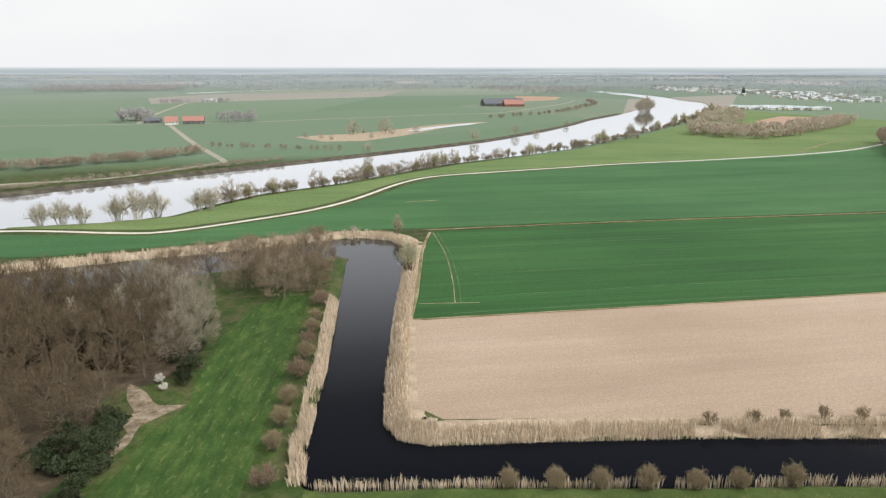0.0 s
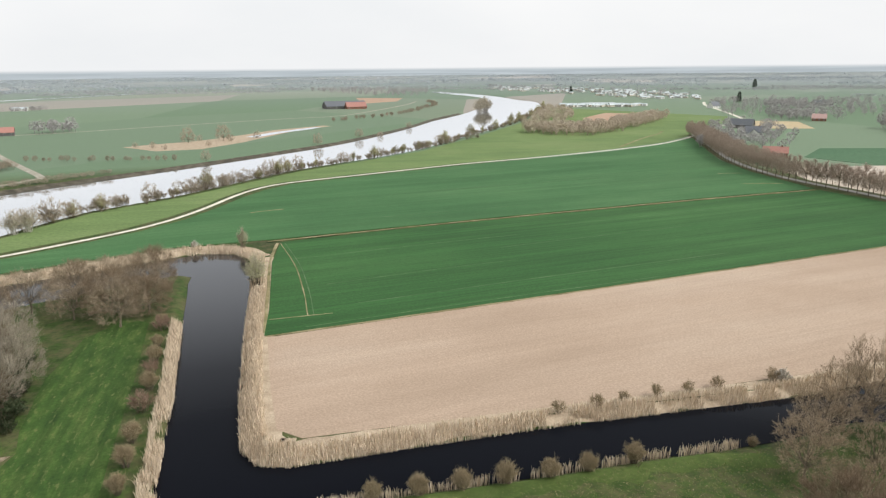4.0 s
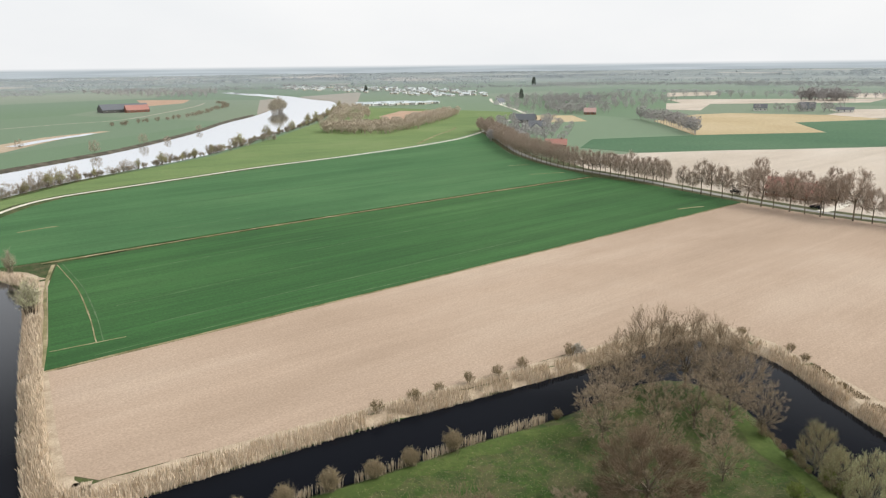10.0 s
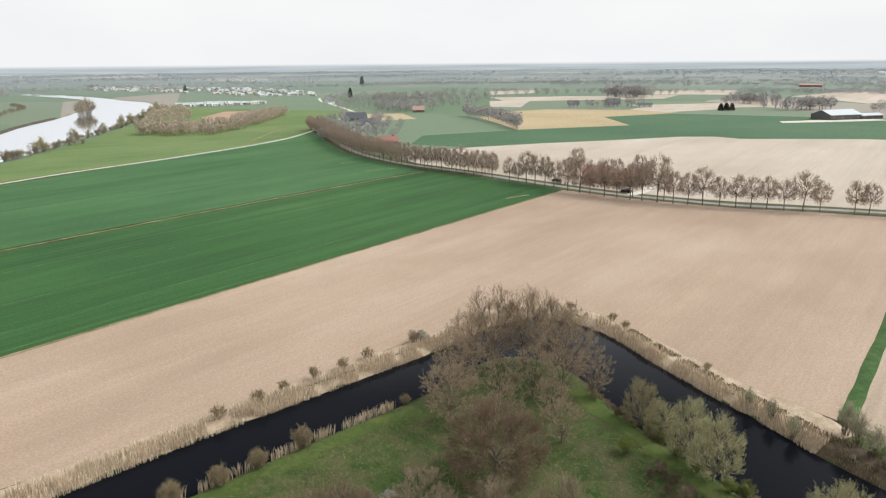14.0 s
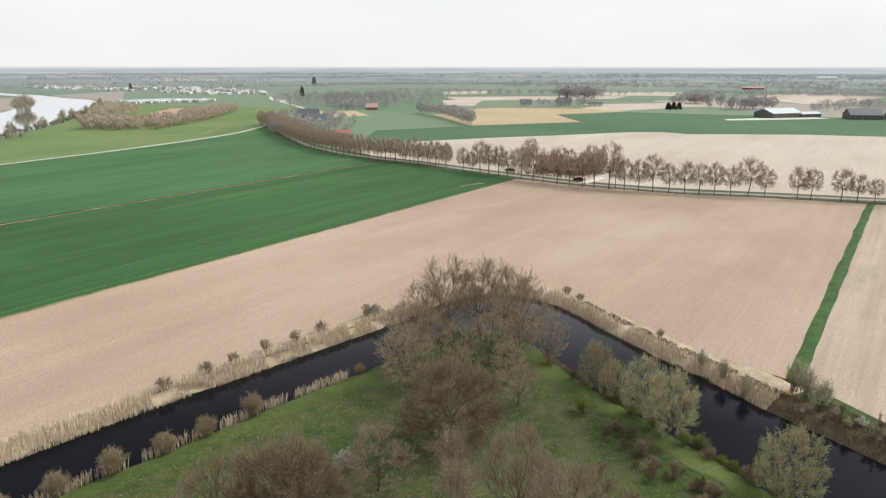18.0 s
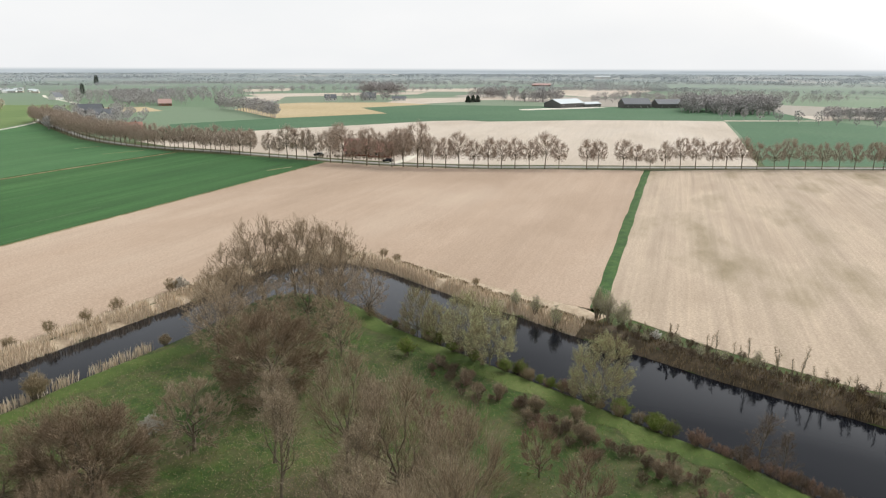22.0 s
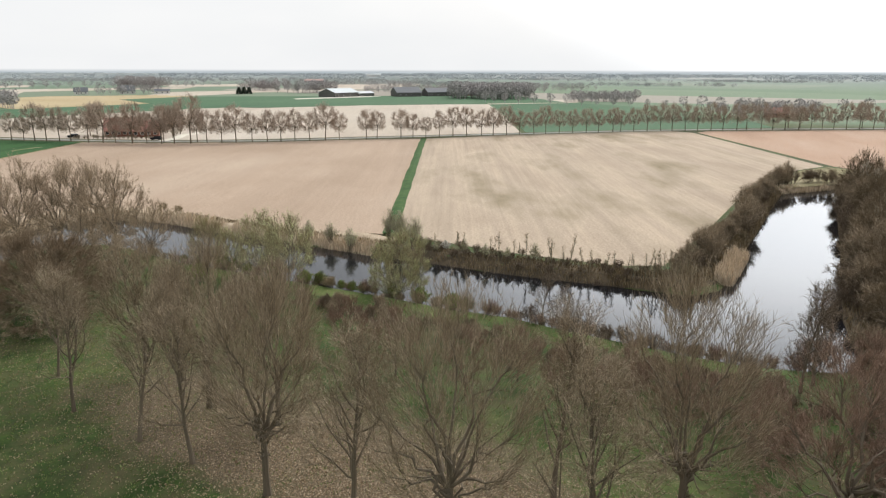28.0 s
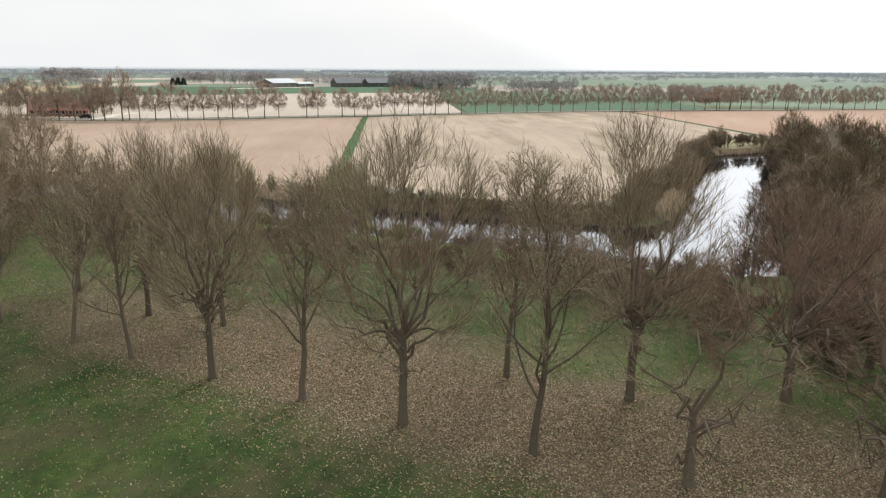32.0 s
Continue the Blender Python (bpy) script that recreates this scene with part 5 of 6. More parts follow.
LOW_C = [(93, 28.5), (90, 18), (86.5, 7), (84, -5), (82.5, -12)]
END_D = [(83, -16), (90, -21), (97, -23.6), (120, -32.3), (159, -46.7), (169, -61)]
BASTION = [(170, -62), (138, -51), (97, -37.5), (75, -30), (63, -27.5)]
for line, lo, hi, dens, tall in ((LOW_C, 0.0, 5.2, 90, 0.6), (END_D, 0.0, 3.0, 70, 0.7), ([(84, -5), (82.5, -12), (83, -16), (90, -21)], 0.0, 5.5, 80, 0.7), (BASTION, 0.0, 7.0, 80, 0.9)):
    reed_bed("tangled dead brown grass on the moat bank", line, lo, hi, dens, tall, rnd, M["dead_grass"], "dead_grass")


def scatter_leaves(label, name, spots_xy, size, mat, lift=0.03):
    """Small leaves lying flat on the ground."""
    n = len(spots_xy)
    a = rnd.uniform(0, 2 * math.pi, n)
    s = rnd.uniform(0.6, 1.3, n) * size
    z = height(spots_xy[:, 0], spots_xy[:, 1]) + lift
    v = np.empty((n, 4, 3))
    for k, (da, r) in enumerate(((0, 1), (1.57, 0.6), (3.14, 1), (4.71, 0.6))):
        v[:, k, 0] = spots_xy[:, 0] + np.cos(a + da) * s * r
        v[:, k, 1] = spots_xy[:, 1] + np.sin(a + da) * s * r
        v[:, k, 2] = z + rnd.uniform(-0.02, 0.05, n)
    f = (np.arange(n)[:, None] * 4 + [0, 1, 2, 3]).tolist()
    return tagged(new(name, mesh_of(name, v.reshape(-1, 3).tolist(), f, mat)), label, name.split("_")[-1], kind="stuff")


M["dead_leaf"] = plant_material("fallen_leaves", [(0.14, 0.09, 0.05), (0.3, 0.22, 0.135), (0.5, 0.41, 0.29)])
lx = np.stack([rnd.normal(29.5, 4.5, 90000), rnd.normal(2, 18, 90000)], 1)
lx[:, 0] += 0.42 * lx[:, 1]
lx = np.concatenate([lx, np.stack([rnd.uniform(12, 76, 42000), rnd.uniform(-20, 76, 42000)], 1)])
lx = lx[(polygon_distance(lx[:, 0], lx[:, 1], MOAT_LINE) < -3) & (lx[:, 0] > 12)]
scatter_leaves("pale brown fallen leaves strewn under bare trees", "fallen_leaves", lx, 0.06, M["dead_leaf"])
M["grass_blade"] = plant_material("grass_tufts", [(0.12, 0.17, 0.045), (0.18, 0.24, 0.07), (0.3, 0.33, 0.14)])


def grass_tufts(label, xy, tall, mat):
    """Short upright blades, three to a tuft."""
    n = len(xy)
    z = np.array([spot(x, y) for x, y in xy])
    v = np.empty((n, 3, 3, 3))
    for k in range(3):
        a = rnd.uniform(0, 2 * math.pi, n)
        w, h = rnd.uniform(0.02, 0.04, n), rnd.uniform(0.5, 1.2, n) * tall
        cx, cy = xy[:, 0] + rnd.normal(0, 0.06, n), xy[:, 1] + rnd.normal(0, 0.06, n)
        v[:, k, 0] = np.stack([cx - np.cos(a) * w, cy - np.sin(a) * w, z - 0.02], 1)
        v[:, k, 1] = np.stack([cx + np.cos(a) * w, cy + np.sin(a) * w, z - 0.02], 1)
        v[:, k, 2] = np.stack([cx + rnd.normal(0, 0.1, n), cy + rnd.normal(0, 0.1, n), z + h], 1)
    f = np.arange(n * 9).reshape(-1, 3).tolist()
    return tagged(new("grass", mesh_of("grass", v.reshape(-1, 3).tolist(), f, mat)), label, "grass", kind="stuff")


tx = np.stack([rnd.uniform(14, 75, 26000), rnd.uniform(-34, 76, 26000)], 1)
tx = tx[polygon_distance(tx[:, 0], tx[:, 1], MOAT_LINE) < -1.2]
grass_tufts("short uneven grass on the fort island", tx, 0.16, M["grass_blade"])

# ---- the avenue ----
# brown twigs paler than the grove's, partly haze set into the colour
M["avenue_twig"] = plant_material("hazed_brown_twigs", [(0.3, 0.24, 0.19), (0.42, 0.34, 0.275), (0.54, 0.45, 0.37)])
AV = (M["bark"], M["avenue_twig"])
avenue_trees = [tree_thing("avenue_tree", "bare roadside tree with a rounded crown", grow_fan(200 + k, tall=12, wide=(7.6, 6.6, 8.2, 7.0)[k], heart=0.61, thick=0.17, leaders=12, open_to=118, sprays=300, subs=3, twigs=3, fine=2, clear=0.3, twig_w=0.042, low=0, sides=5, twig_len=0.95, up=0.08, lead=0.6), AV) for k in range(4)]
# the row before the pale field, tree by tree: how far along, height
spots = [(224.6, 212.1, 10.5), (224.9, 202.2, 10.2), (225.4, 197.5, 8), (225.2, 192.8, 12.2), (225.6, 188.2, 13), (225.9, 183.2, 10.8), (226.2, 178.7, 10.5), (223.6, 169.7, 12.2), (223.6, 163.9, 14.6), (223.8, 159.1, 9), (223.9, 152.6, 14.6), (224.6, 147.3, 9.8), (225.2, 142, 12.2), (226.6, 137.9, 12.4), (227.8, 132.3, 15.4), (229.3, 126.8, 11), (231.5, 122.2, 11.2), (233.8, 117.9, 12.8), (235.8, 112.6, 10.2), (238.2, 107.9, 11), (240.6, 103.6, 10.8), (243.1, 99.1, 10), (245.4, 94.2, 9.8), (247.8, 89.1, 12.5), (249.9, 84.3, 9.5), (254.7, 75.1, 10.8), (257.3, 71.6, 9.5), (260.7, 63.1, 11.2), (263.2, 58.9, 9.6), (265.4, 54.2, 8)]
spots = [(x, y, h / 12 * 1.13) for x, y, h in spots]
d = np.cumsum(np.r_[0, np.linalg.norm(np.diff(avenue_line, axis=0), axis=1)])
nrm = np.gradient(avenue_line, axis=0)
nrm = np.stack([-nrm[:, 1], nrm[:, 0]], 1) / np.linalg.norm(nrm, axis=1, keepdims=True)
s = 4.0
while s < d[-1] - 4:
    x, y = np.interp(s, d, avenue_line[:, 0]), np.interp(s, d, avenue_line[:, 1])
    ax, ay = np.interp(s, d, nrm[:, 0]), np.interp(s, d, nrm[:, 1])
    far_end = y > 216
    for side in (-1, 1):
        near_row = min(math.hypot(x - q[0], y - q[1]) for q in spots[:30]) < 7.5
        if near_row or not (far_end or rng.random() < (0.93 if side == -1 else 0.12)):
            continue
        off = side * (3.6 + rng.random() * 0.5)
        spots.append((x + ax * off + rng.gauss(0, 0.3), y + ay * off + rng.gauss(0, 0.3), rng.uniform(0.78, 1.0) if far_end else rng.uniform(0.84, 1.1)))
    s += 5.4 if far_end else rng.uniform(5.4, 6.6)
plant(avenue_trees, spots, rng, "avenue trees")

M["river_twig"] = plant_material("grey_brown_river_twigs", [(0.22, 0.183, 0.135), (0.3, 0.255, 0.19), (0.4, 0.345, 0.265)])

def woods(label, xy, tall, mat, bits, seed, name="woodland", grain=0.04, broad=1.0):
    """Distant bare trees: trunks and crowns of many small slivers, in one piece."""
    r = np.random.default_rng(seed)
    xy, n = np.array(xy, float), len(xy)
    h = r.uniform(0.7, 1.15, n) * tall
    wide = h * r.uniform(0.32, 0.46, n) * broad
    c = r.normal(size=(n, bits, 3))
    c /= np.linalg.norm(c, axis=2, keepdims=True)
    c *= r.uniform(0.35, 1.0, (n, bits, 1)) ** 0.5
    c = c * np.stack([wide, wide, h * 0.4], 1)[:, None]
    c[..., 2] += (h * 0.6)[:, None]
    c[..., :2] += xy[:, None]
    size = (h * grain)[:, None, None]
    tri = c[:, :, None] + r.normal(size=(n, bits, 3, 3)) * size[:, :, None]
    tri[..., 2] = np.maximum(tri[..., 2], 0.05)
    v = tri.reshape(-1, 3)
    f = np.arange(len(v)).reshape(-1, 3)
    base = len(v)
    w = h * 0.025
    tv = np.empty((n, 4, 3))
    tv[:, 0] = np.c_[xy[:, 0] - w, xy[:, 1], 0 * h]
    tv[:, 1] = np.c_[xy[:, 0] + w, xy[:, 1] - w, 0 * h]
    tv[:, 2] = np.c_[xy[:, 0], xy[:, 1] + w, 0 * h]
    tv[:, 3] = np.c_[xy[:, 0], xy[:, 1], h * 0.8]
    o = base + np.arange(n)[:, None] * 4
    tf = np.concatenate([o + [0, 1, 3], o + [1, 2, 3], o + [2, 0, 3]])
    verts = np.concatenate([v, tv.reshape(-1, 3)])
    return tagged(new(name, mesh_of(name, verts.tolist(), f.tolist() + tf.tolist(), mat)), label, "woodland", kind="stuff")


# ---- river banks and the far plain ----
river_shrubs = [shrub_thing("river_shrub", "grey-brown leafless shrub on the river bank", grow_shrub(300 + k, 5.0, 5.4, 16, 12, 4, twig_w=0.12), (M["bark"], M["river_twig"])) for k in range(4)]
river_willows = [shrub_thing("river_willow", "pale grey bare willow standing at the water's edge", grow_shrub(310 + k, 8.5, 8.0, 30, 14, 5, twig_w=0.09), (M["pale_bark"], M["willow_twig"])) for k in range(2)]
green_willows = [shrub_thing("river_willow", "yellowish green budding willow on the river bank", grow_shrub(320, 8.0, 6.5, 18, 12, 4, twig_w=0.1, leafy=1, leaf=0.22), (M["bark"], M["olive_twig"], M["bud"]))]
M["thicket_twig"] = plant_material("tan_willow_thicket", [(0.4, 0.335, 0.255), (0.48, 0.41, 0.32), (0.56, 0.485, 0.39)])
tan_willows = [tree_thing("willow", "rounded tan leafless willow on the river bank", grow_fan(330 + k, tall=8, wide=8, clear=0.05, heart=0.45, leaders=14, open_to=100, thick=0.15, sprays=100, subs=3, twigs=3, fine=3, low=0, twig_w=0.08, twig_len=1.3, up=0.2, sides=5), (M["bark"], M["thicket_twig"])) for k in range(3)]
plant(river_willows, [(-131, 221, 0.85), (-125, 223, 0.9), (-119, 224, 0.8), (-110, 230, 1.05), (-104, 231, 1.15), (-99, 236, 1.05), (-88, 246, 0.9), (-84.5, 249, 0.85)], rng, "willows in the river shallows")
south = smooth_line([(-84, 262), (-76, 280), (-46, 309), (1, 371), (39, 405), (79, 443), (136, 526), (180, 590), (225, 664), (290, 790), (330, 872)], 2.9)
plant(river_shrubs + green_willows, [(x + 2 + rng.gauss(0, 1.5), y - 2 + rng.gauss(0, 1.5), rng.uniform(0.4, 0.7) if rng.random() < 0.8 else rng.uniform(0.7, 1.1)) for x, y in south], rng, "river bank shrubs")
bank = smooth_line([(-90, 254), (-68, 283), (-45, 318), (-24, 358), (4, 384), (37, 410), (84, 449), (126, 497), (140, 509)], 3.4)
plant(tan_willows + river_shrubs[:2], [(x + rng.gauss(0, 1.6), y + rng.gauss(0, 1.6), rng.uniform(0.5, 0.85) if rng.random() < 0.85 else rng.uniform(0.9, 1.2)) for x, y in bank if y < 400 or rng.random() < 0.55], rng, "river bank willows", "tan leafless willow brush on the river bank")
north = smooth_line([(-210, 265), (-182, 284), (-151, 316), (-113, 357), (-90, 380)], 2.8)
woods("low dark brush on the north river bank", [(x - 3 + rng.gauss(0, 2), y + 4 + rng.gauss(0, 2)) for x, y in north for _ in range(2)], 2.6, M["river_twig"], 300, 21, broad=2.0)
lone = [(-46, 429, 0.8), (22, 499, 1.0), (56, 545, 0.9), (74, 557, 0.7), (110, 630, 0.7)]
plant(tan_willows, lone, rng, "lone willows", "tan leafless willow alone on the river meadow")
plant(river_willows, [(236, 838, 2.0), (243, 846, 2.1), (248, 858, 1.9), (230, 826, 1.6)], rng, "willows in the river bend", "tall pale bare willow on the river bend")
hedge_n = smooth_line([(-260, 325), (-222, 346), (-200, 357), (-183, 374), (-161, 392), (-150, 418)], 2.6)
woods("grey-brown hedgerow beyond the river", [(x + rng.gauss(0, 3), y + rng.gauss(0, 4)) for x, y in hedge_n for _ in range(2)], 5.2, M["river_twig"], 420, 22, broad=1.8)
woods("row of low pollard willows on the meadow", [(-148 + k * 5 + rng.gauss(0, 1), 449 - k * 1.1) for k in range(18)], 4.0, M["river_twig"], 380, 23)
plant(tan_willows, [(-69, 538, 1.45), (-45, 547, 1.5), (-21, 553, 0.8), (-100, 511, 0.6), (-88, 506, 0.6), (-79, 496, 0.55), (-52, 510, 0.6), (-39, 540, 0.7), (-62, 548, 0.6)], rng, "willows by the marsh", "rounded tan leafless willow in a reed marsh")
hedge_r = smooth_line([(49, 713), (101, 765), (142, 825), (207, 976), (219, 1074)], 9.0)
woods("low hedgerow on the far meadow", [(x + rng.gauss(0, 3), y + rng.gauss(0, 3)) for x, y in hedge_r for _ in range(2)], 4.5, M["river_twig"], 304, 24)


def fill(poly, n, seed):
    r, p, out = random.Random(seed), np.array(poly, float), []
    while len(out) < n:
        x, y = r.uniform(p[:, 0].min(), p[:, 0].max()), r.uniform(p[:, 1].min(), p[:, 1].max())
        if polygon_distance(np.array([x]), np.array([y]), poly)[0] > 0:
            out.append((x, y))
    return out


woods("tan leafless willow thicket on the river meadow", fill([(187, 545), (203, 517), (226, 500), (264, 523), (323, 583), (383, 655), (372, 668), (300, 600), (262, 560), (215, 575)], 330, 1), 8.5, M["thicket_twig"], 209, 1)
woods("tan leafless brush beside the river bend", fill([(205, 610), (240, 590), (300, 700), (345, 840), (330, 862), (270, 735)], 150, 2), 7, M["thicket_twig"], 190, 2)
woods("bare grey wood beside the farm barns", fill([(640, 110), (700, 112), (720, 40), (650, 32), (630, 60)], 150, 3), 14, M["hazed_far_twig"], 228, 3)
woods("bare trees round a farmstead", fill([(745, 330), (800, 300), (800, 262), (760, 280)], 26, 4) + fill([(820, 400), (890, 380), (880, 350), (830, 370)], 30, 5), 13, M["hazed_far_twig"], 228, 4)
woods("dense clump of bare trees on the plain", fill([(885, 620), (935, 590), (930, 552), (890, 570)], 50, 6), 16, M["hazed_far_twig"], 228, 5)
woods("bare garden trees in the hamlet", fill([(255, 395), (300, 470), (330, 520), (380, 560), (420, 545), (360, 440), (300, 370)], 85, 7), 8, M["hazed_far_twig"], 228, 6)
woods("bare trees round the northern farm", fill([(-305, 690), (-280, 690), (-278, 660), (-305, 662)], 22, 8) + fill([(-212, 660), (-170, 690), (-175, 670), (-205, 648)], 14, 9), 12, M["hazed_far_twig"], 228, 7)
woods("bare trees round the red farm", fill([(400, -95), (420, -130), (455, -150), (480, -120), (450, -80)], 40, 10) + fill([(600, 0), (640, -10), (640, -60), (600, -50)], 60, 15), 9, M["hazed_far_twig"], 228, 8)
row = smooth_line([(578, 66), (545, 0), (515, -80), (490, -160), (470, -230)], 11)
woods("row of bare roadside trees", [tuple(p) for p in row], 8.5, M["hazed_far_twig"], 228, 9)
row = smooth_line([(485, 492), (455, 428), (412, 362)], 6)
woods("row of bare trees between two fields", [tuple(p) for p in row], 12, M["hazed_far_twig"], 266, 10)
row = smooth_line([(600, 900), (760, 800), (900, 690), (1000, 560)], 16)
woods("long row of bare trees along a road", [tuple(p) for p in row], 11, M["hazed_far_twig"], 190, 11)
woods("bare trees round the second farm", fill([(655, 500), (720, 470), (730, 430), (680, 455)], 18, 11) + fill([(470, 590), (520, 570), (560, 620), (480, 640)], 40, 12) + fill([(600, 800), (680, 760), (660, 700), (580, 760)], 50, 13), 10, M["hazed_far_twig"], 190, 12)
woods("bare trees among holiday chalets", fill([(480, 1640), (610, 1000), (740, 1180), (560, 1900)], 110, 14), 9, M["hazed_far_twig"], 152, 13)
woods("dark bare wood far beyond the river", fill([(-830, 1440), (-600, 1480), (-560, 1620), (-760, 1700), (-900, 1560)], 260, 41), 14, M["hazed_far_twig"], 110, 41)
woods("bare trees and hedges round a remote farm", fill([(-400, 1000), (-312, 1030), (-310, 1055), (-330, 1062), (-405, 1020)], 46, 42), 7, M["hazed_far_twig"], 160, 42)
woods("bare trees on the village road", fill([(440, 640), (600, 930), (820, 860), (760, 700), (600, 600), (520, 640)], 230, 43), 9, M["hazed_far_twig"], 130, 43)
woods("hedges and garden trees beyond the barns", fill([(760, 250), (960, 240), (1100, 60), (980, -40), (780, 60)], 260, 44), 9, M["hazed_far_twig"], 120, 44)
woods("bare wood beyond the far bank", fill([(250, 1280), (330, 1600), (200, 1800), (60, 1750), (150, 1400)], 240, 45), 9, M["hazed_far_twig"], 110, 45)
plain = random.Random(21)
near_xy, far_xy = [], []
while len(near_xy) < 3400 or len(far_xy) < 12000:
    az, dist = radians(plain.uniform(-46, 128)), 1000 + 3800 * plain.random() ** 0.6
    cx, cy = dist * math.sin(az), dist * math.cos(az)
    if dist < 1600 and az < radians(34):
        continue
    run, tilt = plain.uniform(90, 520), plain.gauss(0, 0.2)
    depth = plain.choice((4, 4, 10, 45))
    for _ in range(int(run / 2.2 * (1 + depth / 40))):
        a, q = plain.uniform(-run, run), plain.gauss(0, depth)
        px_, py_ = cx + math.cos(az + tilt) * a + math.sin(az) * q, cy - math.sin(az + tilt) * a + math.cos(az) * q
        rr = math.hypot(px_, py_)
        if 900 < rr < 4900:
            (near_xy if rr < 1900 else far_xy).append((px_, py_))
plain.shuffle(far_xy)
near_xy = np.array(near_xy)
near_xy = near_xy[polygon_distance(near_xy[:, 0], near_xy[:, 1], RIVER) < -8]
woods("scattered bare woods and hedgerows on the plain", near_xy[:3400], 7.0, M["hazed_plain_twig"], 80, 14, grain=0.06, broad=2.2)
woods("woods hazed bluish far out on the plain", far_xy[:11000], 9.0, M["hazed_horizon_twig"], 26, 15, grain=0.12, broad=3.0)

# further plots and ways
sheet("field_brown", [(300, 680), (358, 748), (410, 705), (385, 670), (310, 610), (280, 575)], 0.05, M["terra"], "brown plot behind the willow thicket", 0.1)
sheet("field_yellow", [(426, 602), (468, 570), (430, 503), (388, 517)], 0.05, M["yellow"], "yellow stubble plot by the hamlet", 0.1)
sheet("field_red", [(116, 1073), (129, 1290), (207, 1245), (178, 1128)], 0.05, M["terra"], "reddish plot behind the big barn", 0.1)
sheet("field_pale", [(705, 640), (900, 520), (1010, 560), (780, 740)], 0.06, M["pale_soil"], "pale bare field far off", 0.1)
sheet("field_pale", [(690, 420), (850, 300), (960, 340), (740, 470)], 0.06, M["pale_soil"], "pale bare field far off", 0.1)
sheet("field_pale", [(560, 30), (548, 60), (620, 75), (660, -20), (590, -8)], 0.06, M["pale_soil"], "narrow pale field edge", 0.1)
sheet("field_pale", [(1054, 413), (1257, 410), (1395, 289), (1237, 256), (978, 249), (932, 275), (989, 330)], 0.07, M["pale_soil"], "pale pinkish bare field far out on the plain", 0.1)
sheet("field_pale", [(1126, 692), (1240, 576), (1064, 499), (1001, 598)], 0.07, M["pale_soil"], "pale pinkish bare field far out on the plain", 0.1)
sheet("field_pale", [(700, 666), (752, 638), (624, 544), (609, 579)], 0.07, M["pale_soil"], "pale pinkish bare field far out on the plain", 0.1)
sheet("field_pale", [(694, 434), (833, 410), (736, 356), (655, 376), (590, 400)], 0.07, M["pale_soil"], "pale pinkish bare field far out on the plain", 0.1)
sheet("field_pale", [(946, 900), (1045, 872), (931, 784), (841, 799)], 0.07, M["pale_soil"], "pale pinkish bare field far out on the plain", 0.1)
sheet("rough_ground", [(160, -41), (186, -52.5), (203, -71), (186, -83), (173, -68), (171, -61), (166, -54)], 0.045, M["verge"], "rough dry grass round the moat end", 0.05)
sheet("marsh", [(-110, 520), (-83, 487), (-55, 492), (-30, 530), (10, 621), (43, 660), (36, 668), (-8, 632), (-34, 590), (-62, 552), (-90, 535)], 0.05, M["reed_floor"], "pale dry reed marsh beyond the river")
sheet("water_pool", [(-22, 566), (0, 604), (22, 630), (32, 648), (26, 650), (8, 630), (-12, 605), (-30, 572)], 0.09, M["river"], "pale pool in the reed marsh")
sheet("water_creek", [(-520, 1418), (-420, 1570), (-316, 1770), (-290, 1800), (-300, 1760), (-400, 1560), (-495, 1410)], 0.08, M["river"], "distant pale stretch of water")
ribbon("farm_track", smooth_line([(-252, 640), (-243, 627), (-205, 548), (-167, 471), (-140, 420), (-119, 379), (-123, 371), (-154, 323), (-200, 300), (-260, 262)], 8), 4.0, 0.06, M["dusty_track"], "pale farm track beyond the river", "track")
ribbon("farm_road", smooth_line([(-420, 610), (-279, 639), (-201, 653), (-105, 712), (0, 774), (62, 803), (120, 905), (176, 1023), (205, 1110)], 12), 3.6, 0.06, M["dusty_track"], "pale straight farm road on the plain", "road")
ribbon("farm_road", smooth_line([(-279, 645), (-310, 753), (-359, 972), (-372, 1040)], 12), 4.5, 0.06, M["dusty_track"], "pale straight farm road on the plain", "road")
ribbon("village_road", smooth_line([(306, 484), (330, 515), (358, 543), (398, 569), (440, 615), (462, 655), (500, 735), (549, 845), (600, 930)], 8), 4.2, 0.08, M["path"], "pale village road beyond the avenue", "road")
ribbon("garden_drive", smooth_line([(231, 147), (244, 148), (258, 152), (270, 150)], 3), 4.0, 0.13, M["path"], "pale drive beside the farmhouse", "drive")
ribbon("meadow_path", smooth_line([(215, 424), (255, 470), (285, 500), (300, 520)], 8), 2.0, 0.05, M["verge"], "worn pale meadow path", "path")
for off in (0, 1.3):
    ribbon("wheel_track", smooth_line([(-3.1 + off, 211), (0.5 + off, 187), (2.2 + off, 164), (2.7 + off, 144.4)], 3), 0.26, 0.17, M["thin_wheat"] if off else M["verge"], "pale wheel track in young wheat", "track", 0.01, 0.9)
ribbon("wheel_track", smooth_line([(-5.3, 143.7), (2, 144.2), (8, 144.6)], 2), 0.3, 0.17, M["verge"], "pale wheel track in young wheat", "track", 0.01, 0.8)
ribbon("field_rim", smooth_line([(-6, 134.2), (60, 145), (140, 158.5), (224, 172.5)], 5), 0.7, 0.1, M["verge"], "pale strip between soil and wheat", "grass", 0.02, 0.8)
ribbon("field_rim", smooth_line([(-6.3, 136), (-6, 165), (-5.9, 190), (-4, 212)], 5), 0.8, 0.12, M["verge"], "pale dry strip beside the wheat", "grass", 0.02, 0.8)
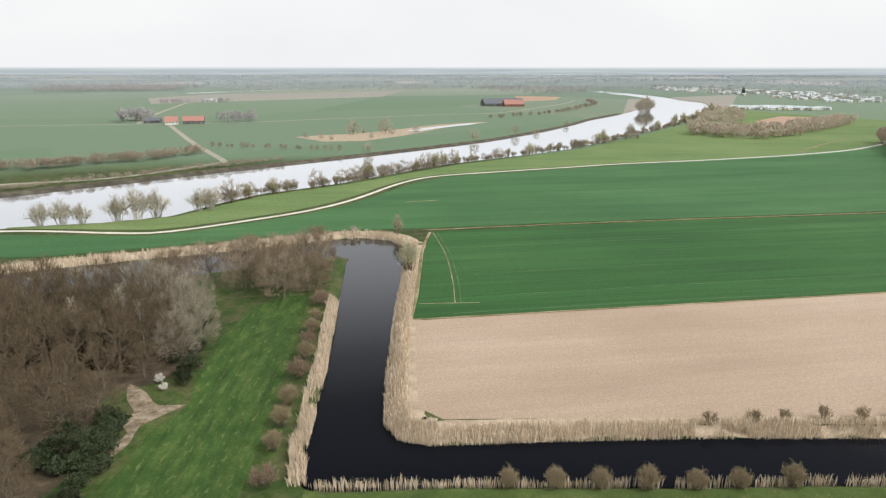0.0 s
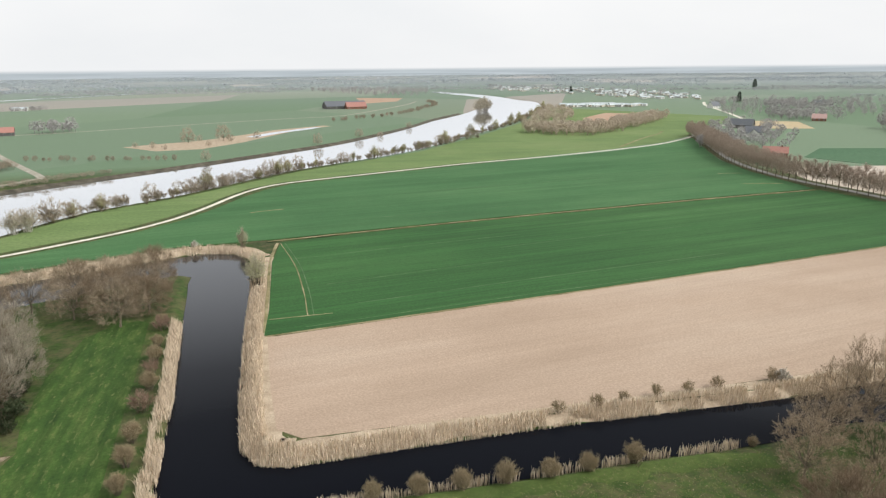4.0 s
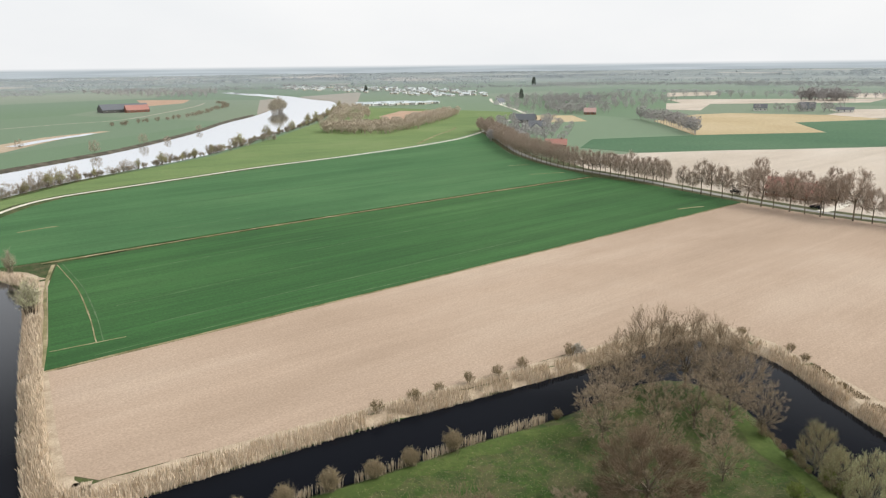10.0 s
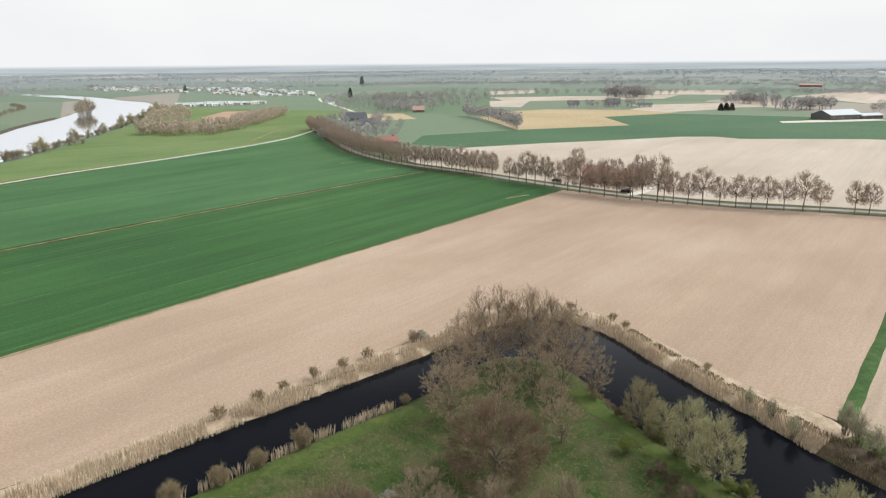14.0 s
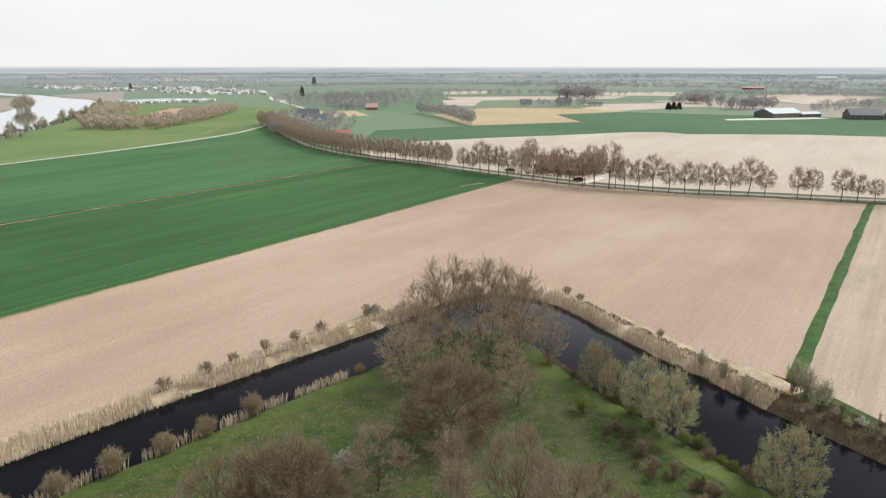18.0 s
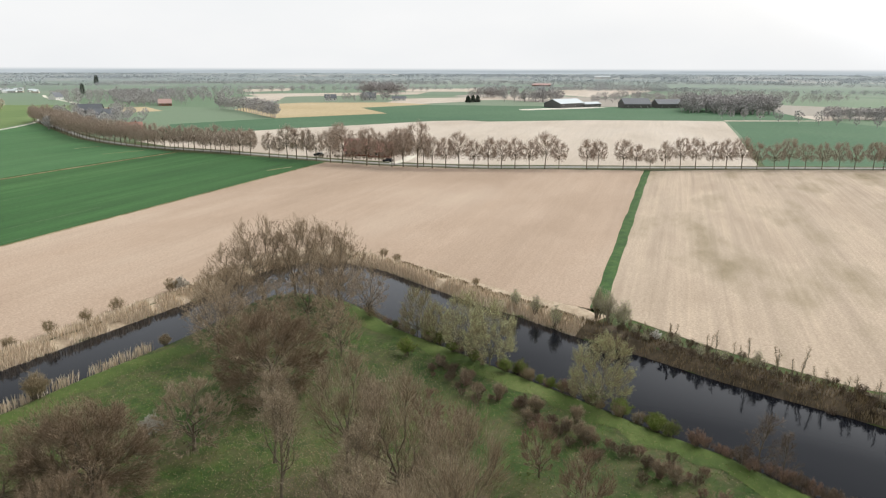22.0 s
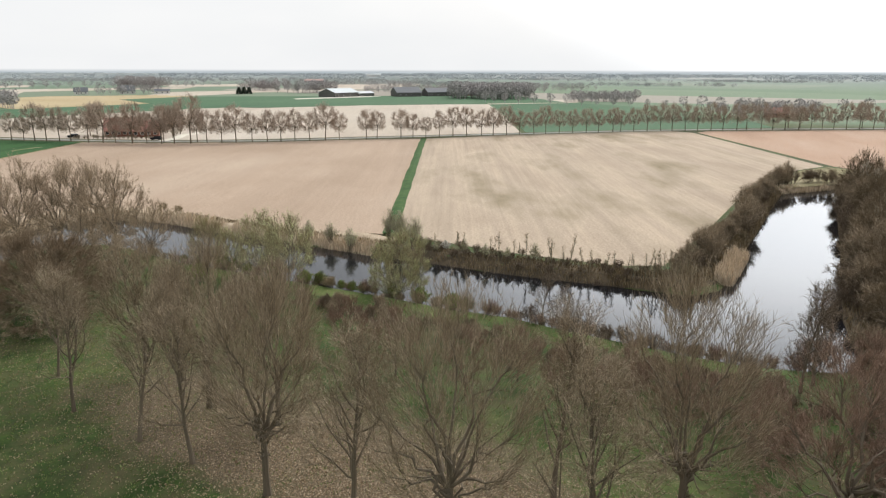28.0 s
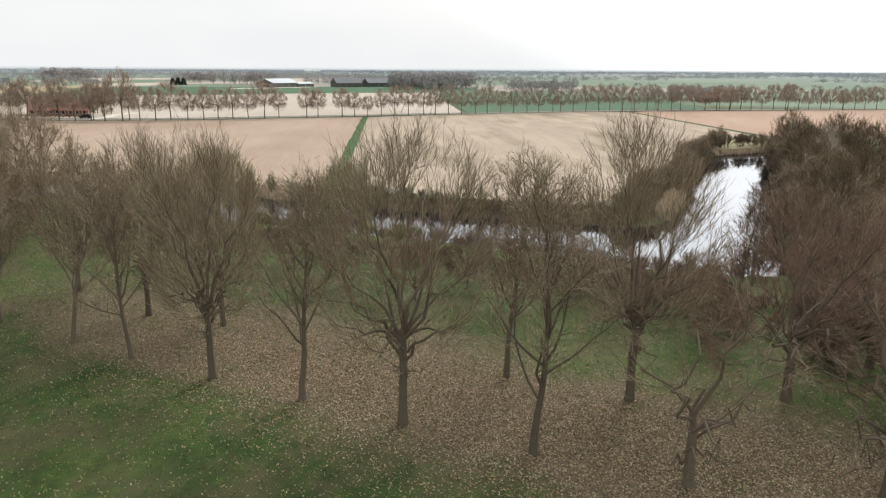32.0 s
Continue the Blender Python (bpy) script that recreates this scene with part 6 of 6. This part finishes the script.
sheet("sand_track", [tuple(p) for p in smooth_line([(-39.3, 97), (-43.5, 96.8), (-47, 101), (-51, 104), (-49, 98.5), (-46.2, 94.5), (-46.8, 91), (-44.5, 88.5), (-45.2, 84), (-43.8, 82), (-43, 86), (-43.6, 90), (-41.6, 93.5)], 1.5, True)], 0.075, M["sand"], "bare sandy track at the wood's edge")

for x0, y0, x1, y1 in ((0, 192, 70, 204), (8, 166, 60, 176), (14, 150, 120, 168), (60, 190, 130, 202), (90, 214, 170, 227), (20, 240, 90, 250), (60, 290, 150, 306), (2, 137.5, 90, 152)):
    line = smooth_line([(x0, y0), ((x0 + x1) / 2, (y0 + y1) / 2 + 0.5), (x1, y1)], 3)
    ribbon("wheel_track", line, 0.3, 0.165, M["thin_wheat"], "faint paler drill line in young wheat", "track", 0.005, 0.9)
for x0, y0, x1, y1, w in ((194, 176, 206, 174.5, 0.9), (-14, 262, -2, 266, 0.8), (206, 302, 218, 300, 0.8), (198, 272, 216, 268, 0.7)):
    ribbon("bare_patch", smooth_line([(x0, y0), ((x0 + x1) / 2, (y0 + y1) / 2 + 0.4), (x1, y1)], 1.5), w, 0.17, M["verge"], "small pale bare patch in the wheat", "ground", 0.01, 0.9)

# ---- buildings ----
def plain_paint(name, colour, rough=0.8, vary=0.12, scale=1.5):
    m, n, l, b = material(name, rough)
    ns = noise_node(n, l, scale, 5, position(n, l))
    lo, hi = tuple(c * (1 - vary) for c in colour), tuple(min(1, c * (1 + vary)) for c in colour)
    r = ramp(n, [(0.3, lo), (0.7, hi)])
    l.new(ns.outputs[0], r.inputs[0])
    l.new(r.outputs[0], b.inputs["Base Color"])
    return m


M["red_tile"] = plain_paint("red_roof_tiles", (0.37, 0.18, 0.15), 0.8, 0.3)
M["orange_tile"] = plain_paint("orange_roof_tiles", (0.39, 0.2, 0.165), 0.8, 0.2)
M["pale_red_tile"] = plain_paint("pale_red_roof", (0.5, 0.34, 0.31), 0.8, 0.1)
M["slate"] = plain_paint("dark_grey_roof", (0.14, 0.15, 0.165), 0.6, 0.2)
M["sheet_roof"] = plain_paint("pale_sheet_roof", (0.55, 0.6, 0.62), 0.5, 0.08)
M["brick"] = plain_paint("dark_red_brick", (0.25, 0.12, 0.085), 0.9, 0.2)
M["white_wall"] = plain_paint("white_wall", (0.75, 0.74, 0.71), 0.8, 0.06)
M["dark_wood"] = plain_paint("dark_boards", (0.13, 0.125, 0.12), 0.8, 0.2)
M["window_glass"] = plain_paint("dark_window_glass", (0.03, 0.035, 0.04), 0.08, 0.1)
M["car_paint"] = plain_paint("dark_car_paint", (0.03, 0.032, 0.04), 0.25, 0.1)
M["rubber"] = plain_paint("tyre_rubber", (0.02, 0.02, 0.02), 0.9, 0.1)


def box(bm, x0, y0, z0, x1, y1, z1):
    vs = [bm.verts.new(p) for p in ((x0, y0, z0), (x1, y0, z0), (x1, y1, z0), (x0, y1, z0), (x0, y0, z1), (x1, y0, z1), (x1, y1, z1), (x0, y1, z1))]
    for q in ((0, 3, 2, 1), (4, 5, 6, 7), (0, 1, 5, 4), (1, 2, 6, 5), (2, 3, 7, 6), (3, 0, 4, 7)):
        bm.faces.new([vs[k] for k in q])


def house(name, label, x, y, turn, long, wide, eave, ridge, roof, wall, windows=3, chimney=False, category="house"):
    """A gabled building with its ridge along its own x."""
    ob = tagged(new(name), label, category)
    ob.location, ob.rotation_euler = (x, y, 0), (0, 0, radians(turn))
    a, b = long / 2, wide / 2
    bm = bmesh.new()
    vs = [bm.verts.new(p) for p in ((-a, -b, 0), (a, -b, 0), (a, b, 0), (-a, b, 0), (-a, -b, eave), (a, -b, eave), (a, b, eave), (-a, b, eave), (-a, 0, ridge - 0.1), (a, 0, ridge - 0.1))]
    for q in ((0, 1, 5, 4), (2, 3, 7, 6), (1, 2, 6, 9, 5), (3, 0, 4, 8, 7)):
        bm.faces.new([vs[k] for k in q])
    part("wall", bm, wall, ob)
    for sgn in (-1, 1):
        bm = bmesh.new()
        o, drop = 0.45, (ridge - eave) * 0.45 / b
        low = [(-a - o, sgn * (b + o), eave - drop), (a + o, sgn * (b + o), eave - drop), (a + o, 0, ridge), (-a - o, 0, ridge)]
        lo = [bm.verts.new(p) for p in low]
        hi = [bm.verts.new((p[0], p[1], p[2] + 0.22)) for p in low]
        bm.faces.new(lo)
        bm.faces.new(hi[::-1])
        for k in range(4):
            bm.faces.new((lo[k], hi[k], hi[(k + 1) % 4], lo[(k + 1) % 4]))
        bmesh.ops.recalc_face_normals(bm, faces=bm.faces)
        part("roof", bm, roof, ob)
    for sgn in (-1, 1):
        for k in range(windows):
            wx = -a + long * (k + 0.5) / windows
            bm = bmesh.new()
            box(bm, wx - 0.65, sgn * b - 0.05, 0.9, wx + 0.65, sgn * b + 0.05, min(eave - 0.3, 2.3))
            w = part("window", bm, M["white_wall"], ob, "white-framed window")
            bm = bmesh.new()
            box(bm, wx - 0.52, sgn * b - 0.07, 1.02, wx + 0.52, sgn * b + 0.07, min(eave - 0.42, 2.18))
            part("pane", bm, M["window_glass"], w)
    bm = bmesh.new()
    box(bm, a - 0.04, -0.55, 0, a + 0.06, 0.55, min(2.2, eave))
    part("door", bm, M["dark_wood"], ob, "dark wooden door")
    if chimney:
        bm = bmesh.new()
        box(bm, a * 0.5 - 0.4, -0.4, ridge - 0.8, a * 0.5 + 0.4, 0.4, ridge + 1.0)
        part("chimney", bm, M["brick"], ob)
    return ob


house("farmhouse", "brick farmhouse with a steep red tiled roof behind roadside trees", 250, 174.5, -66, 10.5, 8.5, 2.6, 7.0, M["red_tile"], M["brick"], 5, True)
house("farm_wing", "low brick wing with a red tiled roof", 250.5, 163.5, -66, 9.5, 8, 2.5, 6.2, M["red_tile"], M["brick"], 4, True)
house("garden_shed", "small dark shed beside the farmhouse", 262, 186, 20, 6, 4, 2.2, 3.6, M["slate"], M["dark_wood"], 1, category="shed")
house("hamlet_house", "low house with an orange tiled roof among trees", 277, 353, -38, 13, 8, 2.6, 5.6, M["orange_tile"], M["brick"], 4, True)
house("hamlet_house", "white house with a dark roof in the hamlet", 345, 466, -30, 13, 9, 3.0, 7.0, M["slate"], M["white_wall"], 3, True)
house("hamlet_house", "white house with a dark roof in the hamlet", 334, 452, 60, 9, 8, 3.0, 6.5, M["slate"], M["white_wall"], 2)
house("hamlet_house", "dark-roofed house beside the village road", 378, 527, -50, 18, 10, 3.0, 7.5, M["slate"], M["dark_wood"], 3)
house("hamlet_house", "red-roofed brick house among bare trees", 492, 572, -40, 12, 8, 2.8, 6.5, M["pale_red_tile"], M["brick"], 3)
house("hamlet_house", "white house far down the village road", 524, 790, 20, 14, 9, 3.2, 8, M["slate"], M["white_wall"], 3)
house("hamlet_house", "white house far off among bare trees", 660, 768, -30, 16, 10, 3.2, 8, M["slate"], M["white_wall"], 3)
house("northern_farmhouse", "farmhouse with an orange tiled roof and white gable beyond the river", -246, 639, 20, 11, 8, 2.8, 7, M["orange_tile"], M["white_wall"], 4, True)
house("northern_barn", "long barn with an orange tiled roof beyond the river", -228, 646, 14, 18, 10, 3, 6.8, M["orange_tile"], M["dark_wood"], 4, category="barn")
house("northern_shed", "low dark shed beside the northern farm", -268, 652, 10, 14, 8, 2.6, 4.6, M["slate"], M["dark_wood"], 2, category="shed")
house("remote_shed", "long low pale shed far out on the plain", -345, 1052, 8, 18, 10, 3.0, 5, M["sheet_roof"], M["white_wall"], 6, category="shed")
house("big_barn", "large dark-roofed cattle barn on the river plain", 80, 958, 8, 54, 30, 3.5, 9.5, M["slate"], M["dark_wood"], 6, category="barn")
house("big_barn_house", "house with a bright red tiled roof before the big barn", 93, 940, 8, 26, 14, 3.2, 8.5, M["orange_tile"], M["brick"], 4)
house("sheet_barn", "open barn with a pale sheet roof on a farmyard", 672, 222, -25, 34, 22, 4.2, 8, M["sheet_roof"], M["dark_wood"], 4, category="barn")
house("sheet_barn_wing", "low shed with a pale sheet roof", 694, 204, -25, 24, 10, 3.0, 4.6, M["sheet_roof"], M["dark_wood"], 3, category="shed")
house("dark_barn", "dark barn with a grey roof", 698, 160, -58, 26, 20, 4.0, 9, M["slate"], M["dark_wood"], 4, category="barn")
house("dark_barn", "dark barn with a grey roof", 716, 130, -58, 30, 18, 4.0, 8, M["slate"], M["dark_wood"], 4, category="barn")
house("grey_barn", "low grey barn beside bare woods", 742, 98, -58, 30, 20, 4.0, 7.5, M["sheet_roof"], M["brick"], 4, category="barn")
house("gabled_house", "dark house with a white gable on the plain", 703, 472, -50, 15, 11, 3.2, 9, M["slate"], M["white_wall"], 3)
house("gabled_house", "dark house with a white gable on the plain", 672, 505, -50, 13, 9, 3.0, 7, M["slate"], M["white_wall"], 3)
house("roadside_shed", "low pale shed beside the far field", 712, 436, -60, 16, 8, 2.8, 5, M["slate"], M["white_wall"], 3, category="shed")
house("red_farm", "dark red farmhouse among bare trees beyond the avenue", 428, -118, 74, 13, 8, 2.6, 5.4, M["red_tile"], M["brick"], 5, True)
house("red_hall", "long hall with a red roof far away", 1465, 536, -70, 40, 16, 3.5, 6, M["pale_red_tile"], M["brick"], 6, category="hall")
house("white_works", "large white factory building near the horizon", 2700, 744, -74, 60, 24, 9, 12, M["sheet_roof"], M["white_wall"], 3, category="factory")
sheet("farmyard", [(612, 246), (640, 232), (690, 196), (684, 182), (640, 208), (600, 238)], 0.16, M["path"], "pale concrete farmyard")

# holiday chalets and caravans on the far river bend
def caravan(label, mat):
    ob = tagged(new("caravan"), label, "caravan", "holiday park")
    bm = bmesh.new()
    box(bm, -4.2, -1.8, 0.3, 4.2, 1.8, 2.9)
    bmesh.ops.bevel(bm, geom=list(bm.edges), offset=0.25, segments=1, affect="EDGES")
    part("body", bm, mat, ob)
    bm = bmesh.new()
    vs = [bm.verts.new(p) for p in ((-4.4, -2, 2.9), (4.4, -2, 2.9), (4.4, 2, 2.9), (-4.4, 2, 2.9), (-4.4, 0, 3.9), (4.4, 0, 3.9))]
    for q in ((0, 1, 5, 4), (2, 3, 4, 5), (1, 2, 5), (3, 0, 4), (0, 3, 2, 1)):
        bm.faces.new([vs[k] for k in q])
    part("roof", bm, M["sheet_roof"], ob)
    for wx in (-2.4, 0.2, 2.6):
        bm = bmesh.new()
        box(bm, wx - 0.6, -1.86, 1.4, wx + 0.6, 1.86, 2.3)
        part("window", bm, M["window_glass"], ob)
    return ob


M["cream_wall"] = plain_paint("cream_wall", (0.66, 0.6, 0.5), 0.8, 0.1)
vans = [caravan("white static caravan in a holiday park", M["white_wall"]), caravan("cream holiday chalet in a riverside park", M["cream_wall"])]
van_rng = random.Random(4)
for x, y in fill([(362, 905), (366, 866), (424, 846), (480, 852), (440, 905)], 90, 31) + fill([(470, 1640), (540, 1340), (570, 1050), (640, 990), (740, 1180), (760, 1420), (560, 1850)], 230, 32):
    ob = copy_thing(vans[van_rng.random() < 0.35], pose(x, y, 0, 0, 0, van_rng.choice((20, -70)) + van_rng.gauss(0, 6)))
retire(vans)

# dark conifers that stand alone
def conifer(x, y, tall, wide):
    r = random.Random(int(x))
    sh, tr = Shape(), Shape()
    tr.tube([Vector((0, 0, 0)), Vector((0, 0, tall * 0.9))], [0.35, 0.05], 5)
    for _ in range(700):
        u = r.random() ** 0.8
        rad = wide / 2 * (1 - u) ** 0.35 * r.uniform(0.6, 1)
        a = r.uniform(0, 6.3)
        sh.spike(Vector((math.cos(a) * rad * 0.5, math.sin(a) * rad * 0.5, 0.6 + u * tall * 0.9)), Vector((math.cos(a), math.sin(a), -0.2)).normalized(), max(0.8, rad * 0.7), 0.9, r)
    ob = tagged(new("conifer"), "dark evergreen conifer standing alone on the plain", "tree")
    ob.location = (x, y, 0)
    child("trunk", tr.mesh("trunk", M["bark"]), ob)
    child("crown", sh.mesh("crown", M["conifer"]), ob)


for x, y, tall, wide in ((711, 346, 7.5, 7), (716, 342.5, 8, 7), (721, 339, 7.5, 7), (1070, 1460, 22, 14), (640, 905, 16, 9), (560, 1330, 15, 9)):
    conifer(x, y, tall, wide)


def car(label, x, y, turn):
    ob = tagged(new("car"), label, "car")
    ob.location, ob.rotation_euler = (x, y, 0.14), (0, 0, radians(turn))
    bm = bmesh.new()
    box(bm, -2.1, -0.88, 0.3, 2.1, 0.88, 0.9)
    bmesh.ops.bevel(bm, geom=list(bm.edges), offset=0.14, segments=2, affect="EDGES")
    part("body", bm, M["car_paint"], ob)
    bm = bmesh.new()
    vs = [bm.verts.new(p) for p in ((-1.7, -0.8, 0.88), (1.1, -0.8, 0.88), (1.1, 0.8, 0.88), (-1.7, 0.8, 0.88), (-1.2, -0.66, 1.45), (0.5, -0.66, 1.45), (0.5, 0.66, 1.45), (-1.2, 0.66, 1.45))]
    for q in ((4, 5, 6, 7), (0, 1, 5, 4), (1, 2, 6, 5), (2, 3, 7, 6), (3, 0, 4, 7)):
        bm.faces.new([vs[k] for k in q])
    part("cabin", bm, M["window_glass"], ob)
    for wx in (-1.3, 1.3):
        for wy in (-0.85, 0.85):
            bm = bmesh.new()
            bmesh.ops.create_cone(bm, cap_ends=True, segments=14, radius1=0.32, radius2=0.32, depth=0.2, matrix=pose(wx, wy, 0.32, 90))
            part("wheel", bm, M["rubber"], ob)


car("dark car parked on the verge before the farmhouse", 236.5, 151, 100)
car("dark car parked in the farmhouse garden", 238.5, 187, 100)
plant(river_shrubs + dark_bush[:1], [(234.5 + 0.3 * k + rng.gauss(0, 0.5), 183 - 1.6 * k, rng.uniform(0.22, 0.36)) for k in range(20)] + [(244 + rng.uniform(0, 22), 150 + rng.uniform(0, 38), rng.uniform(0.3, 0.6)) for _ in range(14)], rng, "garden shrubs", "garden shrub before the farmhouse")
plant(avenue_trees, [(246, 150, 0.9), (262, 172, 0.85), (266, 164, 0.95), (247, 186, 0.9), (254, 188, 1.1), (262, 156, 0.8)], rng, "garden trees", "bare garden tree beside the farmhouse")
retire(saplings + heart_tree + dark_oaks + tan_willows + dome_trees + wood_trees + low_trees + round_trees + willows + grey_willows + birches + white_birch + bank_bush + round_bush + dark_bush + red_bush + green_bush + white_bush + bramble + bud_bush + tall_brush + avenue_trees + river_shrubs + river_willows + green_willows)
